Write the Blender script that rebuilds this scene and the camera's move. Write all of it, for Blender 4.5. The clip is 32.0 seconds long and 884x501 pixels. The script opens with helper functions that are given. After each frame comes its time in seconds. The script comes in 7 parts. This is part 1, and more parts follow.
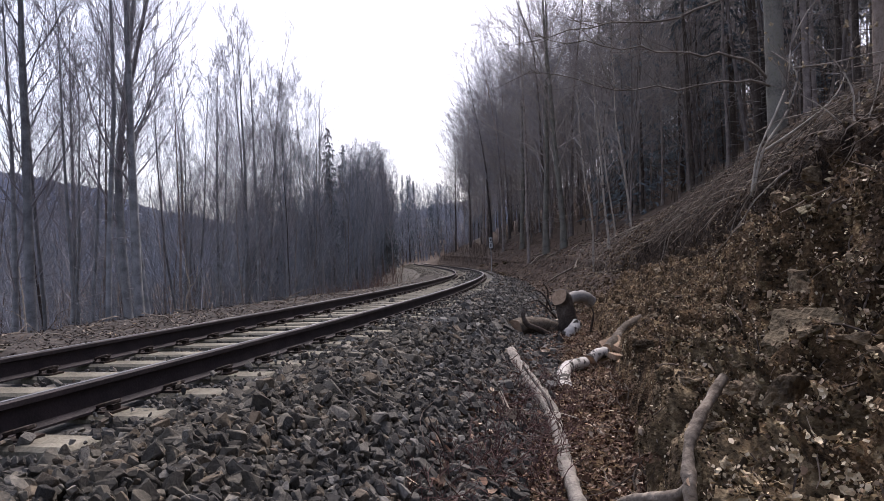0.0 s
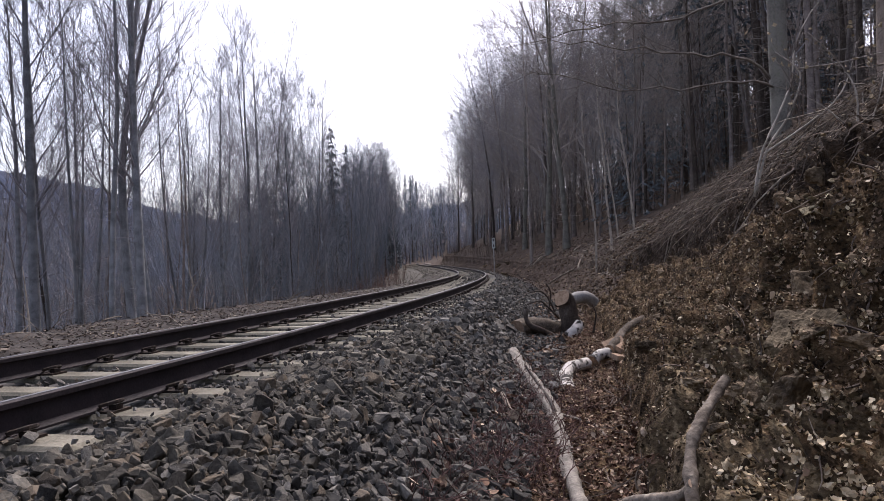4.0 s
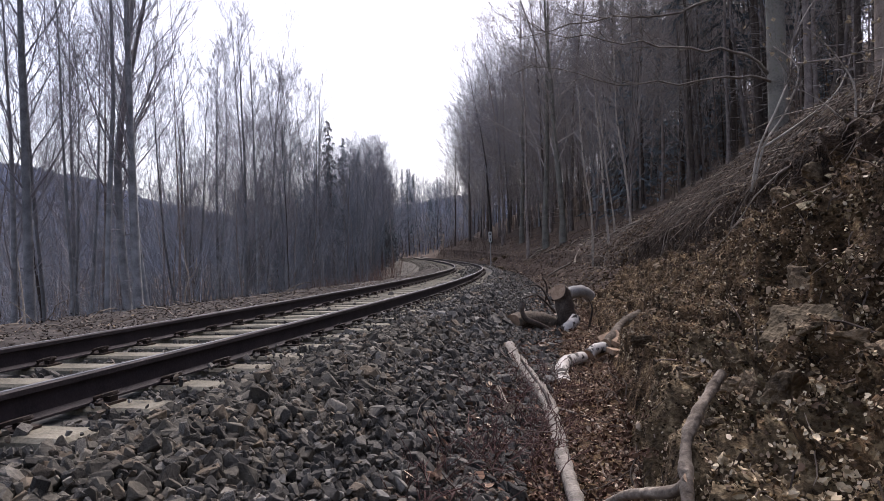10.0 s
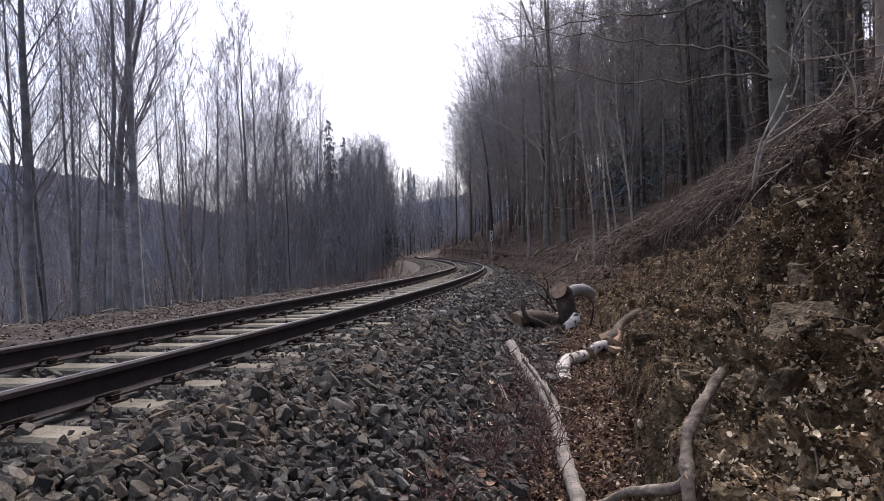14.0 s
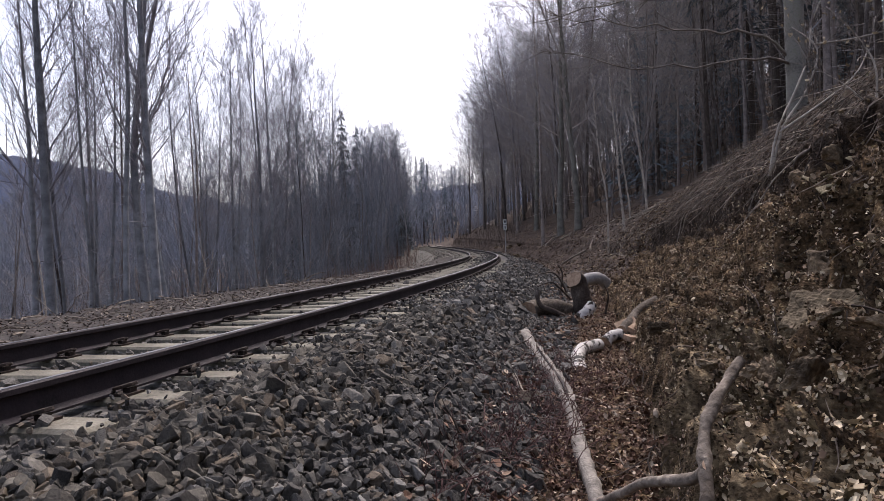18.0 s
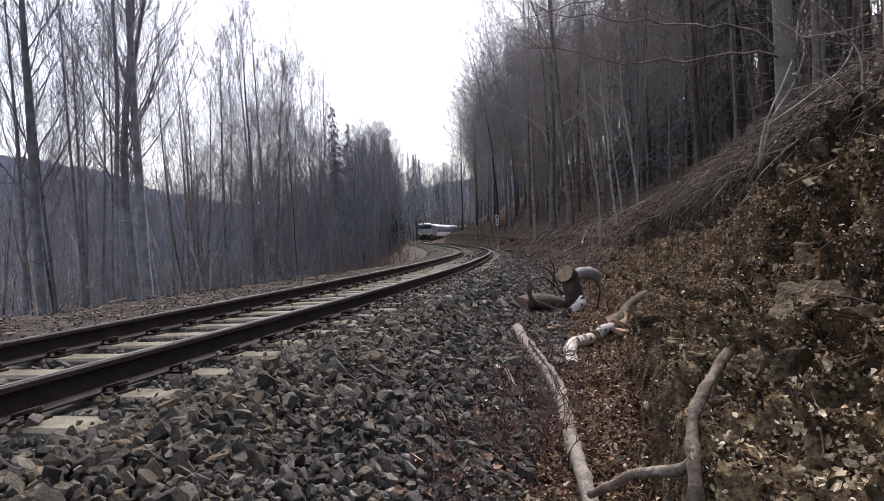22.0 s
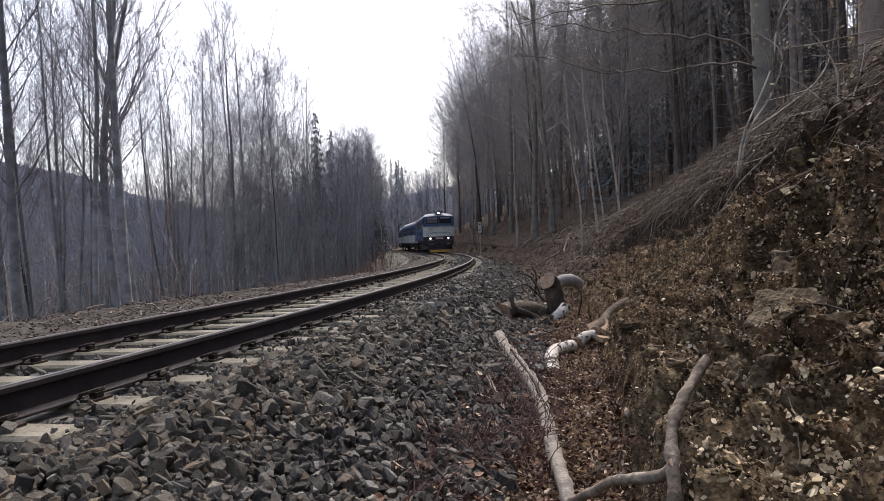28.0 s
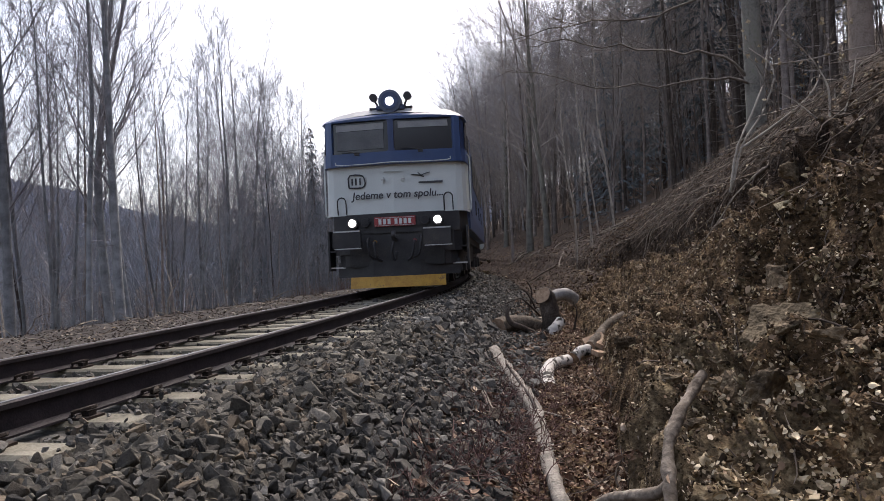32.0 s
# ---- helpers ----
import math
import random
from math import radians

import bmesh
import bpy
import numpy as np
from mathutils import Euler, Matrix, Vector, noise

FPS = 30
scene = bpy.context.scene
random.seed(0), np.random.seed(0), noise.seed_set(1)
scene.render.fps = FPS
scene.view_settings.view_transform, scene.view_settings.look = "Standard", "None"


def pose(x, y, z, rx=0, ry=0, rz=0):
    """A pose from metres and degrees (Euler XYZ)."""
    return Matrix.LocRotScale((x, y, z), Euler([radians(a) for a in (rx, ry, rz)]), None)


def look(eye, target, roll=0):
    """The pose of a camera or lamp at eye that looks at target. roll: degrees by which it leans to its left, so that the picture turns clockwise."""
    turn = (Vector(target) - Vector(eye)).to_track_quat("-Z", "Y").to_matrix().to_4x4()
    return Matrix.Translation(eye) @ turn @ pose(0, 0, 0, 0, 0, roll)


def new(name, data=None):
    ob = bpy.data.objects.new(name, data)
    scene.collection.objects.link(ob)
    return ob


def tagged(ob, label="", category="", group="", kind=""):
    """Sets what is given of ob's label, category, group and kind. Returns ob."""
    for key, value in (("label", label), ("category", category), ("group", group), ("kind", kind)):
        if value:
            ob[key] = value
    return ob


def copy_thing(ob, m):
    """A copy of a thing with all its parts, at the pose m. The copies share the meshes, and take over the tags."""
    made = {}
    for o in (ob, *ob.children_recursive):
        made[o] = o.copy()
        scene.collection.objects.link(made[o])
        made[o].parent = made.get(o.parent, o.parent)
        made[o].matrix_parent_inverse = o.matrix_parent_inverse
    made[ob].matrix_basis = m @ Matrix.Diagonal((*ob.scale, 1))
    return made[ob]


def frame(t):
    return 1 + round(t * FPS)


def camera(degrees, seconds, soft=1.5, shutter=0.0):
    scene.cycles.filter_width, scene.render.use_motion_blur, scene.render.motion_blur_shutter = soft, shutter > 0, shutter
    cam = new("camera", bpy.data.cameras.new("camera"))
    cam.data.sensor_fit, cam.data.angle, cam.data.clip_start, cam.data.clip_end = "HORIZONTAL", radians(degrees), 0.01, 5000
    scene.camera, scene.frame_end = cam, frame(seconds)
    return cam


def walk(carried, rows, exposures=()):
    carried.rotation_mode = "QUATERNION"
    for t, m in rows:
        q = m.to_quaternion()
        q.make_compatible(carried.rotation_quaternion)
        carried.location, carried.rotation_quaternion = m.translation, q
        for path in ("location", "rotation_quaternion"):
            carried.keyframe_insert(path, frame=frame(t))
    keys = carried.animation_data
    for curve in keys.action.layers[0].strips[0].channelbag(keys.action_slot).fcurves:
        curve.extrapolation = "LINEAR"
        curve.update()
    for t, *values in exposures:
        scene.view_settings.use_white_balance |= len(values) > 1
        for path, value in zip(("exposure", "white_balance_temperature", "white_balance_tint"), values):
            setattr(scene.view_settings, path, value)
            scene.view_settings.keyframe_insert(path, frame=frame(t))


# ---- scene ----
cam = camera(65.5, 32.0, 0.78)


def shot(yaw, pitch, roll, x, y, z):
    """The hand-held camera: yaw to the left, pitch up and roll in degrees, and the place of the eye."""
    return pose(x, y, z, 0, 0, yaw) @ pose(0, 0, 0, 90 + pitch) @ pose(0, 0, 0, 0, 0, -roll)


walk(cam, [
    (0.0, shot(-0.000, 1.315, 2.000, 0.000, 0.000, 0.588)),
    (0.5, shot(0.062, 1.285, 1.901, 0.000, -0.001, 0.586)),
    (1.0, shot(0.120, 1.289, 1.839, 0.003, -0.001, 0.587)),
    (1.5, shot(0.241, 1.245, 1.965, 0.000, -0.003, 0.588)),
    (2.0, shot(0.255, 1.151, 2.031, 0.002, -0.000, 0.587)),
    (2.5, shot(0.194, 1.142, 1.940, 0.002, 0.000, 0.586)),
    (3.0, shot(0.323, 1.213, 1.989, 0.003, 0.000, 0.587)),
    (3.5, shot(0.308, 1.358, 1.911, 0.003, -0.001, 0.589)),
    (5.5, shot(0.024, 1.082, 2.056, 0.008, 0.011, 0.585)),
    (6.0, shot(0.182, 0.785, 2.087, 0.008, 0.014, 0.586)),
    (6.5, shot(0.090, 0.783, 2.049, 0.008, 0.018, 0.586)),
    (7.0, shot(-0.046, 0.619, 2.078, 0.004, 0.017, 0.586)),
    (7.5, shot(-0.238, 0.734, 1.918, 0.005, 0.012, 0.587)),
    (8.0, shot(-0.230, 0.771, 1.780, 0.000, 0.007, 0.588)),
    (8.5, shot(-0.213, 0.746, 1.820, 0.006, 0.010, 0.587)),
    (9.0, shot(-0.127, 0.642, 1.825, 0.007, 0.013, 0.586)),
    (9.5, shot(-0.219, 0.701, 1.675, 0.005, 0.015, 0.585)),
    (10.0, shot(-0.031, 0.804, 1.594, 0.004, 0.012, 0.587)),
    (10.5, shot(-0.030, 0.900, 1.690, -0.000, 0.011, 0.586)),
    (11.0, shot(-0.083, 0.978, 1.751, 0.003, 0.008, 0.586)),
    (11.5, shot(-0.059, 0.884, 1.646, 0.005, 0.004, 0.583)),
    (12.0, shot(0.004, 0.920, 1.826, 0.003, 0.002, 0.588)),
    (12.5, shot(0.138, 0.954, 1.800, -0.001, 0.003, 0.588)),
    (13.0, shot(0.213, 0.832, 1.795, 0.004, 0.006, 0.587)),
    (13.5, shot(0.094, 0.767, 1.809, 0.006, 0.007, 0.585)),
    (15.5, shot(0.084, 0.700, 1.753, 0.010, 0.004, 0.583)),
    (16.0, shot(0.492, 0.692, 1.668, 0.009, 0.002, 0.583)),
    (16.5, shot(1.369, 0.619, 1.560, 0.012, -0.001, 0.591)),
    (17.0, shot(1.986, 0.633, 1.850, -0.004, 0.007, 0.596)),
    (17.5, shot(1.360, 0.030, 2.020, -0.000, 0.033, 0.588)),
    (18.0, shot(1.241, -0.132, 2.251, 0.007, 0.026, 0.589)),
    (18.5, shot(0.897, -0.007, 2.192, 0.007, 0.025, 0.590)),
    (19.0, shot(0.667, -0.042, 2.298, 0.007, 0.023, 0.589)),
    (19.5, shot(0.372, -0.176, 2.194, 0.006, 0.020, 0.587)),
    (20.0, shot(0.535, -0.564, 2.543, 0.010, 0.022, 0.585)),
    (20.5, shot(0.500, -0.432, 2.475, 0.015, 0.015, 0.585)),
    (21.0, shot(0.396, -0.590, 2.672, 0.016, 0.014, 0.585)),
    (21.5, shot(0.534, -0.670, 2.716, 0.021, 0.018, 0.585)),
    (22.0, shot(0.654, -0.466, 2.772, 0.024, 0.017, 0.583)),
    (22.5, shot(0.535, -0.647, 2.869, 0.023, 0.019, 0.584)),
    (23.0, shot(0.544, -0.664, 2.848, 0.024, 0.021, 0.581)),
    (23.5, shot(0.264, -0.420, 2.774, 0.021, 0.016, 0.582)),
    (24.0, shot(0.169, -0.335, 2.566, 0.021, 0.019, 0.584)),
    (24.5, shot(0.082, -0.135, 2.768, 0.021, 0.018, 0.585)),
    (25.0, shot(0.053, -0.170, 2.884, 0.022, 0.010, 0.585)),
    (25.5, shot(-0.027, -0.070, 2.823, 0.021, 0.011, 0.583)),
    (27.5, shot(-0.693, -0.181, 2.711, 0.025, 0.020, 0.582)),
    (28.0, shot(-0.820, 0.037, 2.520, 0.028, 0.019, 0.581)),
    (28.5, shot(-0.966, 0.134, 2.519, 0.029, 0.019, 0.584)),
    (29.0, shot(-1.305, 0.274, 2.329, 0.025, 0.012, 0.588)),
    (29.5, shot(-1.398, 0.548, 2.306, 0.024, 0.005, 0.589)),
    (30.0, shot(-1.552, 0.596, 2.438, 0.029, 0.007, 0.589)),
    (30.5, shot(-1.604, 0.630, 2.393, 0.032, 0.015, 0.585)),
    (31.0, shot(-1.677, 0.719, 2.423, 0.030, 0.012, 0.589)),
    (31.5, shot(-1.576, 1.024, 2.649, 0.027, 0.009, 0.591)),
    (32.0, shot(-1.280, 1.197, 2.673, 0.029, 0.022, 0.589)),
], exposures=[(0.0, 1.13, 6480, 20), (18.0, 1.13, 6520, 20), (20.5, 1.27, 6720, 16), (32.0, 1.25, 6720, 15)])

# ---- light: a bright, thin overcast with the sun behind the cloud ----
SUN_AZ, SUN_EL = 15.0, 55.0
world = bpy.data.worlds.new("world")
scene.world = world
world.use_nodes = True
wn, wl = world.node_tree.nodes, world.node_tree.links
sky = wn.new("ShaderNodeTexSky")
sky.sky_type, sky.sun_disc = "NISHITA", False
sky.sun_elevation, sky.sun_rotation = radians(SUN_EL), radians(SUN_AZ)
sky.air_density, sky.dust_density, sky.ozone_density = 1.0, 3.0, 1.5
soften = wn.new("ShaderNodeHueSaturation")
soften.inputs["Saturation"].default_value = 0.65
wl.new(sky.outputs[0], soften.inputs["Color"])
wl.new(soften.outputs[0], wn["Background"].inputs["Color"])
wn["Background"].inputs["Strength"].default_value = 0.14
sun = new("sun", bpy.data.lights.new("sun", "SUN"))
sun.data.energy, sun.data.angle, sun.data.color = 1.5, radians(26), (1.0, 0.95, 0.88)
az, el = radians(SUN_AZ), radians(SUN_EL)
sun.matrix_world = look((math.sin(az) * math.cos(el) * 50, math.cos(az) * math.cos(el) * 50, 50 * math.sin(el)), (0, 0, 0))

# ---- materials ----


def material(name, a, b, scale=8.0, rough=0.85, bump=0.3, fine=40.0, metal=0.0, island=0.0, per_object=0.0, space="Object", spec=0.15, c=None, c_at=0.66, kinds=(), relief=0.02):
    """Two base colours mixed by noise at two sizes (scale and fine, per metre), with relief; island and per_object vary the value piece by piece."""
    m = bpy.data.materials.new(name)
    m.use_nodes = True
    n, l = m.node_tree.nodes, m.node_tree.links
    p = n["Principled BSDF"]
    p.inputs["Roughness"].default_value, p.inputs["Metallic"].default_value = rough, metal
    p.inputs["Specular IOR Level"].default_value = spec
    tc = n.new("ShaderNodeTexCoord")
    n1, n2 = n.new("ShaderNodeTexNoise"), n.new("ShaderNodeTexNoise")
    for node, sc in ((n1, scale), (n2, fine)):
        node.inputs["Scale"].default_value, node.inputs["Detail"].default_value = sc, 5.0
        l.new(tc.outputs[space], node.inputs["Vector"])
    mixf = n.new("ShaderNodeMath")
    mixf.operation = "MULTIPLY_ADD"
    l.new(n1.outputs["Fac"], mixf.inputs[0])
    mixf.inputs[1].default_value = 0.6
    half = n.new("ShaderNodeMath")
    half.operation = "MULTIPLY"
    l.new(n2.outputs["Fac"], half.inputs[0])
    half.inputs[1].default_value = 0.4
    l.new(half.outputs[0], mixf.inputs[2])
    ramp = n.new("ShaderNodeValToRGB")
    ramp.color_ramp.elements[0].position, ramp.color_ramp.elements[1].position = 0.38, min(0.58, c_at - 0.05) if c else 0.62
    ramp.color_ramp.elements[0].color, ramp.color_ramp.elements[1].color = (*a, 1), (*b, 1)
    if c:
        third = ramp.color_ramp.elements.new(c_at)
        third.color = (*c, 1)
    l.new(mixf.outputs[0], ramp.inputs[0])
    col = ramp.outputs[0]
    if kinds:
        if per_object:
            pick = n.new("ShaderNodeObjectInfo").outputs["Random"]
        else:
            pick = n.new("ShaderNodeNewGeometry").outputs["Random Per Island"]
        sort = n.new("ShaderNodeValToRGB")
        sort.color_ramp.interpolation = "CONSTANT"
        for k, (at, colour) in enumerate(kinds):
            e = sort.color_ramp.elements[k] if k < 2 else sort.color_ramp.elements.new(at)
            e.position, e.color = at, (*colour, 1)
        l.new(pick, sort.inputs[0])
        mul = n.new("ShaderNodeMix")
        mul.data_type, mul.blend_type = "RGBA", "MULTIPLY"
        mul.inputs["Factor"].default_value = 1.0
        l.new(sort.outputs[0], mul.inputs["A"])
        l.new(col, mul.inputs["B"])
        col = mul.outputs["Result"]
    elif island or per_object:
        if island:
            rnd = n.new("ShaderNodeNewGeometry").outputs["Random Per Island"]
        else:
            rnd = n.new("ShaderNodeObjectInfo").outputs["Random"]
        amount = island or per_object
        mr = n.new("ShaderNodeMapRange")
        mr.inputs[3].default_value, mr.inputs[4].default_value = 1 - amount, 1 + amount
        l.new(rnd, mr.inputs[0])
        hv = n.new("ShaderNodeHueSaturation")
        l.new(col, hv.inputs["Color"])
        l.new(mr.outputs[0], hv.inputs["Value"])
        col = hv.outputs[0]
    l.new(col, p.inputs["Base Color"])
    if bump:
        bp = n.new("ShaderNodeBump")
        bp.inputs["Strength"].default_value, bp.inputs["Distance"].default_value = bump, relief
        l.new(mixf.outputs[0], bp.inputs["Height"])
        l.new(bp.outputs[0], p.inputs["Normal"])
    return m


M_FOREST_FLOOR = material("forest_floor", (0.02, 0.0135, 0.0098), (0.062, 0.042, 0.031), 1.2, 0.95, 0.8, 18, c=(0.1, 0.074, 0.05), c_at=0.62)
M_SOIL = material("bank_soil", (0.012, 0.0075, 0.004), (0.092, 0.058, 0.0302), 7.0, 0.95, 1.0, 45, c=(0.21, 0.152, 0.086), c_at=0.62, relief=0.06)
M_OCHRE = material("ochre_earth", (0.034, 0.0235, 0.0138), (0.115, 0.083, 0.048), 9, 0.95, 1.0, 40, c=(0.22, 0.168, 0.102), c_at=0.6, relief=0.06)
M_HUMUS = material("humus", (0.008, 0.0052, 0.0035), (0.04, 0.0255, 0.0156), 9.0, 0.95, 1.0, 50, c=(0.068, 0.047, 0.03), c_at=0.64, relief=0.05)
M_VERGE = material("verge_litter", (0.02, 0.0165, 0.0145), (0.054, 0.0465, 0.041), 4, 0.95, 0.8, 25, c=(0.088, 0.076, 0.065), c_at=0.62)
M_BALLAST = material("ballast_ground", (0.03, 0.028, 0.026), (0.095, 0.09, 0.083), 9, 0.95, 1.0, 22)
M_GRAVEL = material("pale_gravel", (0.06, 0.055, 0.047), (0.15, 0.138, 0.118), 12, 0.95, 1.0, 30)
M_STONE = material("ballast_stone", (0.58, 0.58, 0.58), (1.3, 1.28, 1.24), 14, 0.9, 0.8, 75, kinds=((0.0, (0.05, 0.0478, 0.0445)), (0.28, (0.08, 0.076, 0.0695)), (0.58, (0.12, 0.1135, 0.1025)), (0.82, (0.118, 0.098, 0.077)), (0.92, (0.2, 0.192, 0.175))))
M_STONE_DUSTY = material("ballast_stone_dusty", (0.62, 0.61, 0.6), (1.28, 1.25, 1.18), 14, 0.95, 0.8, 75, kinds=((0.0, (0.054, 0.05, 0.044)), (0.25, (0.085, 0.079, 0.068)), (0.55, (0.118, 0.109, 0.093)), (0.82, (0.115, 0.095, 0.073)), (0.93, (0.19, 0.178, 0.156))))
M_STONE_PALE = material("gravel_stone_pale", (0.7, 0.69, 0.67), (1.2, 1.17, 1.1), 14, 0.95, 0.8, 75, kinds=((0.0, (0.1, 0.094, 0.082)), (0.4, (0.15, 0.14, 0.12)), (0.8, (0.21, 0.195, 0.168))))
M_STONE_PIECE = material("ballast_stone_piece", (0.58, 0.58, 0.58), (1.3, 1.28, 1.24), 14, 0.9, 0.8, 75, per_object=0.5, kinds=((0.0, (0.05, 0.0478, 0.0445)), (0.28, (0.08, 0.076, 0.0695)), (0.58, (0.12, 0.1135, 0.1025)), (0.82, (0.118, 0.098, 0.077)), (0.92, (0.2, 0.192, 0.175))))
M_RAIL = material("rail_rust", (0.012, 0.009, 0.011), (0.03, 0.022, 0.025), 6, 0.75, 0.3, 60, spec=0.3)
M_RAILTOP = material("rail_polished", (0.1, 0.101, 0.108), (0.18, 0.18, 0.188), 3, 0.62, 0.05, 80, metal=1.0)
M_CLIP = material("fastening_iron", (0.015, 0.012, 0.011), (0.045, 0.032, 0.026), 20, 0.7, 0.3, 90)
M_SLEEPER = material("sleeper_concrete", (0.1, 0.092, 0.072), (0.2, 0.185, 0.145), 4, 0.9, 0.5, 60, per_object=0.15, c=(0.25, 0.235, 0.185))
M_BARK = material("bark_grey", (0.122, 0.127, 0.132), (0.25, 0.258, 0.265), 3, 0.9, 0.6, 25, per_object=0.4)
M_POLEBARK = material("bark_forest", (0.095, 0.08, 0.072), (0.21, 0.18, 0.162), 3, 0.9, 0.6, 25, per_object=0.7)
M_DARKBARK = material("bark_dark", (0.03, 0.024, 0.02), (0.085, 0.068, 0.056), 6, 0.9, 0.8, 40, c=(0.13, 0.115, 0.1))
M_PALEBARK = material("bark_pale", (0.18, 0.172, 0.163), (0.3, 0.288, 0.272), 2, 0.85, 0.5, 30, c=(0.14, 0.132, 0.124))
M_BIRCH = material("birch_bark", (0.4, 0.38, 0.35), (0.47, 0.44, 0.4), 6, 0.7, 0.4, 16, c=(0.03, 0.026, 0.022), c_at=0.57)
M_CUTWOOD = material("cut_wood", (0.2, 0.13, 0.085), (0.36, 0.26, 0.18), 12, 0.9, 0.4, 60)
M_DEADWOOD = material("dead_wood", (0.1, 0.083, 0.068), (0.26, 0.225, 0.185), 5, 0.85, 0.9, 30, c=(0.05, 0.04, 0.032), c_at=0.6, relief=0.03)
M_LOGWOOD = material("weathered_log", (0.13, 0.117, 0.102), (0.27, 0.245, 0.213), 5, 0.85, 1.0, 40, c=(0.09, 0.077, 0.065), c_at=0.64, relief=0.03)
M_BEECHBARK = material("beech_bark", (0.1, 0.094, 0.08), (0.2, 0.188, 0.162), 2.5, 0.85, 0.5, 30, c=(0.17, 0.165, 0.13), c_at=0.6)
M_PINEBARK = material("brown_trunk_bark", (0.14, 0.108, 0.088), (0.26, 0.21, 0.175), 5, 0.9, 0.9, 35, c=(0.2, 0.158, 0.13), c_at=0.62, relief=0.03)
M_BOUGH = material("bough_bark", (0.095, 0.08, 0.067), (0.21, 0.182, 0.155), 6, 0.9, 0.5, 40)
M_LOGBARK = material("log_bark", (0.045, 0.036, 0.028), (0.14, 0.115, 0.09), 6, 0.9, 0.8, 35, c=(0.2, 0.175, 0.145), c_at=0.64, relief=0.03)
M_STEMWOOD = material("stem_bark", (0.08, 0.064, 0.05), (0.22, 0.184, 0.148), 6, 0.9, 0.9, 35, c=(0.33, 0.28, 0.22), c_at=0.62, relief=0.03)
M_TWIG = material("twigs", (0.18, 0.172, 0.182), (0.3, 0.288, 0.3), 3, 0.9, 0.0, 25, per_object=0.25)
# valley twigs, lightened towards blue: the haze is in the base colour
M_TWIG_HAZED = material("haze_tinted_twigs", (0.16, 0.173, 0.194), (0.265, 0.285, 0.316), 3, 0.9, 0.0, 25, per_object=0.25)
M_TWIG_DULL = material("dull_brown_twigs", (0.115, 0.106, 0.102), (0.195, 0.18, 0.172), 3, 0.9, 0.0, 25, per_object=0.25)
# far twigs, paled and blued to carry the distance haze in their colour
M_TWIG_HAZED_FAR = material("haze_tinted_far_twigs", (0.19, 0.2, 0.23), (0.32, 0.335, 0.38), 3, 0.9, 0.0, 25, per_object=0.25)
M_TWIG_BROWN = material("brown_grey_twigs", (0.235, 0.21, 0.193), (0.375, 0.338, 0.311), 3, 0.9, 0.0, 25, per_object=0.25)
M_STALK = material("dry_stalks", (0.06, 0.047, 0.037), (0.23, 0.187, 0.15), 3, 0.9, 0.0, 25, island=0.65)
M_LITTER_TWIG = material("litter_twigs", (0.04, 0.031, 0.025), (0.14, 0.11, 0.09), 3, 0.9, 0.0, 25, island=0.5)
M_LEAF = material("dead_leaf", (0.55, 0.55, 0.462), (0.95, 0.92, 0.89), 8, 0.8, 0.2, 50, kinds=((0.0, (0.046, 0.0265, 0.0135)), (0.42, (0.115, 0.07, 0.036)), (0.74, (0.235, 0.162, 0.088)), (0.9, (0.49, 0.395, 0.26))))
M_LEAF_RED = material("dead_leaf_red", (0.7, 0.7, 0.7), (1.15, 1.12, 1.08), 8, 0.8, 0.2, 50, kinds=((0.0, (0.06, 0.033, 0.023)), (0.36, (0.155, 0.094, 0.065)), (0.7, (0.28, 0.195, 0.138)), (0.88, (0.47, 0.38, 0.285))))
M_BROWN_TWIG = material("brown_twigs", (0.09, 0.055, 0.042), (0.19, 0.125, 0.1), 3, 0.9, 0.0, 25)
M_LEAF_BROWN = material("dead_leaf_brown", (0.7, 0.7, 0.7), (1.15, 1.12, 1.08), 8, 0.8, 0.2, 50, kinds=((0.0, (0.042, 0.027, 0.0175)), (0.5, (0.09, 0.06, 0.0405)), (0.8, (0.17, 0.122, 0.0828)), (0.93, (0.4, 0.33, 0.23))))
M_LEAF_GREY = material("dead_leaf_grey", (0.7, 0.7, 0.7), (1.15, 1.12, 1.08), 8, 0.8, 0.2, 50, kinds=((0.0, (0.03, 0.023, 0.0185)), (0.5, (0.062, 0.048, 0.04)), (0.84, (0.125, 0.103, 0.086)), (0.96, (0.34, 0.295, 0.245))))
M_FLAKE = material("scree_flake", (0.7, 0.7, 0.7), (1.15, 1.12, 1.08), 8, 0.8, 0.2, 50, kinds=((0.0, (0.1, 0.066, 0.044)), (0.4, (0.19, 0.136, 0.092)), (0.68, (0.33, 0.255, 0.18)), (0.88, (0.5, 0.42, 0.32))))
M_LEAF_PALE = material("dead_leaf_pale", (0.7, 0.7, 0.7), (1.15, 1.12, 1.08), 12, 0.75, 0.2, 60, kinds=((0.0, (0.24, 0.182, 0.112)), (0.3, (0.44, 0.355, 0.235)), (0.65, (0.64, 0.54, 0.385))))
M_BRAMBLE = material("bramble_shoots", (0.05, 0.026, 0.024), (0.12, 0.07, 0.062), 6, 0.7, 0.0, 40)
M_SLIMBARK = material("slim_birch_bark", (0.2, 0.172, 0.143), (0.39, 0.345, 0.29), 3, 0.8, 0.3, 14, c=(0.1, 0.09, 0.08), c_at=0.6)
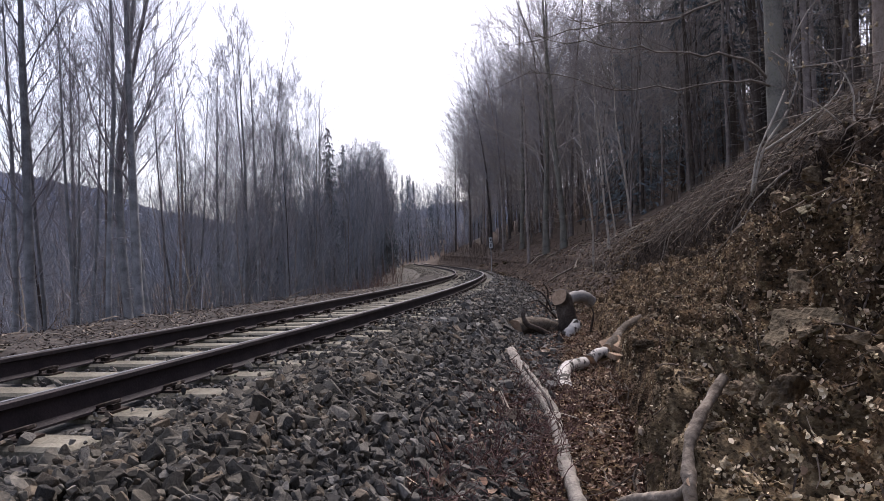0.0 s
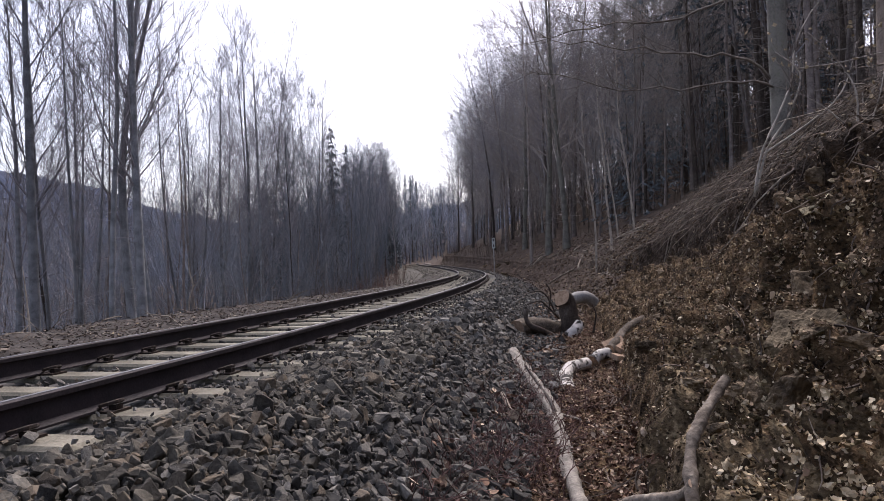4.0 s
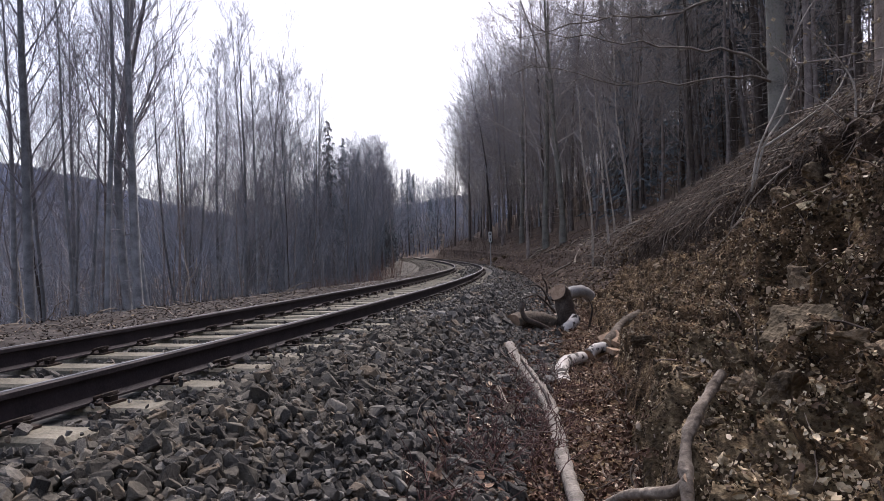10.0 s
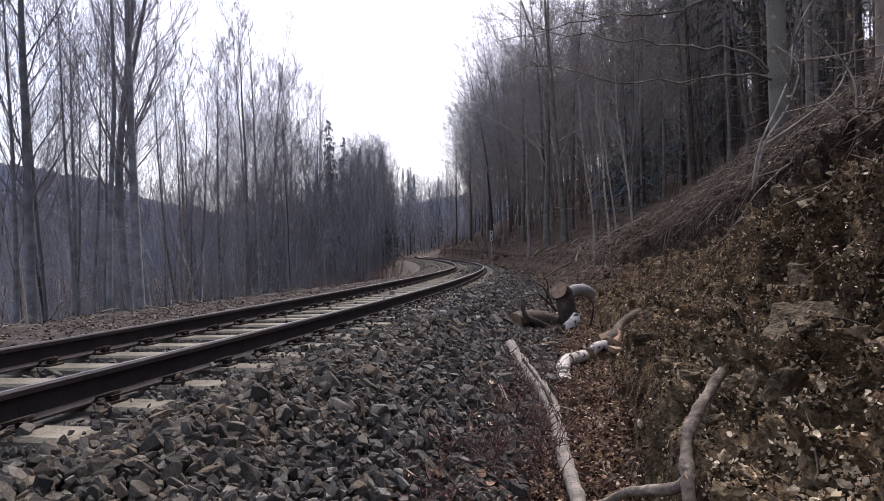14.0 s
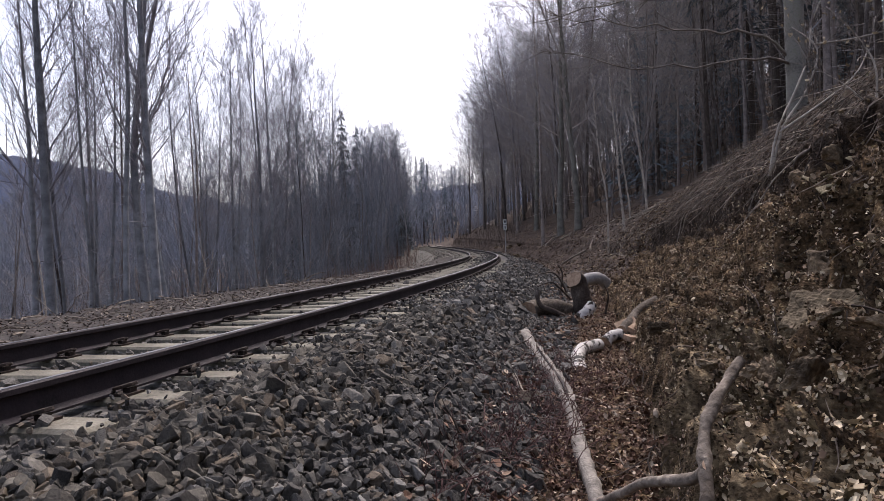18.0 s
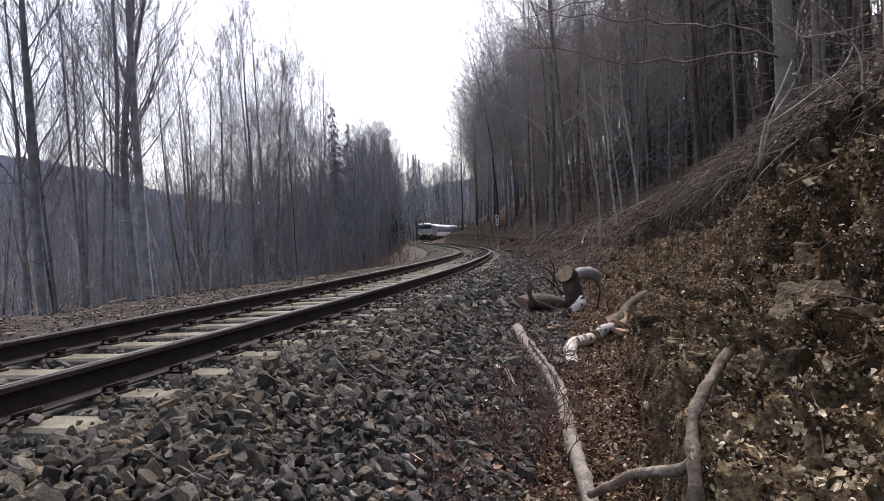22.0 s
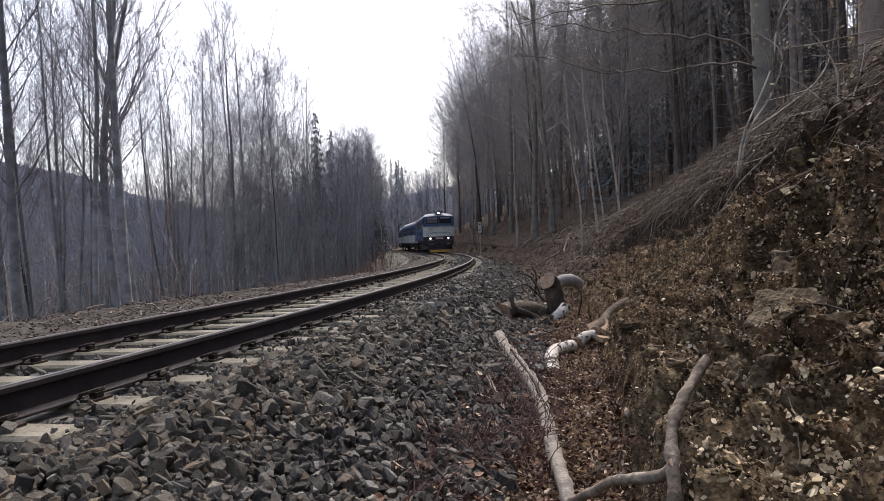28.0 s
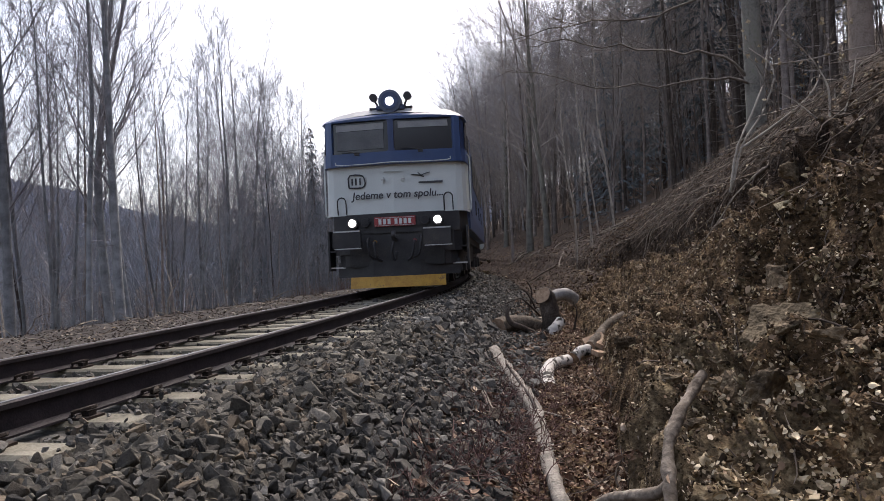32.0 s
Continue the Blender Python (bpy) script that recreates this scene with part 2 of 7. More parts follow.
M_ROCK = material("bank_rock", (0.056, 0.0405, 0.0265), (0.165, 0.123, 0.08), 6, 0.9, 1.0, 40, per_object=0.5, c=(0.25, 0.193, 0.126), c_at=0.6, relief=0.06)
M_CLOD = material("earth_clod", (0.5, 0.5, 0.42), (0.9, 0.88, 0.85), 8, 0.8, 0.2, 50, kinds=((0.0, (0.034, 0.0225, 0.0125)), (0.42, (0.086, 0.06, 0.034)), (0.74, (0.155, 0.114, 0.066)), (0.92, (0.3, 0.24, 0.155))))
# needle green raised to a pale blue-grey, standing in for haze among the spruces
M_SPRUCE_HAZED = material("haze_tinted_needles", (0.075, 0.092, 0.104), (0.135, 0.158, 0.172), 3, 0.8, 0.0, 25, per_object=0.3)
# the blue of the distant ridge is air haze painted into the base colour
M_FARWOOD_HAZED = material("haze_tinted_far_wood", (0.022, 0.031, 0.056), (0.046, 0.058, 0.096), 0.02, 1.0, 1.0, 0.13)
M_BLUE = material("paint_blue", (0.034, 0.066, 0.158), (0.043, 0.085, 0.2), 2, 0.35, 0.02, 60, spec=0.5)
M_NAVY = material("paint_dark_blue", (0.012, 0.03, 0.09), (0.018, 0.04, 0.12), 2, 0.35, 0.02, 60, spec=0.5)
M_WHITE = material("paint_pale_grey", (0.44, 0.475, 0.47), (0.53, 0.565, 0.555), 1.5, 0.4, 0.02, 60, spec=0.5)
M_ROOFGREY = material("roof_grey", (0.34, 0.34, 0.34), (0.46, 0.46, 0.46), 2, 0.5, 0.05, 50, spec=0.5)
M_BLACK = material("underframe_black", (0.007, 0.0075, 0.01), (0.024, 0.023, 0.025), 3, 0.6, 0.2, 50, c=(0.05, 0.042, 0.036), c_at=0.66, spec=0.5)
M_YELLOW = material("paint_yellow", (0.34, 0.17, 0.02), (0.48, 0.27, 0.03), 6, 0.5, 0.1, 40, c=(0.2, 0.11, 0.04), c_at=0.66, spec=0.5)
M_RED = material("plate_red", (0.19, 0.016, 0.02), (0.25, 0.024, 0.028), 6, 0.45, 0.02, 40, spec=0.5)
M_BLIND = material("sun_blind", (0.24, 0.25, 0.26), (0.32, 0.33, 0.34), 3, 0.7, 0.0, 40)
# grey of the added sheet that brightens one windscreen
M_PANE_LIGHT = material("pane_light_sheet", (0.1, 0.106, 0.112), (0.15, 0.158, 0.165), 3, 0.7, 0.0, 40)
M_ROOFBLUE = material("lamp_housing", (0.05, 0.07, 0.12), (0.09, 0.115, 0.17), 5, 0.5, 0.05, 40, spec=0.5)
M_PRINT = material("lettering_dark", (0.02, 0.022, 0.03), (0.03, 0.032, 0.04), 6, 0.5, 0.0, 40, spec=0.5)
M_STEEL = material("worn_steel", (0.3, 0.3, 0.3), (0.5, 0.5, 0.5), 12, 0.45, 0.1, 60, metal=0.6, spec=0.5)


def glass_material():
    m = bpy.data.materials.new("cab_glass")
    m.use_nodes = True
    p = m.node_tree.nodes["Principled BSDF"]
    p.inputs["Base Color"].default_value = (0.02, 0.024, 0.03, 1)
    p.inputs["Roughness"].default_value = 0.14
    return m


def lamp_material(strength):
    m = bpy.data.materials.new("lit_lamp")
    m.use_nodes = True
    p = m.node_tree.nodes["Principled BSDF"]
    p.inputs["Emission Color"].default_value = (1, 0.97, 0.92, 1)
    p.inputs["Emission Strength"].default_value = strength
    return m


M_GLASS, M_LAMP = glass_material(), lamp_material(3.0)


# ---- mesh helpers ----


def mesh_part(name, V, F, mat, parent=None, label="", smooth=False):
    me = bpy.data.meshes.new(name)
    me.from_pydata([tuple(v) for v in V], [], F)
    me.materials.append(mat)
    me.polygons.foreach_set("use_smooth", [smooth] * len(me.polygons))
    me.update()
    ob = new(name, me)
    if parent is not None:
        ob.parent = parent
    return tagged(ob, label)


def part(name, bm, mat, parent=None, label=""):
    me = bpy.data.meshes.new(name)
    bmesh.ops.recalc_face_normals(bm, faces=bm.faces)
    bm.to_mesh(me)
    bm.free()
    me.polygons.foreach_set("use_smooth", [False] * len(me.polygons))
    me.materials.append(mat)
    ob = new(name, me)
    if parent is not None:
        ob.parent = parent
    return tagged(ob, label)


def tube(V, F, pts, radii, n=6, caps=True):
    """Adds a tapered tube along pts to the lists V, F."""
    start = len(V)
    pts = [Vector(p) for p in pts]
    for i, p in enumerate(pts):
        d = (pts[min(i + 1, len(pts) - 1)] - pts[max(i - 1, 0)])
        d = d.normalized() if d.length > 1e-9 else Vector((0, 0, 1))
        a = d.cross(Vector((0.31, 0.17, 0.93))) if abs(d.z) < 0.9 else d.cross(Vector((1, 0, 0)))
        a.normalize()
        b = d.cross(a)
        for k in range(n):
            w = 2 * math.pi * k / n
            V.append(p + (a * math.cos(w) + b * math.sin(w)) * radii[i])
    for i in range(len(pts) - 1):
        for k in range(n):
            q, r = start + i * n + k, start + i * n + (k + 1) % n
            F.append((q, r, r + n, q + n))
    if caps:
        F.append(tuple(start + k for k in reversed(range(n))))
        F.append(tuple(start + (len(pts) - 1) * n + k for k in range(n)))


def fast_mesh(name, V, F, mat, parent=None):
    """One mesh of many triangles from arrays."""
    me = bpy.data.meshes.new(name)
    me.vertices.add(len(V))
    me.vertices.foreach_set("co", np.ascontiguousarray(V, np.float32).ravel())
    me.loops.add(F.size)
    me.loops.foreach_set("vertex_index", np.ascontiguousarray(F, np.int32).ravel())
    me.polygons.add(len(F))
    me.polygons.foreach_set("loop_start", np.arange(0, F.size, F.shape[1], dtype=np.int32))
    me.polygons.foreach_set("use_smooth", [False] * len(F))
    me.update(calc_edges=True)
    me.materials.append(mat)
    ob = new(name, me)
    if parent is not None:
        ob.parent = parent
    return ob


def turns_of(q):
    """Rotation matrices of an array of quaternions."""
    q = q / np.linalg.norm(q, axis=1, keepdims=True)
    w, x, y, z = q.T
    return np.stack([1 - 2 * (y * y + z * z), 2 * (x * y - z * w), 2 * (x * z + y * w), 2 * (x * y + z * w), 1 - 2 * (x * x + z * z), 2 * (y * z - x * w),
                     2 * (x * z - y * w), 2 * (y * z + x * w), 1 - 2 * (x * x + y * y)], -1).reshape(-1, 3, 3)


def strew(shape, pos, rot, size):
    """Copies of a shape (V, F) at places, turns and sizes, as arrays."""
    V, F = shape
    W = np.einsum("nij,nkj->nki", rot, V[None] * size[:, None, :]) + pos[:, None, :]
    return W.reshape(-1, 3), (F[None] + (np.arange(len(pos)) * len(V))[:, None, None]).reshape(-1, F.shape[1])


def joined(pieces):
    V, F, n = [], [], 0
    for v, f in pieces:
        V.append(v), F.append(f + n)
        n += len(v)
    return np.concatenate(V), np.concatenate(F)


def pebble(seed, n=3):
    """An angular broken stone of unit size: triangles of a convex hull."""
    r = random.Random(seed)
    bm = bmesh.new()
    for x in (-1, 1):
        for y in (-1, 1):
            for z in (-1, 1):
                bm.verts.new((0.36 * x + r.gauss(0, 0.09), 0.34 * y + r.gauss(0, 0.09), 0.29 * z + r.gauss(0, 0.08)))
    for _ in range(n):
        bm.verts.new(Vector((r.gauss(0, 1), r.gauss(0, 1), r.gauss(0, 1))).normalized() * r.uniform(0.47, 0.58))
    out = bmesh.ops.convex_hull(bm, input=bm.verts)
    bmesh.ops.delete(bm, geom=[e for e in out["geom_interior"] if isinstance(e, bmesh.types.BMVert)], context="VERTS")
    bm.verts.index_update()
    bm.verts.ensure_lookup_table()
    V = np.array([v.co[:] for v in bm.verts])
    F = np.array([[v.index for v in f.verts] for f in bm.faces if len(f.verts) == 3])
    bm.free()
    return V, F


def on_grid(P, rng, n, weight=None):
    """Random places on a grid surface with their normals."""
    a, b = P.shape[0] - 1, P.shape[1] - 1
    u = P[1:, :-1] - P[:-1, :-1]
    v = P[:-1, 1:] - P[:-1, :-1]
    nr = np.cross(v, u)
    area = np.linalg.norm(nr, axis=-1)
    nr = nr / (area[..., None] + 1e-9)
    nr = np.where(nr[..., 2:] < 0, -nr, nr)
    w = (area if weight is None else area * weight[:-1, :-1]).ravel()
    k = rng.choice(a * b, n, p=w / w.sum())
    i, j = k // b, k % b
    pos = P[i, j] + u[i, j] * rng.random((n, 1)) + v[i, j] * rng.random((n, 1))
    return pos, nr[i, j]


def laid(rng, nr, tilt):
    """Turns that lay a piece's z along the normals nr, spun at random and tilted a little."""
    z = nr + rng.normal(0, tilt, nr.shape)
    z = z / np.linalg.norm(z, axis=1, keepdims=True)
    x = np.cross(rng.normal(0, 1, nr.shape), z)
    x = x / np.linalg.norm(x, axis=1, keepdims=True)
    return np.stack([x, np.cross(z, x), z], -1)


# ---- the plan: the track's centre line by length s; d to its right, z over the rail ----
KNOTS = (-80, 0, 12, 24, 36, 48, 60, 75, 90, 100, 110, 120, 135, 150, 165, 180, 200, 330, 500)
BENDS = (-0.0062, -0.0062, -0.0077, -0.0038, -0.0048, -0.0039, -0.0027, -0.0006, -0.0038, 0.0012, 0.0050, -0.0003, 0.0046, 0.0030, 0.0073, 0.0056, 0.0058, 0.0055, 0.0000)
GRADE_AT = (-80, 0, 25, 50, 75, 100, 140, 175, 500)
GRADES = (0.01, 0.01, 0.0014, 0.0082, 0.0134, 0.0148, 0.0128, 0.0085, 0.0085)
STEP = 0.5
LS = np.arange(-60, 480, STEP)
LT = np.cumsum(np.interp(LS, KNOTS, BENDS)) * STEP
I0 = int(60 / STEP)
LT = LT - LT[I0] + 0.2436
LX, LY = np.cumsum(np.sin(LT)) * STEP, np.cumsum(np.cos(LT)) * STEP
LX, LY = LX - LX[I0] - 3.2216, LY - LY[I0] + 1.9624
LZ = np.cumsum(np.interp(LS, GRADE_AT, GRADES)) * STEP
LZ = LZ - LZ[I0]


def plan(s, d, z=0.0):
    """World points of (s, d, z); arrays or numbers."""
    t = np.interp(s, LS, LT)
    return np.stack([np.interp(s, LS, LX) + np.cos(t) * d, np.interp(s, LS, LY) - np.sin(t) * d, np.interp(s, LS, LZ) + z + 0 * d], -1)


def spot(s, d, z=0.0):
    return Vector(plan(float(s), float(d), float(z)))


def nearest(x, y):
    """(s, d) of world places x, y (arrays)."""
    x, y = np.atleast_1d(np.asarray(x, float)), np.atleast_1d(np.asarray(y, float))
    S, D = np.empty(len(x)), np.empty(len(x))
    for a in range(0, len(x), 4000):
        q = (x[a:a + 4000, None] - LX[None, ::2]) ** 2 + (y[a:a + 4000, None] - LY[None, ::2]) ** 2
        i = q.argmin(1) * 2
        vx, vy = x[a:a + 4000] - LX[i], y[a:a + 4000] - LY[i]
        S[a:a + 4000] = LS[i] + vx * np.sin(LT[i]) + vy * np.cos(LT[i])
        D[a:a + 4000] = vx * np.cos(LT[i]) - vy * np.sin(LT[i])
    return S, D


BANK_S = (-40, 4, 6, 8.5, 12, 18, 24, 34, 45, 60, 80, 110, 160)
BANK_D = (3.74, 3.9, 4.2, 4.55, 4.9, 5.02, 5.14, 6.0)
BANK_H = ((-0.9, -0.89, -0.88, -0.87, -0.86, -0.85, -0.79, -0.68, -0.61, -0.57, -0.55, -0.55, -0.55),
          (-0.22, -0.22, -0.34, -0.5, -0.56, -0.6, -0.6, -0.4, -0.37, -0.34, -0.25, -0.15, -0.15),
          (-0.04, -0.04, -0.12, -0.22, -0.3, -0.4, -0.4, -0.2, -0.22, -0.2, -0.07, 0.09, 0.09),
          (0.26, 0.26, 0.2, 0.12, 0.0, -0.15, -0.2, 0.01, -0.05, -0.05, 0.14, 0.37, 0.37),
          (1.0, 0.97, 0.78, 0.6, 0.42, 0.16, 0.0, 0.46, 0.3, 0.28, 0.59, 0.97, 0.97),
          (1.2, 1.14, 0.9, 0.68, 0.5, 0.22, 0.1, 0.56, 0.4, 0.36, 0.7, 1.1, 1.1),
          (1.36, 1.33, 1.22, 1.1, 0.94, 0.6, 0.4, 0.68, 0.5, 0.47, 0.83, 1.28, 1.28),
          (2.08, 2.08, 2.08, 2.08, 1.95, 1.62, 1.27, 1.07, 0.88, 0.85, 1.2, 1.66, 1.66))


def rise(s, d):
    """Height of the bare ground over the rail at (s, d)."""
    s, d = np.asarray(s, float), np.asarray(d, float)
    ditch = np.interp(s, (0, 18, 40, 70), (-0.9, -0.85, -0.62, -0.55))
    hill = np.interp(d, (6.0, 7, 12, 25, 60, 150, 400, 2500), (0, 0.44, 2.64, 8.6, 26.6, 61.6, 120, 200))
    toe = d * np.interp(s, (3, 8, 12), (1.0, 1.12, 1.22))
    right = np.interp(toe, (0, 1.2, 1.7, 1.95, 2.72, 3.05), (-0.225, -0.225, -0.21, -0.27, -0.76, -0.9)) * np.where(d < 3.05, 1, 0) * (-ditch / 0.9) + np.where(d >= 3.05, ditch, 0)
    # the cut bank: foot, terrace, scree, hollow under the lip, the lip itself and the crest above it
    foot = np.interp(s, BANK_S, BANK_H[0])
    rows = [np.interp(s, BANK_S, row) for row in BANK_H]
    face = rows[0]
    for k in range(len(BANK_D) - 1):
        face = np.where(d > BANK_D[k], rows[k] + (rows[k + 1] - rows[k]) * np.clip((d - BANK_D[k]) / (BANK_D[k + 1] - BANK_D[k]), 0, 1), face)
    right = np.where(d > BANK_D[0], right + face - foot + hill, right)
    edge = np.interp(s, (0, 8, 14, 20, 26, 36, 46, 60, 75, 130, 400), (-5.0, -4.8, -4.2, -3.4, -2.9, -2.7, -2.8, -3.1, -3.2, -2.7, -3.0))
    left = np.interp(d - edge, (-2500, -700, -350, -150, -90, -55, -20, -9, -3, -0.8, 0, 2.2, 5), (-30, -30, -30, -28, -26, -22, -11, -6.5, -2.0, -0.55, -0.3, -0.3, -0.3))
    left = np.where(left < -0.6, -0.6 + (left + 0.6) * np.interp(s, (70, 130), (1.0, 0.12)), left)
    left = np.where(d > -2.2, np.maximum(left, np.interp(d, (-2.2, -1.75, -1.2), (-0.5, -0.24, -0.225))), left)
    return np.where(d > 0, right, left)


def knoll(x, y):
    """The wooded rise at the valley's head, beyond the bends."""
    return 24 * np.exp(-((np.asarray(x, float) + 14) / 60) ** 2 - ((np.asarray(y, float) - 320) / 75) ** 2)


def ground_z(x, y):
    s, d = nearest(x, y)
    return np.interp(s, LS, LZ) + rise(s, d) + knoll(x, y)


def grid_mesh(name, P, mat, keep=None):
    n, m = P.shape[:2]
    me = bpy.data.meshes.new(name)
    idx = np.arange(n * m).reshape(n, m)
    F = np.stack([idx[:-1, :-1], idx[:-1, 1:], idx[1:, 1:], idx[1:, :-1]], -1).reshape(-1, 4)
    me.from_pydata(P.reshape(-1, 3).tolist(), [], F.tolist())
    me.materials.append(mat)
    me.polygons.foreach_set("use_smooth", [True] * len(me.polygons))
    me.update()
    return new(name, me)


# ground: rings round the standing place out to the horizon
rings = np.concatenate([[0.3], np.geomspace(1.0, 2600, 150)])
turns = np.linspace(-math.pi, math.pi, 361)
gx, gy = rings[:, None] * np.sin(turns)[None], rings[:, None] * np.cos(turns)[None]
gs, gd = nearest(gx.ravel(), gy.ravel())
gz = np.interp(gs, LS, LZ) + rise(gs, gd) - np.where((gs > -8) & (gs < 145) & (gd > -5.5) & (gd < 9), np.interp(gd, (3.0, 3.6, 6.5, 8.5), (0.25, 0.9, 0.9, 0.25)), 0.02)
gz = gz.reshape(gx.shape) + knoll(gx, gy)
ground = tagged(grid_mesh("ground", np.stack([gx, gy, gz], -1), M_FOREST_FLOOR), "brown leaf-covered forest floor falling into a valley", "ground", kind="structure")


def rough(x, y, z, scale, amp):
    return amp * noise.fractal((x * scale, y * scale, z * scale), 0.7, 2.0, 5)


def strip(name, ss, dv, mat, amp, lift=0.0, clods=0.0):
    """A piece of ground between lists of s and d, roughened; returns the object and its points."""
    S, D = np.meshgrid(ss, dv, indexing="ij")
    P = plan(S, D, rise(S, D) + lift)
    for i in range(P.shape[0]):
        t = float(np.interp(ss[i], LS, LT))
        out = Vector((-math.cos(t) * 0.65, math.sin(t) * 0.65, 0.76))
        for j in range(P.shape[1]):
            p = Vector(P[i, j])
            q = amp * (0.6 * noise.fractal(p * 1.6, 0.7, 2.0, 4) + 0.35 * noise.fractal(p * 6.0, 0.7, 2.0, 4))
            if clods:
                # crumbling below the lip, matted and smoother above it; buttresses only in the rocky near end
                fade = float(np.interp(dv[j], (4.95, 5.2, 5.6), (1.0, 0.45, 0.28)))
                rocky = float(np.interp(ss[i], (3.5, 7.0), (1.0, 0.35)))
                k = clods * fade * min(1.0, max(0.0, (dv[j] - 3.55) / 0.5))
                f = noise.voronoi(p * 5.0 + Vector((noise.noise(p * 9), noise.noise(p * 9 + Vector((5, 0, 0))), 0)) * 0.5)[0]
                g = noise.voronoi(p * 11.0)[0]
                h = noise.voronoi(p * 24.0)[0]
                q += k * (-0.06 + (0.07 + 0.08 * rocky) * (f[1] - f[0]) - 0.07 * f[0] + 0.075 * (g[1] - g[0]) + 0.03 * (h[1] - h[0]) + 0.09 * noise.fractal(p * 2.6, 0.8, 2.0, 4))
                v = Vector((p.x * 2.3, p.y * 2.3, p.z * 0.9))
                q += clods * fade * rocky * min(1.0, max(0.0, (dv[j] - 3.7) / 0.3)) * (0.5 * (0.11 - abs(noise.noise(v))) + 0.16 * (0.13 - abs(noise.noise(v * 2.7))) + 0.03 * noise.noise(v * 7.0))
                for s0, deep, wide in ((1.5, 0.14, 0.07), (2.0, 0.22, 0.09), (2.75, 0.16, 0.07), (3.5, 0.15, 0.09), (4.3, 0.12, 0.08)):
                    at = s0 + 0.25 * (dv[j] - 4.0) + 0.08 * noise.noise(Vector((dv[j] * 5, s0, 0)))
                    q -= deep * math.exp(-((ss[i] - at) / wide) ** 2) * float(np.interp(dv[j], (3.7, 3.82, 4.25, 4.5), (0, 1, 1, 0)))
                over = 0.8 + 0.9 * noise.noise(p * 1.7)
                q += clods * over * ((0.085 - 0.055 * rocky) * math.exp(-((dv[j] - 5.14) / 0.08) ** 2) - (0.08 - 0.06 * rocky) * math.exp(-((dv[j] - 4.97) / 0.1) ** 2))
            P[i, j] = p + out * q
    return grid_mesh(name, P, mat), P


BANK_COLS = np.concatenate([np.arange(2.75, 4.9, 0.033), np.arange(4.9, 5.2, 0.014), np.arange(5.2, 5.6, 0.033), np.arange(5.62, 6.5, 0.08), np.arange(6.55, 9.1, 0.2)])
bank, BANK = strip("bank", np.concatenate([np.arange(-7, 0.4, 0.35), np.arange(0.4, 16.01, 0.042)]),
                   BANK_COLS, M_SOIL, 0.1, 0.0, 1.0)
bank.data.materials.append(M_HUMUS)
bank.data.materials.append(M_OCHRE)
for poly in bank.data.polygons:
    j = poly.index % (BANK.shape[1] - 1)
    c = poly.center
    d = BANK_COLS[j]
    if d > (5.03 if c.y < 5.5 else 4.95) + 0.15 * noise.noise(Vector(c) * 1.1) + 0.15 * noise.noise(Vector(c) * 4.0):
        poly.material_index = 1
    elif d > 3.7 and c.y < 5.2 and d < 4.3 + 0.35 * noise.noise(Vector(c) * 1.6) and noise.noise(Vector(c) * 3.3) > (-0.6 if d < 4.0 else -0.2):
        poly.material_index = 2
tagged(bank, "steep cut bank of dark crumbling soil and broken rock", "bank", kind="structure")
bank_far, BANK_FAR = strip("bank_far", np.concatenate([np.arange(15.9, 75, 0.2), np.arange(75, 150, 0.6)]), np.concatenate([np.arange(2.75, 5.8, 0.1), np.arange(5.9, 9.6, 0.3)]), M_FOREST_FLOOR, 0.12, 0.0, 0.9)
tagged(bank_far, "brown leaf-covered slope beside the ditch", "bank", kind="structure")
verge, VERGE = strip("verge", np.arange(-7, 46, 0.1), np.arange(-5.8, -1.75, 0.09), M_VERGE, 0.09, 0.035)
tagged(verge, "verge strewn with dead leaves and sticks", "verge", kind="structure")
bed, BED = strip("ballast_bed", np.concatenate([np.arange(-7, 60, 0.2), np.arange(60, 330, 1.0)]), np.concatenate([np.arange(-3.4, 3.06, 0.15)]), M_BALLAST, 0.03)
bed.data.materials.append(M_GRAVEL)
for poly in bed.data.polygons:
    poly.material_index = int(poly.index // (BED.shape[1] - 1) > 225)
tagged(bed, "bed of grey crushed stone under the track", "ballast", kind="structure")

slope, SLOPE = strip("embankment", np.arange(44, 150, 0.5), np.arange(-8.0, -3.2, 0.25), M_GRAVEL, 0.1, 0.03)
tagged(slope, "gravel slope of the embankment below the far bend", "embankment", kind="structure")

# the far side of the valley, the haze over it put into its colour
haz = np.radians(np.arange(-75, 45, 0.2))
rh = random.Random(4)
hr = np.linspace(0, 1, 26)
ridge = np.interp(np.degrees(haz), (-110, -60, -45, -33, -27, -22, -15, -5, 5, 15, 60), (0.15, 0.15, 0.145, 0.13, 0.112, 0.084, 0.06, 0.07, 0.1, 0.1, 0.1)) * 900
HP = np.empty((len(hr), len(haz), 3))
for i, f in enumerate(hr):
    rr = 420 + 480 * f
    for j, w in enumerate(haz):
        z = -32 + (ridge[j] + 32) * math.sin(f * math.pi / 2) + 5 * noise.fractal((rr * 0.01, w * 9, 0.3), 0.8, 2.0, 4) * f + 2.2 * noise.noise((rr * 0.2, w * 160, 0.0)) + rh.uniform(-2.4, 2.4) * f
        HP[i, j] = (rr * math.sin(w), rr * math.cos(w), z)
tagged(grid_mesh("backdrop_hill", HP, M_FARWOOD_HAZED), "distant wooded ridge across the valley", "hill", kind="structure")

# ---- track ----


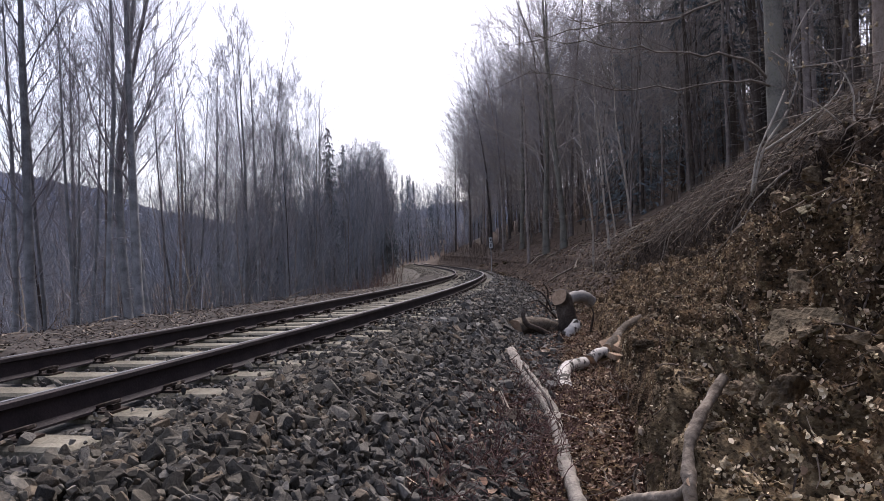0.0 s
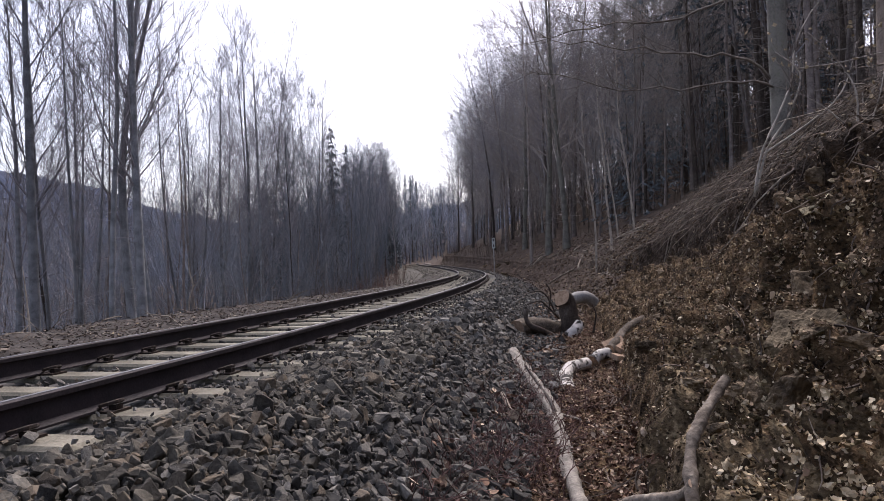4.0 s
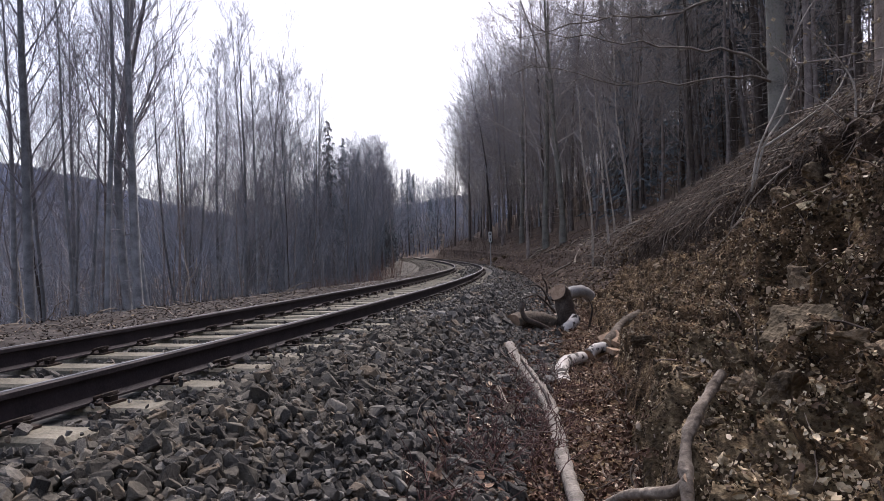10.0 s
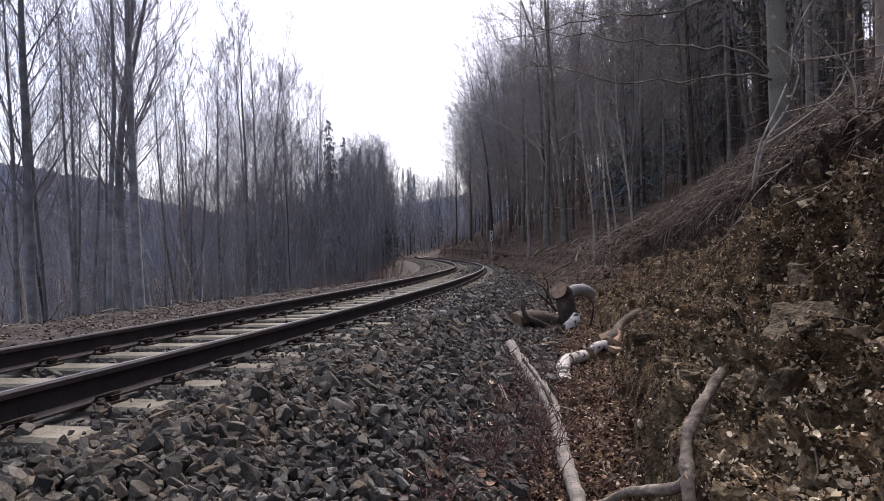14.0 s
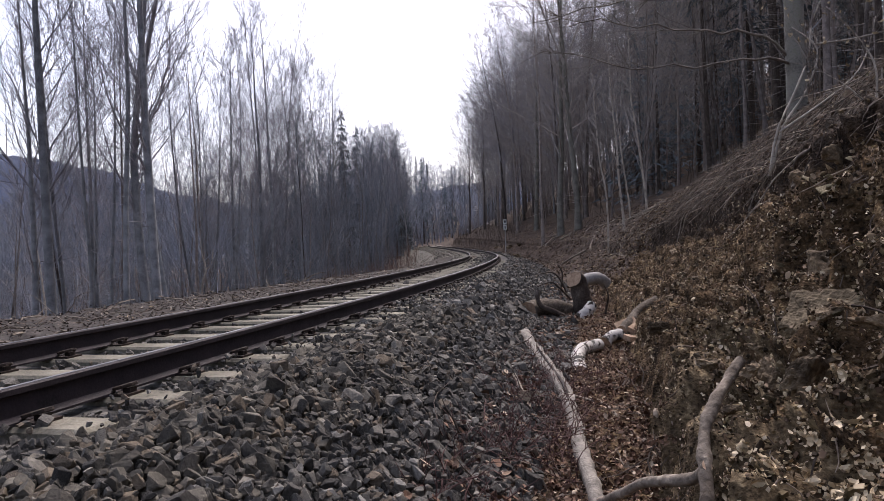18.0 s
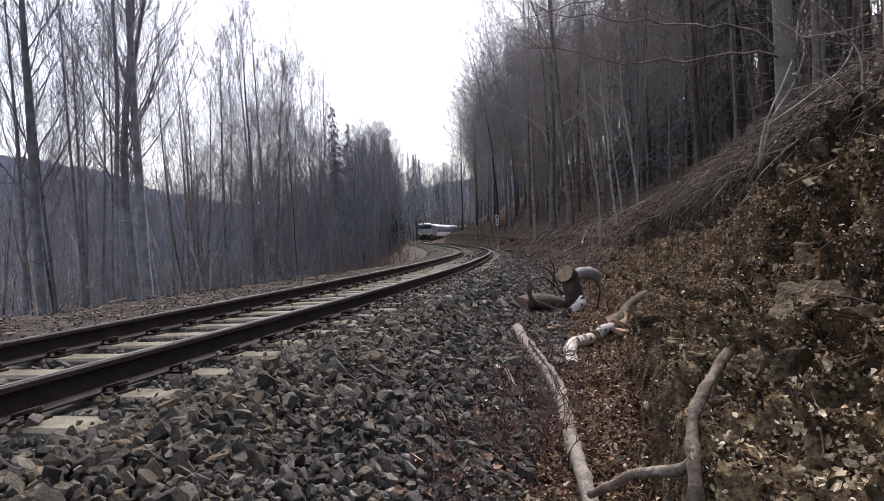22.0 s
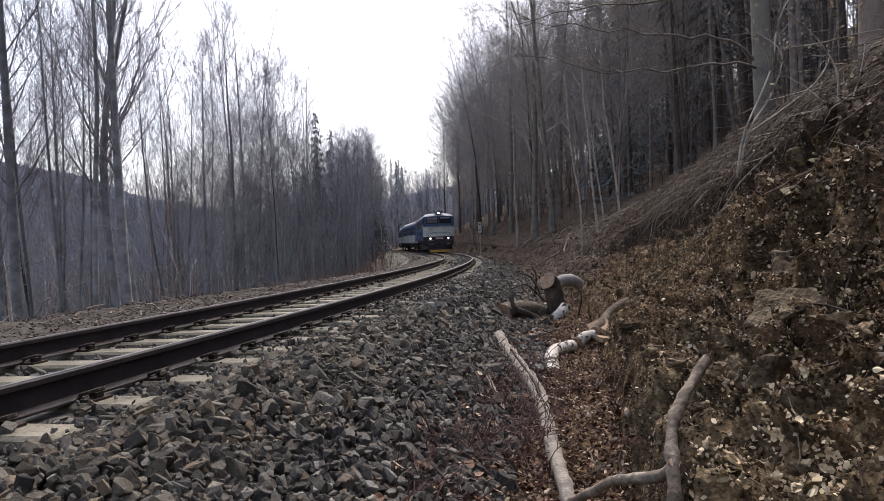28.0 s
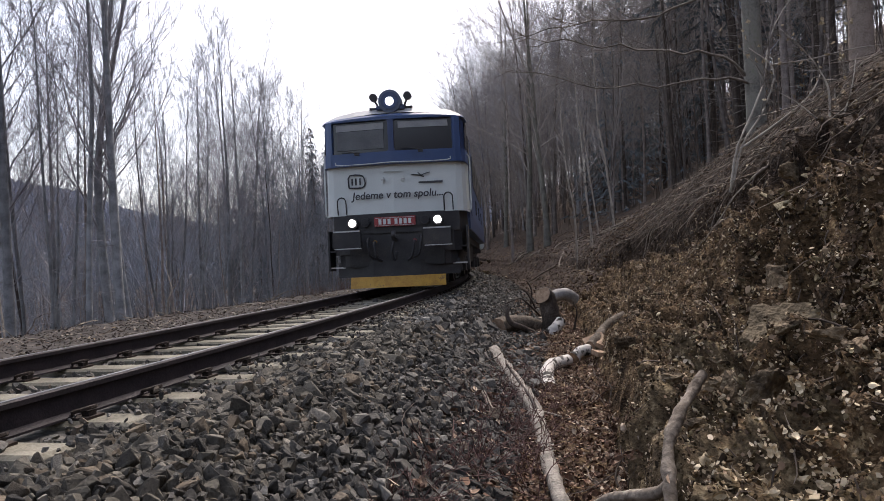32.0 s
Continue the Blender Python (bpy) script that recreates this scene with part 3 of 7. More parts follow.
def rail_profile():
    h = 0.172
    return [(-0.0625, -h), (0.0625, -h), (0.0625, -h + 0.012), (0.012, -h + 0.03), (0.008, -0.045), (0.035, -0.034), (0.035, -0.008), (0.027, -0.001),
            (-0.027, -0.001), (-0.035, -0.008), (-0.035, -0.034), (-0.008, -0.045), (-0.012, -h + 0.03), (-0.0625, -h + 0.012)]


def rail(d):
    pr = rail_profile()
    ss = np.concatenate([np.arange(-8, 60, 0.5), np.arange(60, 470, 2.0)])
    V, F, k = [], [], len(pr)
    for s in ss:
        V += [spot(s, d + x, z) for x, z in pr]
    for i in range(len(ss) - 1):
        for j in range(k):
            F.append((i * k + j, i * k + (j + 1) % k, (i + 1) * k + (j + 1) % k, (i + 1) * k + j))
    base = mesh_part("rail", V, F, M_RAIL)
    V, F = [], []
    for s in ss:
        V += [spot(s, d - 0.014, 0.0015), spot(s, d + 0.014, 0.0015)]
    for i in range(len(ss) - 1):
        F.append((2 * i, 2 * i + 1, 2 * i + 3, 2 * i + 2))
    mesh_part("running_surface", V, F, M_RAILTOP, base, "bright worn running surface")
    return tagged(base, "rusty brown steel rail with a bright worn top", "rail", group="rails of the track")


rail(-0.7535), rail(0.7535)


def sleeper_mesh():
    V = []
    for x in (-1.22, 1.22):
        for z, w in ((-0.36, 0.14), (-0.178, 0.125)):
            V += [(x, -w, z), (x, w, z)]
    bm = bmesh.new()
    vs = [bm.verts.new(v) for v in V]
    for f in ((0, 1, 3, 2), (4, 6, 7, 5), (0, 4, 5, 1), (2, 3, 7, 6), (0, 2, 6, 4), (1, 5, 7, 3)):
        bm.faces.new([vs[i] for i in f])
    bmesh.ops.bevel(bm, geom=bm.edges[:], offset=0.02, segments=1, affect="EDGES")
    me = bpy.data.meshes.new("sleeper")
    bmesh.ops.recalc_face_normals(bm, faces=bm.faces)
    bm.to_mesh(me)
    bm.free()
    me.materials.append(M_SLEEPER)
    return me


def fastening_mesh():
    """A flat base plate with a low shoulder and a bent spring clip that holds the rail's foot."""
    V, F = [], []
    for x0, x1, y0, y1, z0, z1 in ((-0.065, 0.065, -0.075, 0.075, -0.182, -0.164), (-0.045, 0.0, -0.03, 0.03, -0.166, -0.135)):
        m = len(V)
        V += [Vector((x, y, z)) for z in (z0, z1) for y in (y0, y1) for x in (x0, x1)]
        F += [tuple(m + k for k in f) for f in ((0, 1, 3, 2), (4, 6, 7, 5), (0, 4, 5, 1), (2, 3, 7, 6), (0, 2, 6, 4), (1, 5, 7, 3))]
    bend = [(0.055, -0.03, -0.15), (0.03, -0.062, -0.138), (-0.02, -0.06, -0.125), (-0.045, -0.02, -0.118), (-0.045, 0.02, -0.118), (-0.02, 0.06, -0.125), (0.03, 0.062, -0.138), (0.055, 0.03, -0.15)]
    tube(V, F, bend, [0.012] * 8, 5)
    me = bpy.data.meshes.new("fastening")
    me.from_pydata([tuple(v) for v in V], [], F)
    me.materials.append(M_CLIP)
    return me


SLEEPER, FASTENING = sleeper_mesh(), fastening_mesh()
for i in range(-14, 230):
    s = 1.55 + 0.6 * i
    p = spot(s, 0)
    ob = new("sleeper", SLEEPER)
    ob.matrix_world = pose(p.x, p.y, p.z + 0.004 * math.sin(i * 2.3), 0, 0.25 * math.sin(i * 1.7), -math.degrees(np.interp(s, LS, LT)) + 0.7 * math.sin(i * 3.1))
    tagged(ob, "pale weathered concrete sleeper bedded in the ballast", "sleeper", group="sleepers of the track")
    if -3 < i < 60:
        for x, turn in ((-0.86, 0), (-0.645, 180), (0.645, 0), (0.86, 180)):
            clip = new("fastening", FASTENING)
            clip.parent = ob
            clip.matrix_basis = pose(x, 0, 0, 0, 0, turn)

# ---- trees ----


def wander(rng, p, d, length, n, bend, lift):
    pts, d = [Vector(p)], Vector(d).normalized()
    for _ in range(n):
        d = (d + Vector((rng.gauss(0, bend), rng.gauss(0, bend), rng.gauss(0, bend) + lift))).normalized()
        pts.append(pts[-1] + d * (length / n))
    return pts


def along(pts, f):
    x = f * (len(pts) - 1)
    i = min(int(x), len(pts) - 2)
    return pts[i].lerp(pts[i + 1], x - i), (pts[i + 1] - pts[i]).normalized()


def aside(rng, d, angle):
    a = d.cross(Vector((rng.gauss(0, 1), rng.gauss(0, 1), rng.gauss(0, 1)))).normalized()
    return d * math.cos(angle) + a * math.sin(angle)


def spike(V, F, p, q, r):
    """A thin tapered shoot from p to q."""
    d = (q - p).normalized()
    a = d.orthogonal().normalized() * r
    b = d.cross(a)
    m = len(V)
    V += [p + a, p - a * 0.5 + b * 0.87, p - a * 0.5 - b * 0.87, q]
    F += [(m, m + 1, m + 3), (m + 1, m + 2, m + 3), (m + 2, m, m + 3)]


def bare_tree(seed, h, r, first, limbs, subs, twigs, fork=0.0, reach=0.3, upward=0.16, dead=0, sides=8, spread=(0.45, 1.05)):
    """A leafless tree: the meshes of its trunk with limbs, and of its crown of branches and twigs."""
    rng = random.Random(seed)
    V, F, W, G = [], [], [], []
    spine = wander(rng, (0, 0, -0.4), (0, 0, 1), h, 12, 0.035, 0.04)
    tube(V, F, spine, [r * (1.4 if i == 0 else 1.0) * (1 - 0.95 * (i / 12) ** 1.1) for i in range(13)], sides, False)
    mains = [(spine, 1.0, first, r)]
    if fork:
        p, d = along(spine, fork)
        q = wander(rng, p, aside(rng, d, 0.42), h * (1 - fork) * 0.92, 7, 0.05, 0.14)
        rf = r * 0.66 * (1 - fork * 0.6)
        tube(W, G, q, [rf * (1 - 0.93 * i / 7) for i in range(8)], 6, False)
        mains.append((q, 0.6, 0.12, rf))
    for line, share, low, rr in mains:
        n = int(limbs * share)
        for k in range(n):
            f = min(low + (1 - low) * (k + rng.random()) / n, 0.97)
            p, d = along(line, f)
            ln = h * reach * (1.1 - f) * rng.uniform(0.55, 1.3) + 0.9
            q = wander(rng, p, aside(rng, d, rng.uniform(*spread)), ln, 5, 0.1, upward)
            r0 = max(0.012, rr * 0.29 * (1.12 - f) * rng.uniform(0.7, 1.1))
            tube(W, G, q, [r0 * (1 - 0.88 * i / 5) for i in range(6)], 4, False)
            for _ in range(subs):
                p2, d2 = along(q, rng.uniform(0.15, 1.0))
                l2 = ln * rng.uniform(0.2, 0.5) + 0.3
                q2 = wander(rng, p2, aside(rng, d2, rng.uniform(0.35, 0.85)), l2, 2, 0.14, upward)
                rs = max(0.007, r0 * 0.32)
                tube(W, G, q2, [rs, rs * 0.7, 0.004], 3, False)
                for _ in range(twigs):
                    p3, d3 = along(q2, rng.uniform(0.15, 1))
                    d3 = aside(rng, d3, rng.uniform(0.25, 0.85)) + Vector((0, 0, upward))
                    spike(W, G, p3, p3 + d3 * (l2 * rng.uniform(0.25, 0.65)), 0.0065)
    for k in range(dead):
        p, d = along(spine, rng.uniform(0.08, first))
        w = rng.uniform(0, 6.28)
        spike(W, G, p, p + Vector((math.cos(w), math.sin(w), rng.uniform(-0.35, 0.3))) * rng.uniform(0.5, 2.4), 0.018)
    return V, F, W, G


def tree_thing(name, data, bark, crown_mat, label, category="tree"):
    V, F, W, G = data
    root = new(name)
    mesh_part("trunk", V, F, bark, root, smooth=True)
    mesh_part("crown", W, G, crown_mat, root)
    return tagged(root, label, category)


def spruce(seed, h, r, bare=0.1, wide=0.14, boughs=170):
    """A spruce: a straight stem with drooping boughs hung with short needled shoots."""
    rng = random.Random(seed)
    V, F, W, G = [], [], [], []
    spine = wander(rng, (0, 0, -0.4), (0, 0, 1), h, 10, 0.008, 0.03)
    tube(V, F, spine, [r * (1 - 0.95 * i / 10) for i in range(11)], 7, False)
    for k in range(int(60 * bare)):
        p, d = along(spine, rng.uniform(0.08, bare + 0.05))
        w = rng.uniform(0, 6.28)
        spike(V, F, p, p + Vector((math.cos(w), math.sin(w), rng.uniform(-0.5, 0.1))) * rng.uniform(0.4, 2.0), 0.016)
    for k in range(int(boughs * (1 - bare))):
        z = bare + (0.985 - bare) * rng.random() ** 0.9
        p, d = along(spine, z)
        L = (h * wide * (1.03 - z) ** 0.85 + 0.2) * rng.uniform(0.5, 1.15)
        w = rng.uniform(0, 2 * math.pi)
        out = Vector((math.cos(w), math.sin(w), rng.uniform(-0.4, 0.1)))
        tip = p + out * L
        spike(V, F, p, tip, 0.02)
        side = Vector((-math.sin(w), math.cos(w), 0))
        for j in range(11):
            c = p.lerp(tip, rng.uniform(0.1, 1))
            m = len(W)
            end = c + side * rng.uniform(-0.4, 0.4) * L * 0.5 + out * L * 0.15 + Vector((0, 0, -rng.uniform(0.1, 0.6)))
            u = Vector((rng.gauss(0, 1), rng.gauss(0, 1), rng.gauss(0, 1))).normalized() * 0.1
            W += [c + u, c - u, end]
            G += [(m, m + 1, m + 2)]
    return V, F, W, G


PROTO = {}


CANOPY_AT = (-0.9, -0.43, -0.412, -0.401, -0.39, -0.34, -0.317, -0.298, -0.273, -0.245, -0.226, -0.193, -0.175, -0.159, -0.146, -0.105, -0.081, -0.065, -0.041, -0.008, 0.02)
CANOPY_UP = (1.4, 1.4, 0.6, 0.346, 0.316, 0.327, 0.314, 0.366, 0.367, 0.349, 0.284, 0.269, 0.266, 0.229, 0.193, 0.183, 0.168, 0.141, 0.138, 0.121, 0.118)


def under_canopy(x, y, z, h):
    """The height h of a tree rooted at x, y, z, kept under the line to which the valley's wood has grown."""
    if y < 20 or x / y > 0.02:
        return h
    return max(2.0, min(h, float(np.interp(x / y, CANOPY_AT, CANOPY_UP)) * y + 0.59 - z))


def plant(kind, x, y, h, turn=0.0, lean=0.0):
    """A tree of that kind, h metres high, rooted in the ground at x, y."""
    maker, base_h, label, group = KINDS[kind]
    if kind not in PROTO:
        PROTO[kind] = maker()
        PROTO[kind].matrix_world = pose(-40, -70, float(ground_z(-40, -70)[0]))
    if abs(float(nearest(x, y)[1][0])) < 5.0:
        return None
    z = float(ground_z(x, y)[0])
    k = under_canopy(x, y, z, h) / base_h
    ob = copy_thing(PROTO[kind], pose(x, y, z, 0, lean, turn))
    ob.scale = (k, k, k)
    tagged(ob, label, "tree", group=group)
    return ob


GREY_TREE = "tall leafless beech with smooth grey bark on the slope"
POLE_TREE = "slender straight leafless forest tree on the hillside"
YOUNG_TREE = "young leafless tree with fine twigs down to the ground"
FOOT_TREE = "thick grey beech trunk standing at the foot of the wood"
EDGE_TREE = "leafless tree with low spreading branches at the wood's edge"
FAR_TREE = "leafless tree with a fine rounded crown in the wood"
LOW_SPRUCE = "dark young spruce with boughs down to the ground"
BARE_SPRUCE = "tall dark spruce with a bare lower trunk"
GREEN_SPRUCE = "dark green spruce among bare trees"


def kind(name, base_h, label, group, data, bark, crown=M_TWIG):
    return (lambda: tree_thing(name, data(), bark, crown, label), base_h, label, group)


KINDS = {
    "beech_a": kind("bare_tree", 26, GREY_TREE, "bare trees", lambda: bare_tree(1, 26, 0.2, 0.34, 36, 9, 7, reach=0.25, upward=0.15, dead=8, spread=(0.4, 0.88)), M_BARK),
    "beech_b": kind("bare_tree", 26, GREY_TREE, "bare trees", lambda: bare_tree(2, 26, 0.21, 0.3, 32, 9, 7, fork=0.42, reach=0.27, upward=0.15, dead=6, spread=(0.4, 0.88)), M_BARK),
    "beech_c": kind("bare_tree", 26, GREY_TREE, "bare trees", lambda: bare_tree(3, 26, 0.13, 0.42, 26, 8, 7, reach=0.23, upward=0.15, dead=10, spread=(0.4, 0.88)), M_BARK),
    "beech_d": kind("bare_tree", 26, GREY_TREE, "bare trees", lambda: bare_tree(4, 26, 0.17, 0.2, 32, 9, 7, fork=0.36, reach=0.4, upward=0.1, dead=4), M_BARK),
    "beech_e": kind("bare_tree", 26, GREY_TREE, "bare trees", lambda: bare_tree(15, 26, 0.15, 0.26, 34, 9, 7, reach=0.36, upward=0.2, dead=6), M_BARK),
    "wide": kind("bare_tree", 26, EDGE_TREE, "trees at the wood's edge", lambda: bare_tree(4, 26, 0.17, 0.2, 36, 10, 8, fork=0.36, reach=0.42, upward=0.1, dead=4), M_POLEBARK),
    "foot": kind("beech", 25, FOOT_TREE, "beeches at the wood's foot", lambda: bare_tree(51, 25, 0.24, 0.22, 30, 8, 6, fork=0.5, reach=0.36, upward=0.07, dead=10, spread=(0.6, 1.2), sides=12), M_BEECHBARK, M_TWIG_BROWN),
    "edge_a": kind("edge_tree", 24, EDGE_TREE, "trees at the wood's edge", lambda: bare_tree(41, 24, 0.15, 0.12, 36, 8, 6, reach=0.34, upward=0.05, spread=(0.7, 1.3)), M_POLEBARK, M_TWIG_BROWN),
    "edge_b": kind("edge_tree", 24, EDGE_TREE, "trees at the wood's edge", lambda: bare_tree(42, 24, 0.13, 0.16, 36, 8, 6, fork=0.3, reach=0.4, upward=0.08, spread=(0.6, 1.25)), M_POLEBARK, M_TWIG_BROWN),
    "far_a": kind("wood_tree", 24, FAR_TREE, "wood trees", lambda: bare_tree(31, 24, 0.15, 0.22, 24, 5, 5, fork=0.4, reach=0.4, sides=6), M_POLEBARK, M_TWIG_HAZED_FAR),
    "far_b": kind("wood_tree", 24, FAR_TREE, "wood trees", lambda: bare_tree(32, 24, 0.13, 0.3, 24, 5, 5, reach=0.32, sides=6), M_POLEBARK, M_TWIG_HAZED_FAR),
    "pole": kind("forest_tree", 26, POLE_TREE, "forest trees", lambda: bare_tree(7, 26, 0.13, 0.42, 16, 5, 4, reach=0.2, dead=26, sides=7), M_POLEBARK, M_TWIG_BROWN),
    "pole_b": kind("forest_tree", 26, POLE_TREE, "forest trees", lambda: bare_tree(8, 26, 0.09, 0.5, 14, 4, 4, reach=0.2, dead=34, sides=6), M_POLEBARK, M_TWIG_BROWN),
    "young": kind("young_tree", 13, YOUNG_TREE, "young trees", lambda: bare_tree(21, 13, 0.06, 0.1, 30, 5, 5, reach=0.26), M_POLEBARK, M_TWIG_HAZED),
    "young_b": kind("young_tree", 15, YOUNG_TREE, "young trees", lambda: bare_tree(22, 15, 0.075, 0.15, 28, 5, 5, fork=0.35, reach=0.3, upward=0.1), M_POLEBARK, M_TWIG_HAZED),
    "young_c": kind("young_tree", 13, YOUNG_TREE, "young trees", lambda: bare_tree(23, 13, 0.055, 0.12, 30, 5, 5, reach=0.28), M_POLEBARK, M_TWIG_BROWN),
    "young_d": kind("young_tree", 15, YOUNG_TREE, "young trees", lambda: bare_tree(24, 15, 0.07, 0.15, 28, 5, 5, fork=0.35, reach=0.3, upward=0.08), M_POLEBARK, M_TWIG_BROWN),
    "spruce_a": kind("spruce", 24, GREEN_SPRUCE, "spruces", lambda: spruce(11, 24, 0.2, 0.1, 0.1), M_DARKBARK, M_SPRUCE_HAZED),
    "spruce_d": kind("spruce", 14, LOW_SPRUCE, "spruces", lambda: spruce(14, 14, 0.12, 0.0, 0.2, 230), M_DARKBARK, M_SPRUCE_HAZED),
    "spruce_b": kind("spruce", 24, BARE_SPRUCE, "spruces", lambda: spruce(12, 24, 0.15, 0.45, 0.14), M_DARKBARK, M_SPRUCE_HAZED),
    "spruce_c": kind("spruce", 24, BARE_SPRUCE, "spruces", lambda: spruce(13, 24, 0.13, 0.28, 0.15), M_DARKBARK, M_SPRUCE_HAZED),
}

rt = random.Random(5)


def stand(kind_list, rows, lean=1.0):
    """Trees at (bearing in metres right per metre ahead, metres ahead, height)."""
    for b, y, h in rows:
        plant(rt.choice(kind_list), b * y, y, h, rt.uniform(0, 360), rt.uniform(-lean, lean))


# the valley side: tall beeches near the line, thinner ones behind, spruces between
stand(["beech_a"], [(-0.598, 31, 36), (-0.447, 34, 37)], 0.5)
stand(["beech_b"], [(-0.44, 38, 38)], 0.5)
plant("beech_c", -0.478 * 33, 33, 36, 40, -4.0)
stand(["beech_c", "beech_a"], [(-0.416, 37, 29), (-0.62, 36, 30), (-0.58, 38, 30), (-0.56, 42, 29), (-0.545, 35, 28), (-0.53, 44, 30), (-0.51, 40, 29), (-0.39, 45, 27), (-0.375, 42, 26), (-0.36, 48, 27), (-0.345, 46, 26), (-0.325, 50, 27)])
stand(["beech_a", "beech_d"], [(-0.285, 56, 31), (-0.265, 58, 32), (-0.225, 62, 28.5), (-0.23, 66, 27), (-0.195, 68, 26), (-0.175, 70, 27), (-0.3, 60, 24), (-0.25, 70, 24)])
plant("beech_e", -17.1, 61.0, 34, 40, 0.5)
plant("beech_e", -16.9, 66.0, 36, 160, -0.5)


def spruce_wood(name, places, h0, h1, label, low=False):
    """Many spruces deep in the wood, joined."""
    V, F, W, G = spruce(16, 24, 0.13, 0.28, 0.16, 120) if not low else spruce(17, 24, 0.16, 0.0, 0.2, 110)
    A = np.array([tuple(v) for v in V])
    T = np.array([(f[0], f[i], f[i + 1]) for f in F for i in range(1, len(f) - 1)])
    B, U = np.array([tuple(v) for v in W]), np.array(G)
    base = np.concatenate([A, B])
    tris = np.concatenate([T, U + len(A)])
    zs = ground_z([p[0] for p in places], [p[1] for p in places])
    pieces, slots = [], []
    for (x, y), z in zip(places, zs):
        if abs(float(nearest(x, y)[1][0])) < 6.5:
            continue
        k, a = under_canopy(x, y, float(z), rt.uniform(h0, h1)) / 24, rt.uniform(0, 6.28)
        R = np.array([[math.cos(a), -math.sin(a), 0], [math.sin(a), math.cos(a), 0], [0, 0, 1]]) * k
        pieces.append((base @ R.T + np.array((x, y, float(z))), tris))
        slots += [1] * len(T) + [0] * len(U)
    ob = fast_mesh(name, *joined(pieces), M_SPRUCE_HAZED)
    ob.data.materials.append(M_DARKBARK)
    ob.data.polygons.foreach_set("material_index", slots)
    return tagged(ob, label, "woods", kind="stuff")


stand(["spruce_a"], [(-0.155, 84, 27), (-0.255, 72, 19), (-0.27, 76, 17), (-0.24, 80, 18), (-0.14, 100, 24), (-0.08, 120, 25), (-0.007, 160, 22), (-0.16, 95, 20), (-0.12, 110, 21)])
stand(["beech_d", "beech_c"], [(-0.13, 92, 27), (-0.115, 96, 27), (-0.1, 100, 27), (-0.09, 105, 27), (-0.11, 110, 26), (-0.05, 140, 23), (-0.035, 150, 23), (-0.06, 145, 24), (-0.02, 160, 22), (-0.045, 155, 24), (-0.07, 135, 24)])
for k in range(44):
    y = rt.uniform(34, 100)
    plant(rt.choice(["beech_c", "pole_b", "far_b", "far_a"]), rt.uniform(-0.74, -0.3) * y - 2, y, rt.uniform(20, 27), rt.uniform(0, 360))
for k in range(110):
    y = rt.uniform(180, 330)
    plant(rt.choice(["far_b", "spruce_a", "far_a", "far_a"]), rt.uniform(-0.2, 0.02) * y, y, rt.uniform(19, 26), rt.uniform(0, 360))
for k in range(30):
    y = rt.uniform(75, 170)
    plant(rt.choice(["spruce_a", "spruce_c", "far_a"]), rt.uniform(-0.3, -0.1) * y, y, rt.uniform(13, 20), rt.uniform(0, 360))
for k in range(34):
    y = rt.uniform(92, 150)
    plant(rt.choice(["far_a", "beech_d", "far_a", "beech_e"]), rt.uniform(-0.165, -0.02) * y, y, rt.uniform(19, 25), rt.uniform(0, 360))
for k in range(46):
    s, d = rt.uniform(135, 300), rt.uniform(-70, -7)
    p = spot(s, d)
    plant(rt.choice(["far_b", "spruce_a", "spruce_a", "far_a"]), p.x, p.y, rt.uniform(15, 21), rt.uniform(0, 360))

for k in range(46):
    s, d = rt.uniform(105, 230), -8 - 30 * rt.random()
    p = spot(s, d)
    plant(rt.choice(["spruce_a", "spruce_c", "young_b"]), p.x, p.y, rt.uniform(10, 18), rt.uniform(0, 360))

# the wood on the hillside: the ones at its foot, then the crowd behind
for kind, x, y, h in (("foot", 6.44, 39.26, 24), ("foot", 7.9, 52.0, 25), ("pole", 6.6, 52.5, 24), ("edge_a", 9.7, 76.5, 24), ("foot", 8.2, 70.2, 25),
                      ("foot", 8.7, 49.0, 24), ("pole", 3.6, 92.0, 22), ("wide", 6.5, 98.2, 25), ("wide", 8.0, 92.9, 25), ("wide", 6.3, 103.2, 25), ("wide", 4.6, 110.0, 25), ("wide", 2.5, 122.0, 24),
                      ("wide", 9.3, 62.0, 25), ("wide", 11.0, 58.0, 25), ("wide", 10.5, 84.0, 25), ("wide", 6.4, 88.0, 26), ("wide", 7.0, 78.0, 26)):
    plant(kind, x, y, h, rt.uniform(0, 360), rt.uniform(-0.8, 0.8))
for k in range(105):
    s, d = rt.uniform(30, 165), 9.5 + 40 * rt.random() ** 1.4
    p = spot(s, d)
    edge_kinds = ["edge_a", "edge_b", "young_b", "edge_b"] if s > 44 and d < 24 else ["pole", "pole_b", "pole_b", "far_a", "spruce_b", "spruce_c"]
    plant(rt.choice(edge_kinds), p.x, p.y, rt.uniform(20, 27), rt.uniform(0, 360))
for k in range(20):
    s, d = rt.uniform(52, 125), rt.uniform(8, 16)
    p = spot(s, d)
    plant(rt.choice(["edge_a", "edge_b", "beech_e"]), p.x, p.y, rt.uniform(19, 26), rt.uniform(0, 360), rt.uniform(-3, 0))
for k in range(75):
    y = rt.uniform(95, 190)
    plant("spruce_d", rt.uniform(-0.24, -0.06) * y, y, rt.uniform(7, 15), rt.uniform(0, 360))
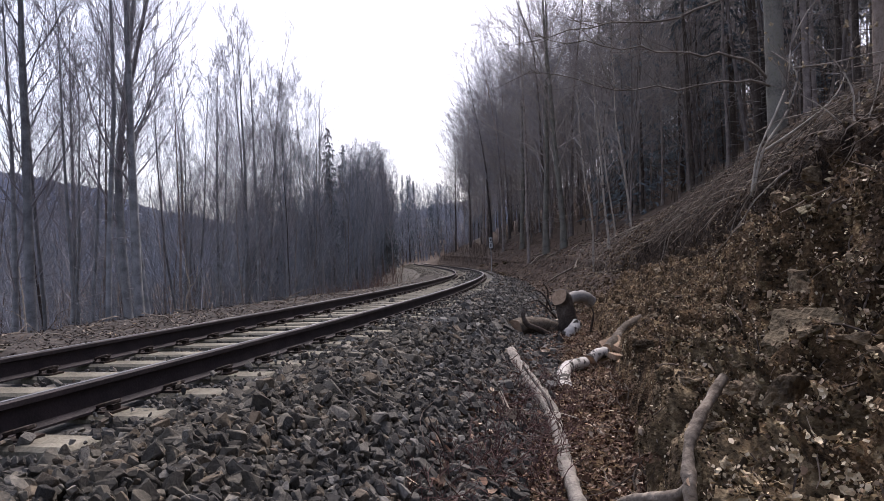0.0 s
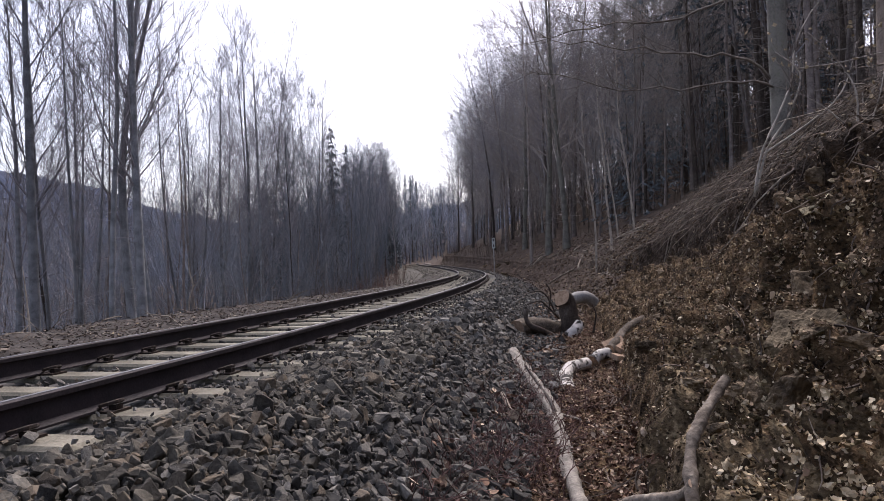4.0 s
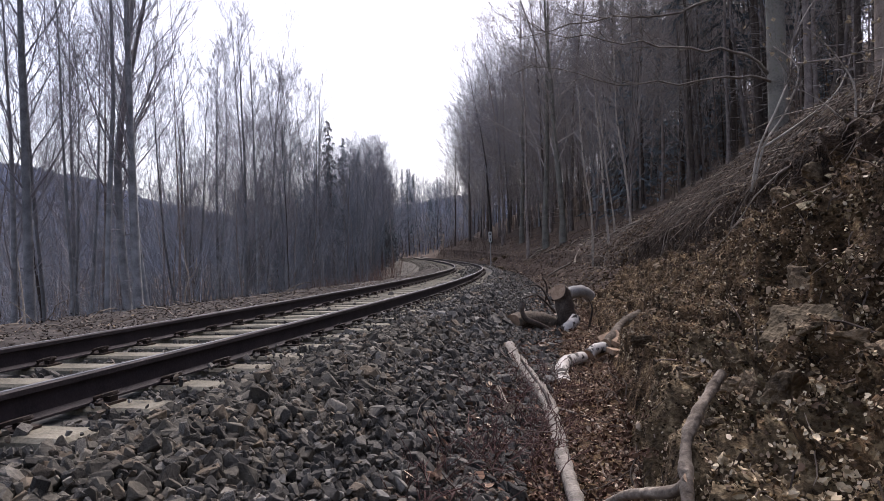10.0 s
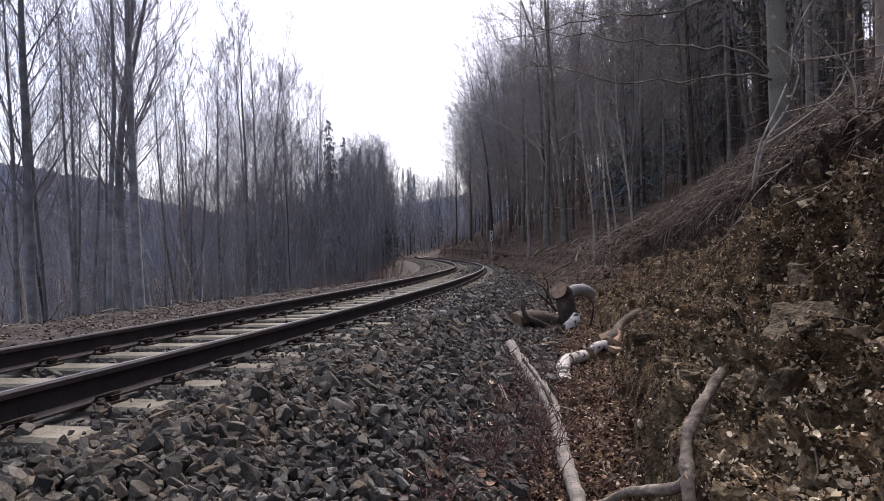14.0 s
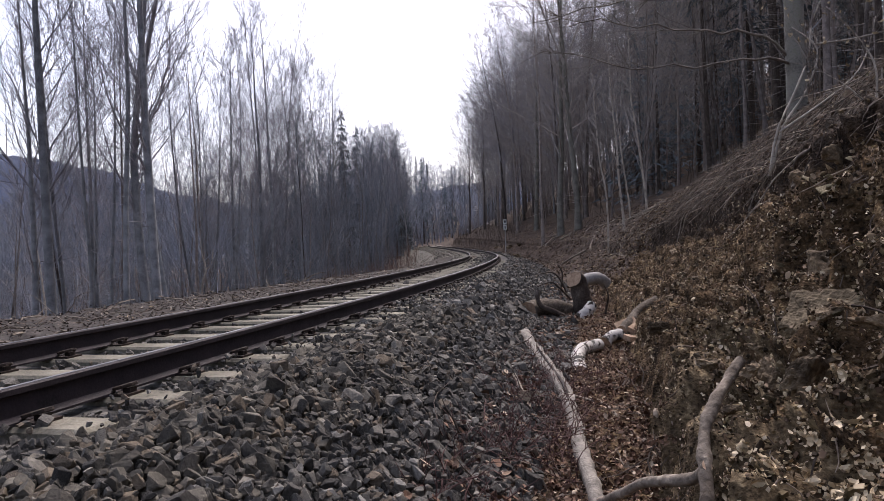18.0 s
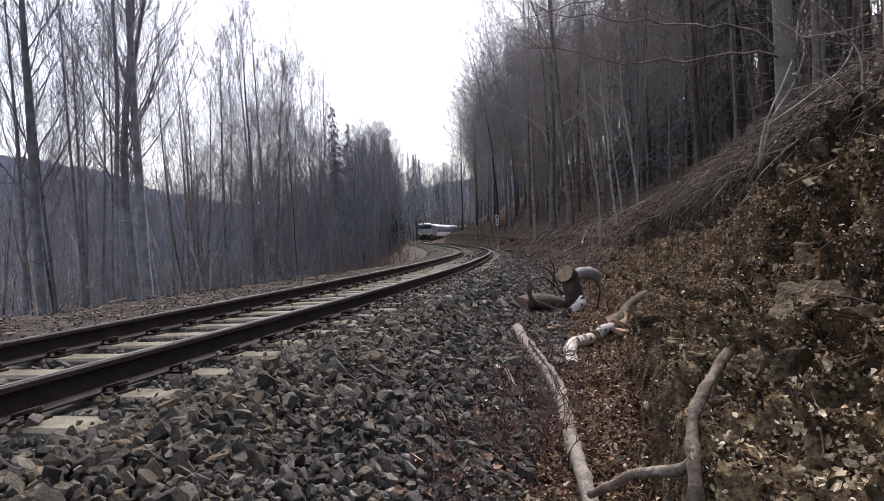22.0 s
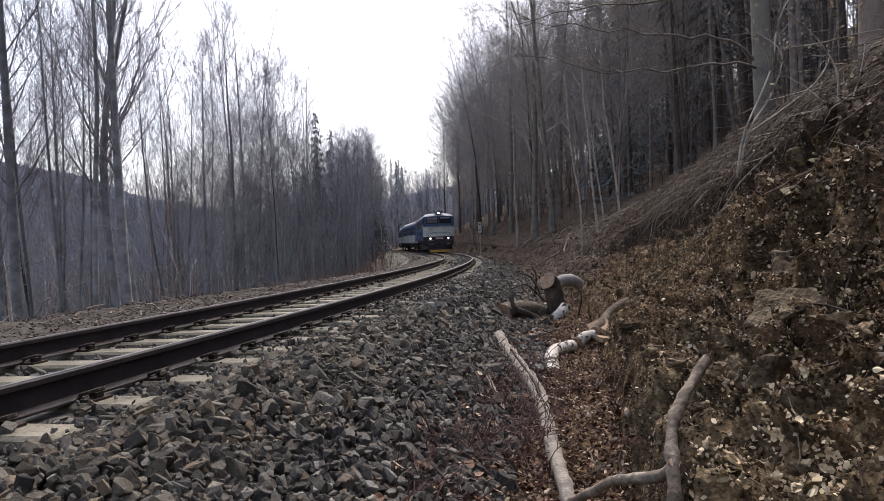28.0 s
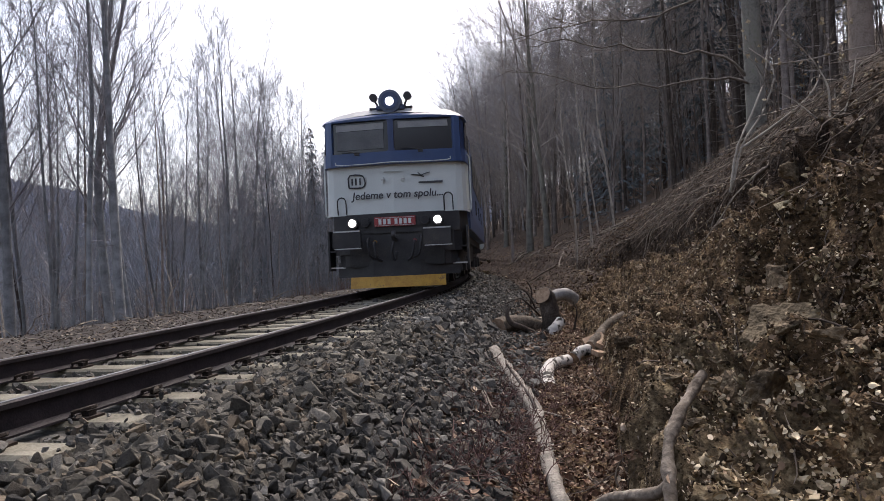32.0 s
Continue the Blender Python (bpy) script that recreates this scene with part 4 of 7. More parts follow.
for k in range(80):
    s, d = rt.uniform(20, 46), 12 + 30 * rt.random() ** 1.2
    p = spot(s, d)
    plant(rt.choice(["pole", "spruce_b", "pole_b", "pole_b"]), p.x, p.y, rt.uniform(22, 27), rt.uniform(0, 360))


for k in range(84):
    s, d = rt.uniform(30, 110), 8.5 + 18 * rt.random() ** 1.2
    p = spot(s, d)
    plant(rt.choice(["young_c", "young_d"]), p.x, p.y, rt.uniform(9, 18), rt.uniform(0, 360), rt.uniform(-3, 3))
for k in range(36):
    y = rt.uniform(36, 120)
    plant(rt.choice(["young", "young_b"]), rt.uniform(-0.74, -0.12) * y, y, rt.uniform(9, 17), rt.uniform(0, 360), rt.uniform(-3, 3))


def thicket(name, places, h0, h1, r, twigs, mat, label):
    """Far or low wood: slender stems with a few shoots each, joined."""
    rng = random.Random(len(places))
    V, F = [], []
    zs = ground_z([p[0] for p in places], [p[1] for p in places])
    for (x, y), z in zip(places, zs):
        h = under_canopy(x, y, float(z), rng.uniform(h0, h1)) * (1.0 if h1 < 9 else rng.uniform(0.72, 1.0))
        q = wander(rng, (x, y, z - 0.2), (rng.gauss(0, 0.06), rng.gauss(0, 0.06), 1), h, 4, 0.11, 0.08)
        k = r * rng.uniform(0.6, 1.3)
        tube(V, F, q, [k, k * 0.8, k * 0.6, k * 0.4, k * 0.15], 3, False)
        for _ in range(twigs):
            p, d = along(q, rng.uniform(0.25, 1.0))
            spike(V, F, p, p + (aside(rng, d, rng.uniform(0.4, 1.1)) + Vector((0, 0, 0.15))) * (h * rng.uniform(0.08, 0.24)), k * 0.22)
    return tagged(mesh_part(name, V, F, mat), label, "undergrowth", kind="stuff")


def bearing_places(n, b0, b1, y0, y1):
    out = []
    for _ in range(n):
        y = rt.uniform(y0, y1)
        out.append((rt.uniform(b0, b1) * y, y))
    return out


def side_places(n, s0, s1, d0, d1):
    return [tuple(spot(rt.uniform(s0, s1), rt.uniform(d0, d1)))[:2] for _ in range(n)]


spruce_wood("hillside_spruces", side_places(100, 28, 100, 18, 60) + side_places(60, 85, 180, 22, 80) + side_places(66, 10, 38, 26, 75), 20, 27, "dense dark spruces among the trees up the hillside")
spruce_wood("young_spruces", bearing_places(45, 0.3, 0.62, 58, 115) + bearing_places(34, 0.24, 0.42, 45, 95) + bearing_places(70, -0.14, 0.07, 225, 290) + side_places(44, 200, 290, 9, 34) + side_places(40, 135, 220, -30, -9), 9, 20, "dark young spruces closing the gaps in the wood", True)
thicket("valley_woods", bearing_places(1300, -0.85, -0.08, 60, 210), 12, 26, 0.085, 34, M_TWIG_HAZED, "dense leafless wood on the valley side")
thicket("valley_scrub", bearing_places(520, -0.8, -0.1, 28, 95), 2, 8, 0.024, 24, M_TWIG_DULL, "bare saplings and scrub below the verge")
thicket("hillside_woods", side_places(480, 16, 180, 20, 75), 12, 22, 0.09, 14, M_TWIG_BROWN, "dense dark leafless wood up the hillside")
thicket("hillside_scrub", side_places(520, 24, 115, 9, 42), 2, 8, 0.022, 22, M_LITTER_TWIG, "thin bare saplings at the foot of the wood")
thicket("bend_scrub", side_places(420, 92, 230, -26, -6.5), 1.2, 5, 0.03, 9, M_TWIG_HAZED_FAR, "low bare scrub beyond the embankment")
thicket("right_scrub", side_places(260, 110, 220, 5.5, 16), 1.2, 5, 0.03, 9, M_TWIG, "bare scrub on the inside of the far bend")
thicket("bank_scrub", side_places(260, 72, 140, 4.0, 8.5), 0.6, 2.2, 0.018, 12, M_LITTER_TWIG, "low bare bushes on the bank of the far bend")
thicket("brown_bushes", side_places(240, 26, 46, -9.5, -5.4), 0.8, 2.3, 0.012, 40, M_BROWN_TWIG, "low red-brown bushes along the verge")
thicket("brown_scrub", side_places(260, 40, 64, -11, -4.8), 1.0, 3.2, 0.014, 34, M_BROWN_TWIG, "low reddish brown scrub beside the embankment")

thicket("valley_head_woods", bearing_places(420, -0.2, 0.05, 165, 340), 9, 20, 0.12, 22, M_TWIG_HAZED_FAR, "dense leafless wood closing the valley")

# ---- ballast stones ----
nr_ = np.random.default_rng(3)

def hewn(seed, cuts=6, rim=0.045, stretch=(0.86, 0.74, 0.6)):
    """A broken stone of unit size: a block split along random planes, its edges worn off."""
    r = random.Random(seed)
    bm = bmesh.new()
    bmesh.ops.create_cube(bm, size=1.0, matrix=Matrix.Diagonal((*stretch, 1)))
    for _ in range(cuts):
        n = Vector((r.gauss(0, 1), r.gauss(0, 1), r.gauss(0, 1))).normalized()
        bmesh.ops.bisect_plane(bm, geom=bm.verts[:] + bm.edges[:] + bm.faces[:], plane_co=n * r.uniform(0.24, 0.4), plane_no=n, clear_outer=True)
    points = [v.co.copy() for v in bm.verts]
    bm.free()
    bm = bmesh.new()
    for p in points:
        bm.verts.new(p)
    bmesh.ops.remove_doubles(bm, verts=bm.verts, dist=0.04)
    bmesh.ops.convex_hull(bm, input=bm.verts)
    bmesh.ops.delete(bm, geom=[v for v in bm.verts if not v.link_faces], context="VERTS")
    bmesh.ops.dissolve_limit(bm, angle_limit=0.12, verts=bm.verts, edges=bm.edges)
    if rim:
        bmesh.ops.bevel(bm, geom=bm.edges[:], offset=rim, segments=1, affect="EDGES")
    for v in bm.verts:
        v.co += Vector((r.gauss(0, 0.008), r.gauss(0, 0.008), r.gauss(0, 0.008)))
    bmesh.ops.recalc_face_normals(bm, faces=bm.faces)
    bmesh.ops.triangulate(bm, faces=bm.faces[:])
    bm.verts.index_update()
    V = np.array([v.co[:] for v in bm.verts])
    F = np.array([[v.index for v in f.verts] for f in bm.faces])
    bm.free()
    return V, F


SHAPES = [hewn(i, 6 + i % 4, 0.0, (0.95, 0.8, 0.62)) for i in range(18)]
COARSE = [pebble(40 + i, 0) for i in range(8)]
FLAKES = [hewn(300 + i, 5, 0.0, (1.05, 0.62, 0.05)) for i in range(10)]
FINE = [hewn(70 + i, 6 + i % 5, 0.035, (0.95, 0.8, 0.62)) for i in range(20)]


def stones(n, s0, s1, d0, d1, size, shapes, depth=0.02, taper=True, over=0.0):
    """Loose stones on the bed, heaped at random."""
    S, D = nr_.uniform(s0, s1, n), nr_.uniform(d0, d1, n)
    if taper:
        S = s0 + (s1 - s0) * nr_.random(n) ** 1.25
    pos = plan(S, D, rise(S, D) + over + nr_.uniform(-0.01, depth, n))
    gap = np.abs((S - 1.55 + 0.3) % 0.6 - 0.3)
    keep = ~((over == 0.0) & (np.abs(D) < 1.24) & (gap < 0.15) & (nr_.random(n) < np.where(np.abs(D) > 1.1, 0.85, 0.98))) & (np.abs(np.abs(D) - 0.7535) > 0.11)
    pos, n = pos[keep], int(keep.sum())
    sz = size * np.exp(nr_.normal(0, 0.36, (n, 1))) * nr_.uniform(0.65, 1.25, (n, 3))
    rot = turns_of(nr_.normal(0, 1, (n, 4)))
    which = nr_.integers(0, len(shapes), n)
    return [strew(shapes[k], pos[which == k], rot[which == k], sz[which == k]) for k in range(len(shapes))]


pile = []
pile += stones(4600, 0.6, 3.8, 2.0, 3.05, 0.053, FINE, 0.055, False)
pile += stones(4600, 3.6, 7.2, 1.9, 3.05, 0.055, FINE, 0.055, False)
dusty = stones(4000, 0.6, 3.8, 1.3, 2.15, 0.054, FINE, 0.05, False) + stones(3400, 3.6, 7.2, 1.32, 2.0, 0.055, FINE, 0.05, False)
dusty_stones = fast_mesh("dusty_stones", *joined(dusty), M_STONE_DUSTY, bed)
far_gravel = stones(4500, 40, 150, -3.3, -0.85, 0.06, COARSE, 0.02, False) + stones(2500, 46, 130, -6.0, -3.0, 0.065, COARSE, 0.03, False)
tagged(fast_mesh("pale_stones", *joined(far_gravel), M_STONE_PALE, bed), "pale dusty gravel of the far bend", kind="stuff")
tagged(dusty_stones, "crushed stones covered in brown dust beside the sleepers", kind="stuff")
pile += stones(8500, 6.5, 22, 1.32, 3.1, 0.07, SHAPES, 0.05)
pile += stones(5500, 20, 48, 1.25, 3.05, 0.08, COARSE, 0.05)
pile += stones(3600, 45, 110, 0.85, 2.9, 0.1, COARSE, 0.04)
pile += stones(1500, -6.5, 0.7, 1.32, 3.05, 0.075, COARSE, 0.05, False)
pile += stones(700, -6.5, 0.6, -0.66, 0.66, 0.06, COARSE, 0.035, False)
pile += stones(5200, 0.5, 26, -0.66, 0.66, 0.04, SHAPES, 0.035)
pile += stones(2600, 0.6, 22, 0.83, 1.36, 0.048, SHAPES, 0.03)
pile += stones(420, 0.6, 14, 0.86, 1.4, 0.036, SHAPES, 0.03, False, 0.06)
pile += stones(1500, 1.0, 20, -1.6, -0.85, 0.055, COARSE, 0.05)
pile += stones(2600, 20, 100, -0.66, 0.66, 0.08, COARSE, 0.04)
loose = fast_mesh("loose_stones", *joined(pile), M_STONE, bed)
tagged(loose, "sharp grey crushed stones", kind="stuff")
PIECES = []
for k, (V, F) in enumerate(FINE[:10]):
    me = bpy.data.meshes.new("stone")
    me.from_pydata(V.tolist(), [], F.tolist())
    me.polygons.foreach_set("use_smooth", [False] * len(F))
    me.materials.append(M_STONE_PIECE)
    PIECES.append(me)
for k in range(300):
    s, d = rt.uniform(0.7, 4.2), rt.uniform(1.3, 2.75)
    p = spot(s, d, float(rise(s, d)) + rt.uniform(0.03, 0.07))
    ob = new("stone", PIECES[k % 10])
    ob.parent = bed
    ob.matrix_basis = pose(*p, rt.uniform(0, 360), rt.uniform(0, 360), rt.uniform(0, 360)) @ Matrix.Diagonal((rt.uniform(0.055, 0.105), rt.uniform(0.05, 0.085), rt.uniform(0.04, 0.07), 1))


# ---- litter: leaves, twigs, clods ----


def leaf_shape(curl, xs=(-0.5, -0.22, 0.12, 0.5), hw=(0.02, 0.3, 0.27, 0.01), twist=0.0):
    """A dry leaf of unit length, folded along its rib and curled up at the rim."""
    V = []
    for x, w in zip(xs, hw):
        z = curl * (x * x * 1.6)
        V += [(x, -w, z + curl * w * 1.3 + twist * x), (x, twist * x * x, z), (x, w, z + curl * w * 0.9 - twist * x)]
    F = []
    for i in range(len(xs) - 1):
        for j in range(2):
            a = i * 3 + j
            F += [(a, a + 3, a + 4), (a, a + 4, a + 1)]
    return np.array(V), np.array(F)


LEAVES = [leaf_shape(c) for c in (0.1, 0.35, 0.6, -0.4)]
WHOLE_LEAVES = [leaf_shape(c, (-0.5, -0.36, -0.12, 0.14, 0.34, 0.5), (0.01, 0.16, 0.31, 0.27, 0.13, 0.01), t) for c, t in ((0.3, 0.2), (0.8, -0.3), (-0.6, 0.25), (1.2, 0.1), (0.15, -0.15))]

BROAD_LEAVES = [leaf_shape(c, (-0.5, -0.4, -0.2, 0.0, 0.2, 0.38, 0.5), w, t) for c, t, w in ((0.35, 0.15, (0.02, 0.16, 0.31, 0.3, 0.36, 0.16, 0.01)), (0.55, -0.25, (0.06, 0.24, 0.22, 0.34, 0.29, 0.2, 0.04)), (-0.4, 0.2, (0.01, 0.2, 0.36, 0.33, 0.2, 0.14, 0.01)), (0.8, 0.1, (0.03, 0.13, 0.28, 0.25, 0.27, 0.1, 0.02)))]


def leaves(P, n, size, tilt, weight=None, lift=0.012, shapes=LEAVES):
    pos, nr = on_grid(P, nr_, n, weight)
    pos = pos + nr * nr_.uniform(0.0, lift * 2, (n, 1))
    rot = laid(nr_, nr, tilt)
    sz = size * np.exp(nr_.normal(0, 0.22, (n, 1))) * np.ones((1, 3))
    which = nr_.integers(0, len(shapes), n)
    return [strew(shapes[k], pos[which == k], rot[which == k], sz[which == k]) for k in range(len(shapes))]


def weight_of(P, f):
    S, D = nearest(P[..., 0].ravel(), P[..., 1].ravel())
    return f(S, D).reshape(P.shape[:2])


near_w = weight_of(BANK, lambda S, D: ((S > 0.8) & (D > np.where(S < 5, 4.0, 3.85))) * np.where(D < 4.95, 1.0, np.where(D < 5.15, 0.2, np.where(D < 6.2, 0.12, 0.0))) * np.clip(5.0 / (S + 1), 0.3, 1.6))
scree_w = weight_of(BANK, lambda S, D: ((S > 1.5) & (D > np.where(S < 5, 4.0, 3.85)) & (D < 5.0)) * np.clip((S - 1.0) / 1.6, 0.25, 1.0) * np.clip(6.0 / (S + 2), 0.4, 1.3))
ditch_w = weight_of(BANK, lambda S, D: ((S > 1.0) & (D > 2.75) & (D < 3.78)) * np.clip(7.0 / (S + 3), 0.3, 1.5))
HEAPS = np.array([noise.noise(Vector(p) * 7.0) for p in BANK.reshape(-1, 3)]).reshape(BANK.shape[:2])
pale_w = weight_of(BANK, lambda S, D: ((S > 0.6) & (S < 9) & (D > 3.85) & (D < 5.5)) * (0.05 + 2.6 * ((S < 2.3) & (D > 3.95) & (D < 4.45)) + 0.25 * ((S > 2.1) & (S < 2.9) & (D < 4.5)) + 0.2 * ((S > 6) & (D < 4.1)))) * np.clip(HEAPS * 3 + 0.12, 0.03, 1.0)
L1 = fast_mesh("leaf_litter_bank", *joined(leaves(BANK, 500, 0.03, 1.0, near_w, 0.015, WHOLE_LEAVES) + leaves(BANK, 15000, 0.018, 1.2, near_w, 0.015)), M_LEAF)
tagged(L1, "brown dead beech leaves caught on the bank", "leaves", kind="stuff")
L2 = fast_mesh("leaf_litter_ditch", *joined(leaves(BANK, 6000, 0.046, 0.7, ditch_w, 0.025) + leaves(BANK, 13000, 0.028, 0.9, ditch_w, 0.025)), M_LEAF_RED)
tagged(L2, "red-brown dead leaves lying deep in the ditch", "leaves", kind="stuff")
L3 = fast_mesh("pale_leaves", *joined(leaves(BANK, 420, 0.034, 0.35, pale_w, 0.022, BROAD_LEAVES) + leaves(BANK, 2200, 0.018, 0.5, pale_w, 0.015, FLAKES) + leaves(BANK, 700, 0.022, 0.4, pale_w, 0.015) + leaves(BANK, 260, 0.036, 0.7, near_w, 0.02, WHOLE_LEAVES) + leaves(BANK, 2200, 0.022, 0.9, near_w, 0.02) + leaves(BANK, 3200, 0.017, 0.8, scree_w, 0.018, FLAKES)), M_LEAF_PALE)
tagged(L3, "pale dry leaves lying on the dark soil", "leaves", kind="stuff")
L4 = fast_mesh("leaf_litter_slope", *joined(leaves(BANK_FAR, 15000, 0.085, 0.7, weight_of(BANK_FAR, lambda S, D: np.clip(20 / S, 0.1, 1)), 0.03)), M_LEAF_BROWN)
tagged(L4, "brown dead leaves covering the slope under the trees", "leaves", kind="stuff")
L5 = fast_mesh("leaf_litter_verge", *joined(leaves(VERGE, 13000, 0.036, 0.4, weight_of(VERGE, lambda S, D: ((D < -2.3) & (S < 32)) * np.clip((24 - S) / 10, 0.12, 1.0)), 0.03)), M_LEAF_GREY)
tagged(L5, "dead leaves and chips on the verge", "leaves", kind="stuff")
L7 = fast_mesh("verge_chips", *joined(leaves(VERGE, 420, 0.036, 0.5, weight_of(VERGE, lambda S, D: 1.0 * ((D < -2.4) & (S < 30))), 0.03)), M_LEAF_PALE)
tagged(L7, "pale wood chips and dry leaves on the verge", "litter", kind="stuff")
L6 = fast_mesh("leaf_litter_edge", *joined(leaves(BED, 1500, 0.065, 0.5, weight_of(BED, lambda S, D: ((S > 1) & (S < 20) & (D > 2.35)) * np.clip(D - 2.2, 0, 1)), 0.04)), M_LEAF_RED)
tagged(L6, "dead leaves blown onto the foot of the ballast", "leaves", kind="stuff")


def clods(n, P, weight, size, shapes=SHAPES):
    pos, nr = on_grid(P, nr_, n, weight)
    sz = size * np.exp(nr_.normal(0, 0.36, (n, 1))) * nr_.uniform(0.6, 1.2, (n, 3))
    rot = turns_of(nr_.normal(0, 1, (n, 4)))
    which = nr_.integers(0, len(shapes), n)
    return [strew(shapes[k], pos[which == k], rot[which == k], sz[which == k]) for k in range(len(shapes))]


tagged(fast_mesh("earth_clods", *joined(clods(12000, BANK, near_w, 0.014, COARSE) + clods(3200, BANK, near_w, 0.03)), M_CLOD), "dark crumbs of earth and stone on the bank", "soil", kind="stuff")


def sticks(name, P, n, weight, length, r, mat, label, down=0.0):
    """Thin dead twigs lying on a surface; down: how far they hang down the slope."""
    pos, nr = on_grid(P, nr_, n, weight)
    V, F = [], []
    rng = random.Random(n)
    for p, m in zip(pos, nr):
        m = Vector(m)
        d = m.cross(Vector((rng.gauss(0, 1), rng.gauss(0, 1), rng.gauss(0, 1)))).normalized()
        if down:
            fall = (Vector((0, 0, -1)) - m * (-m.z)).normalized()
            d = (fall * down + d * rng.uniform(0.2, 1.0) + Vector((0, 0.25, 0))).normalized()
        ln = length * rng.uniform(0.4, 1.5)
        q = wander(rng, Vector(p) + m * rng.uniform(0.0, 0.04), d + m * rng.uniform(-0.02, 0.15), ln, 5, 0.2, -0.07)
        k = r * rng.uniform(0.5, 1.5)
        tube(V, F, q, [k, k, k * 0.9, k * 0.8, k * 0.6, k * 0.35], 4, False)
    return tagged(mesh_part(name, V, F, mat), label, "twigs", kind="stuff")


lip_w = weight_of(BANK, lambda S, D: ((S > 2) & (D > 5.05) & (D < 5.4)) * 1.0)
crest_w = weight_of(BANK, lambda S, D: ((S > 2.5) & (D > 5.15) & (D < 6.3)) * 1.0)
step_w = weight_of(BANK, lambda S, D: ((S > 0.5) & (S < 4.5) & (D > 3.76) & (D < 4.9)) * np.where(S < 2.6, 1.0, 0.5)) * np.clip(0.5 + HEAPS * 1.5, 0.12, 1.2)
wall_w = weight_of(BANK, lambda S, D: ((S > 0.8) & (S < 12) & (D > 3.72) & (D < 4.05)) * np.clip(4.0 / (S + 1), 0.4, 1.4))
tagged(fast_mesh("wall_crumbs", *joined(clods(7000, BANK, wall_w, 0.011, COARSE) + clods(700, BANK, wall_w, 0.026)), M_CLOD), "small crumbs of earth sticking to the foot of the bank", "soil", kind="stuff")
tagged(fast_mesh("terrace_crumbs", *joined(clods(9000, BANK, step_w, 0.01, COARSE) + clods(420, BANK, step_w, 0.032)), M_CLOD), "dark earth crumbs and small stones on the terrace", "soil", kind="stuff")
tagged(fast_mesh("terrace_flakes", *joined(leaves(BANK, 5200, 0.015, 0.7, step_w, 0.012, FLAKES) + leaves(BANK, 5200, 0.013, 0.9, step_w, 0.012) + leaves(BANK, 90, 0.03, 0.6, step_w, 0.015, FLAKES)), M_FLAKE), "small tan flakes of leaf and stone strewn over the terrace", "flakes", kind="stuff")
sticks("terrace_twigs", BANK, 240, step_w, 0.13, 0.003, M_STALK, "thin dry twigs and stalks on the terrace", 0.5)
under_w = weight_of(BANK, lambda S, D: ((S > 1.5) & (S < 12) & (D > 4.85) & (D < 5.2)) * 1.0)
tagged(fast_mesh("lip_crumbs", *joined(clods(2600, BANK, under_w, 0.02) + leaves(BANK, 2600, 0.026, 1.0, under_w, 0.02)), M_LEAF_BROWN), "brown crumbs and leaves caught under the lip of the bank", "soil", kind="stuff")
sticks("hanging_roots", BANK, 1500, lip_w, 0.2, 0.0036, M_LITTER_TWIG, "thin dark roots hanging under the lip of the bank", 1.4)
sticks("dry_grass", BANK, 1300, crest_w, 0.34, 0.0028, M_LITTER_TWIG, "dark dry grass and fine roots matted along the crest", 1.0)
sticks("crest_stalks", BANK, 620, crest_w, 0.45, 0.0042, M_STALK, "dry grey-brown stalks combed down over the crest", 1.5)
sticks("crest_sticks", BANK, 120, crest_w, 0.7, 0.0065, M_DEADWOOD, "grey dead sticks lying down over the crest", 1.8)
crest_leaf_w = weight_of(BANK, lambda S, D: ((S > 2) & (D > 5.15) & (D < 6.6)) * 1.0)
tagged(fast_mesh("crest_leaves", *joined(leaves(BANK, 5200, 0.034, 0.8, crest_leaf_w, 0.02)), M_LEAF_BROWN), "dark brown leaves and crumbs among the stalks of the crest", "leaves", kind="stuff")
scree = leaves(BANK, 6500, 0.024, 0.5, scree_w, 0.018, FLAKES) + leaves(BANK, 420, 0.045, 0.5, scree_w, 0.018, FLAKES) + leaves(BANK, 9000, 0.017, 0.9, scree_w, 0.018)
tagged(fast_mesh("scree_flakes", *joined(scree), M_FLAKE), "thin pale and brown flakes of stone and leaf on the scree", "flakes", kind="stuff")
sticks("ditch_twigs", BANK, 420, ditch_w, 0.35, 0.005, M_LITTER_TWIG, "small dead twigs among the leaves in the ditch")
sticks("bank_twigs", BANK, 260, near_w, 0.2, 0.005, M_LITTER_TWIG, "small dead twigs on the bank", 0.4)
sticks("edge_twigs", BED, 160, weight_of(BED, lambda S, D: 1.0 * ((S > 1.5) & (S < 14) & (D > 2.3))), 0.4, 0.006, M_LITTER_TWIG, "dead twigs on the foot of the ballast")
sticks("slope_sticks", BANK_FAR, 350, None, 1.0, 0.012, M_LITTER_TWIG, "fallen branches on the slope", 0.5)
sticks("verge_crumbs", VERGE, 900, weight_of(VERGE, lambda S, D: 1.0 * ((D < -2.2) & (S < 30))), 0.16, 0.009, M_LITTER_TWIG, "dark broken twigs and bark on the verge")
sticks("verge_sticks", VERGE, 320, weight_of(VERGE, lambda S, D: 1.0 * ((D < -2.2) & (S < 34))), 0.6, 0.012, M_DEADWOOD, "broken sticks and wood chips on the verge")

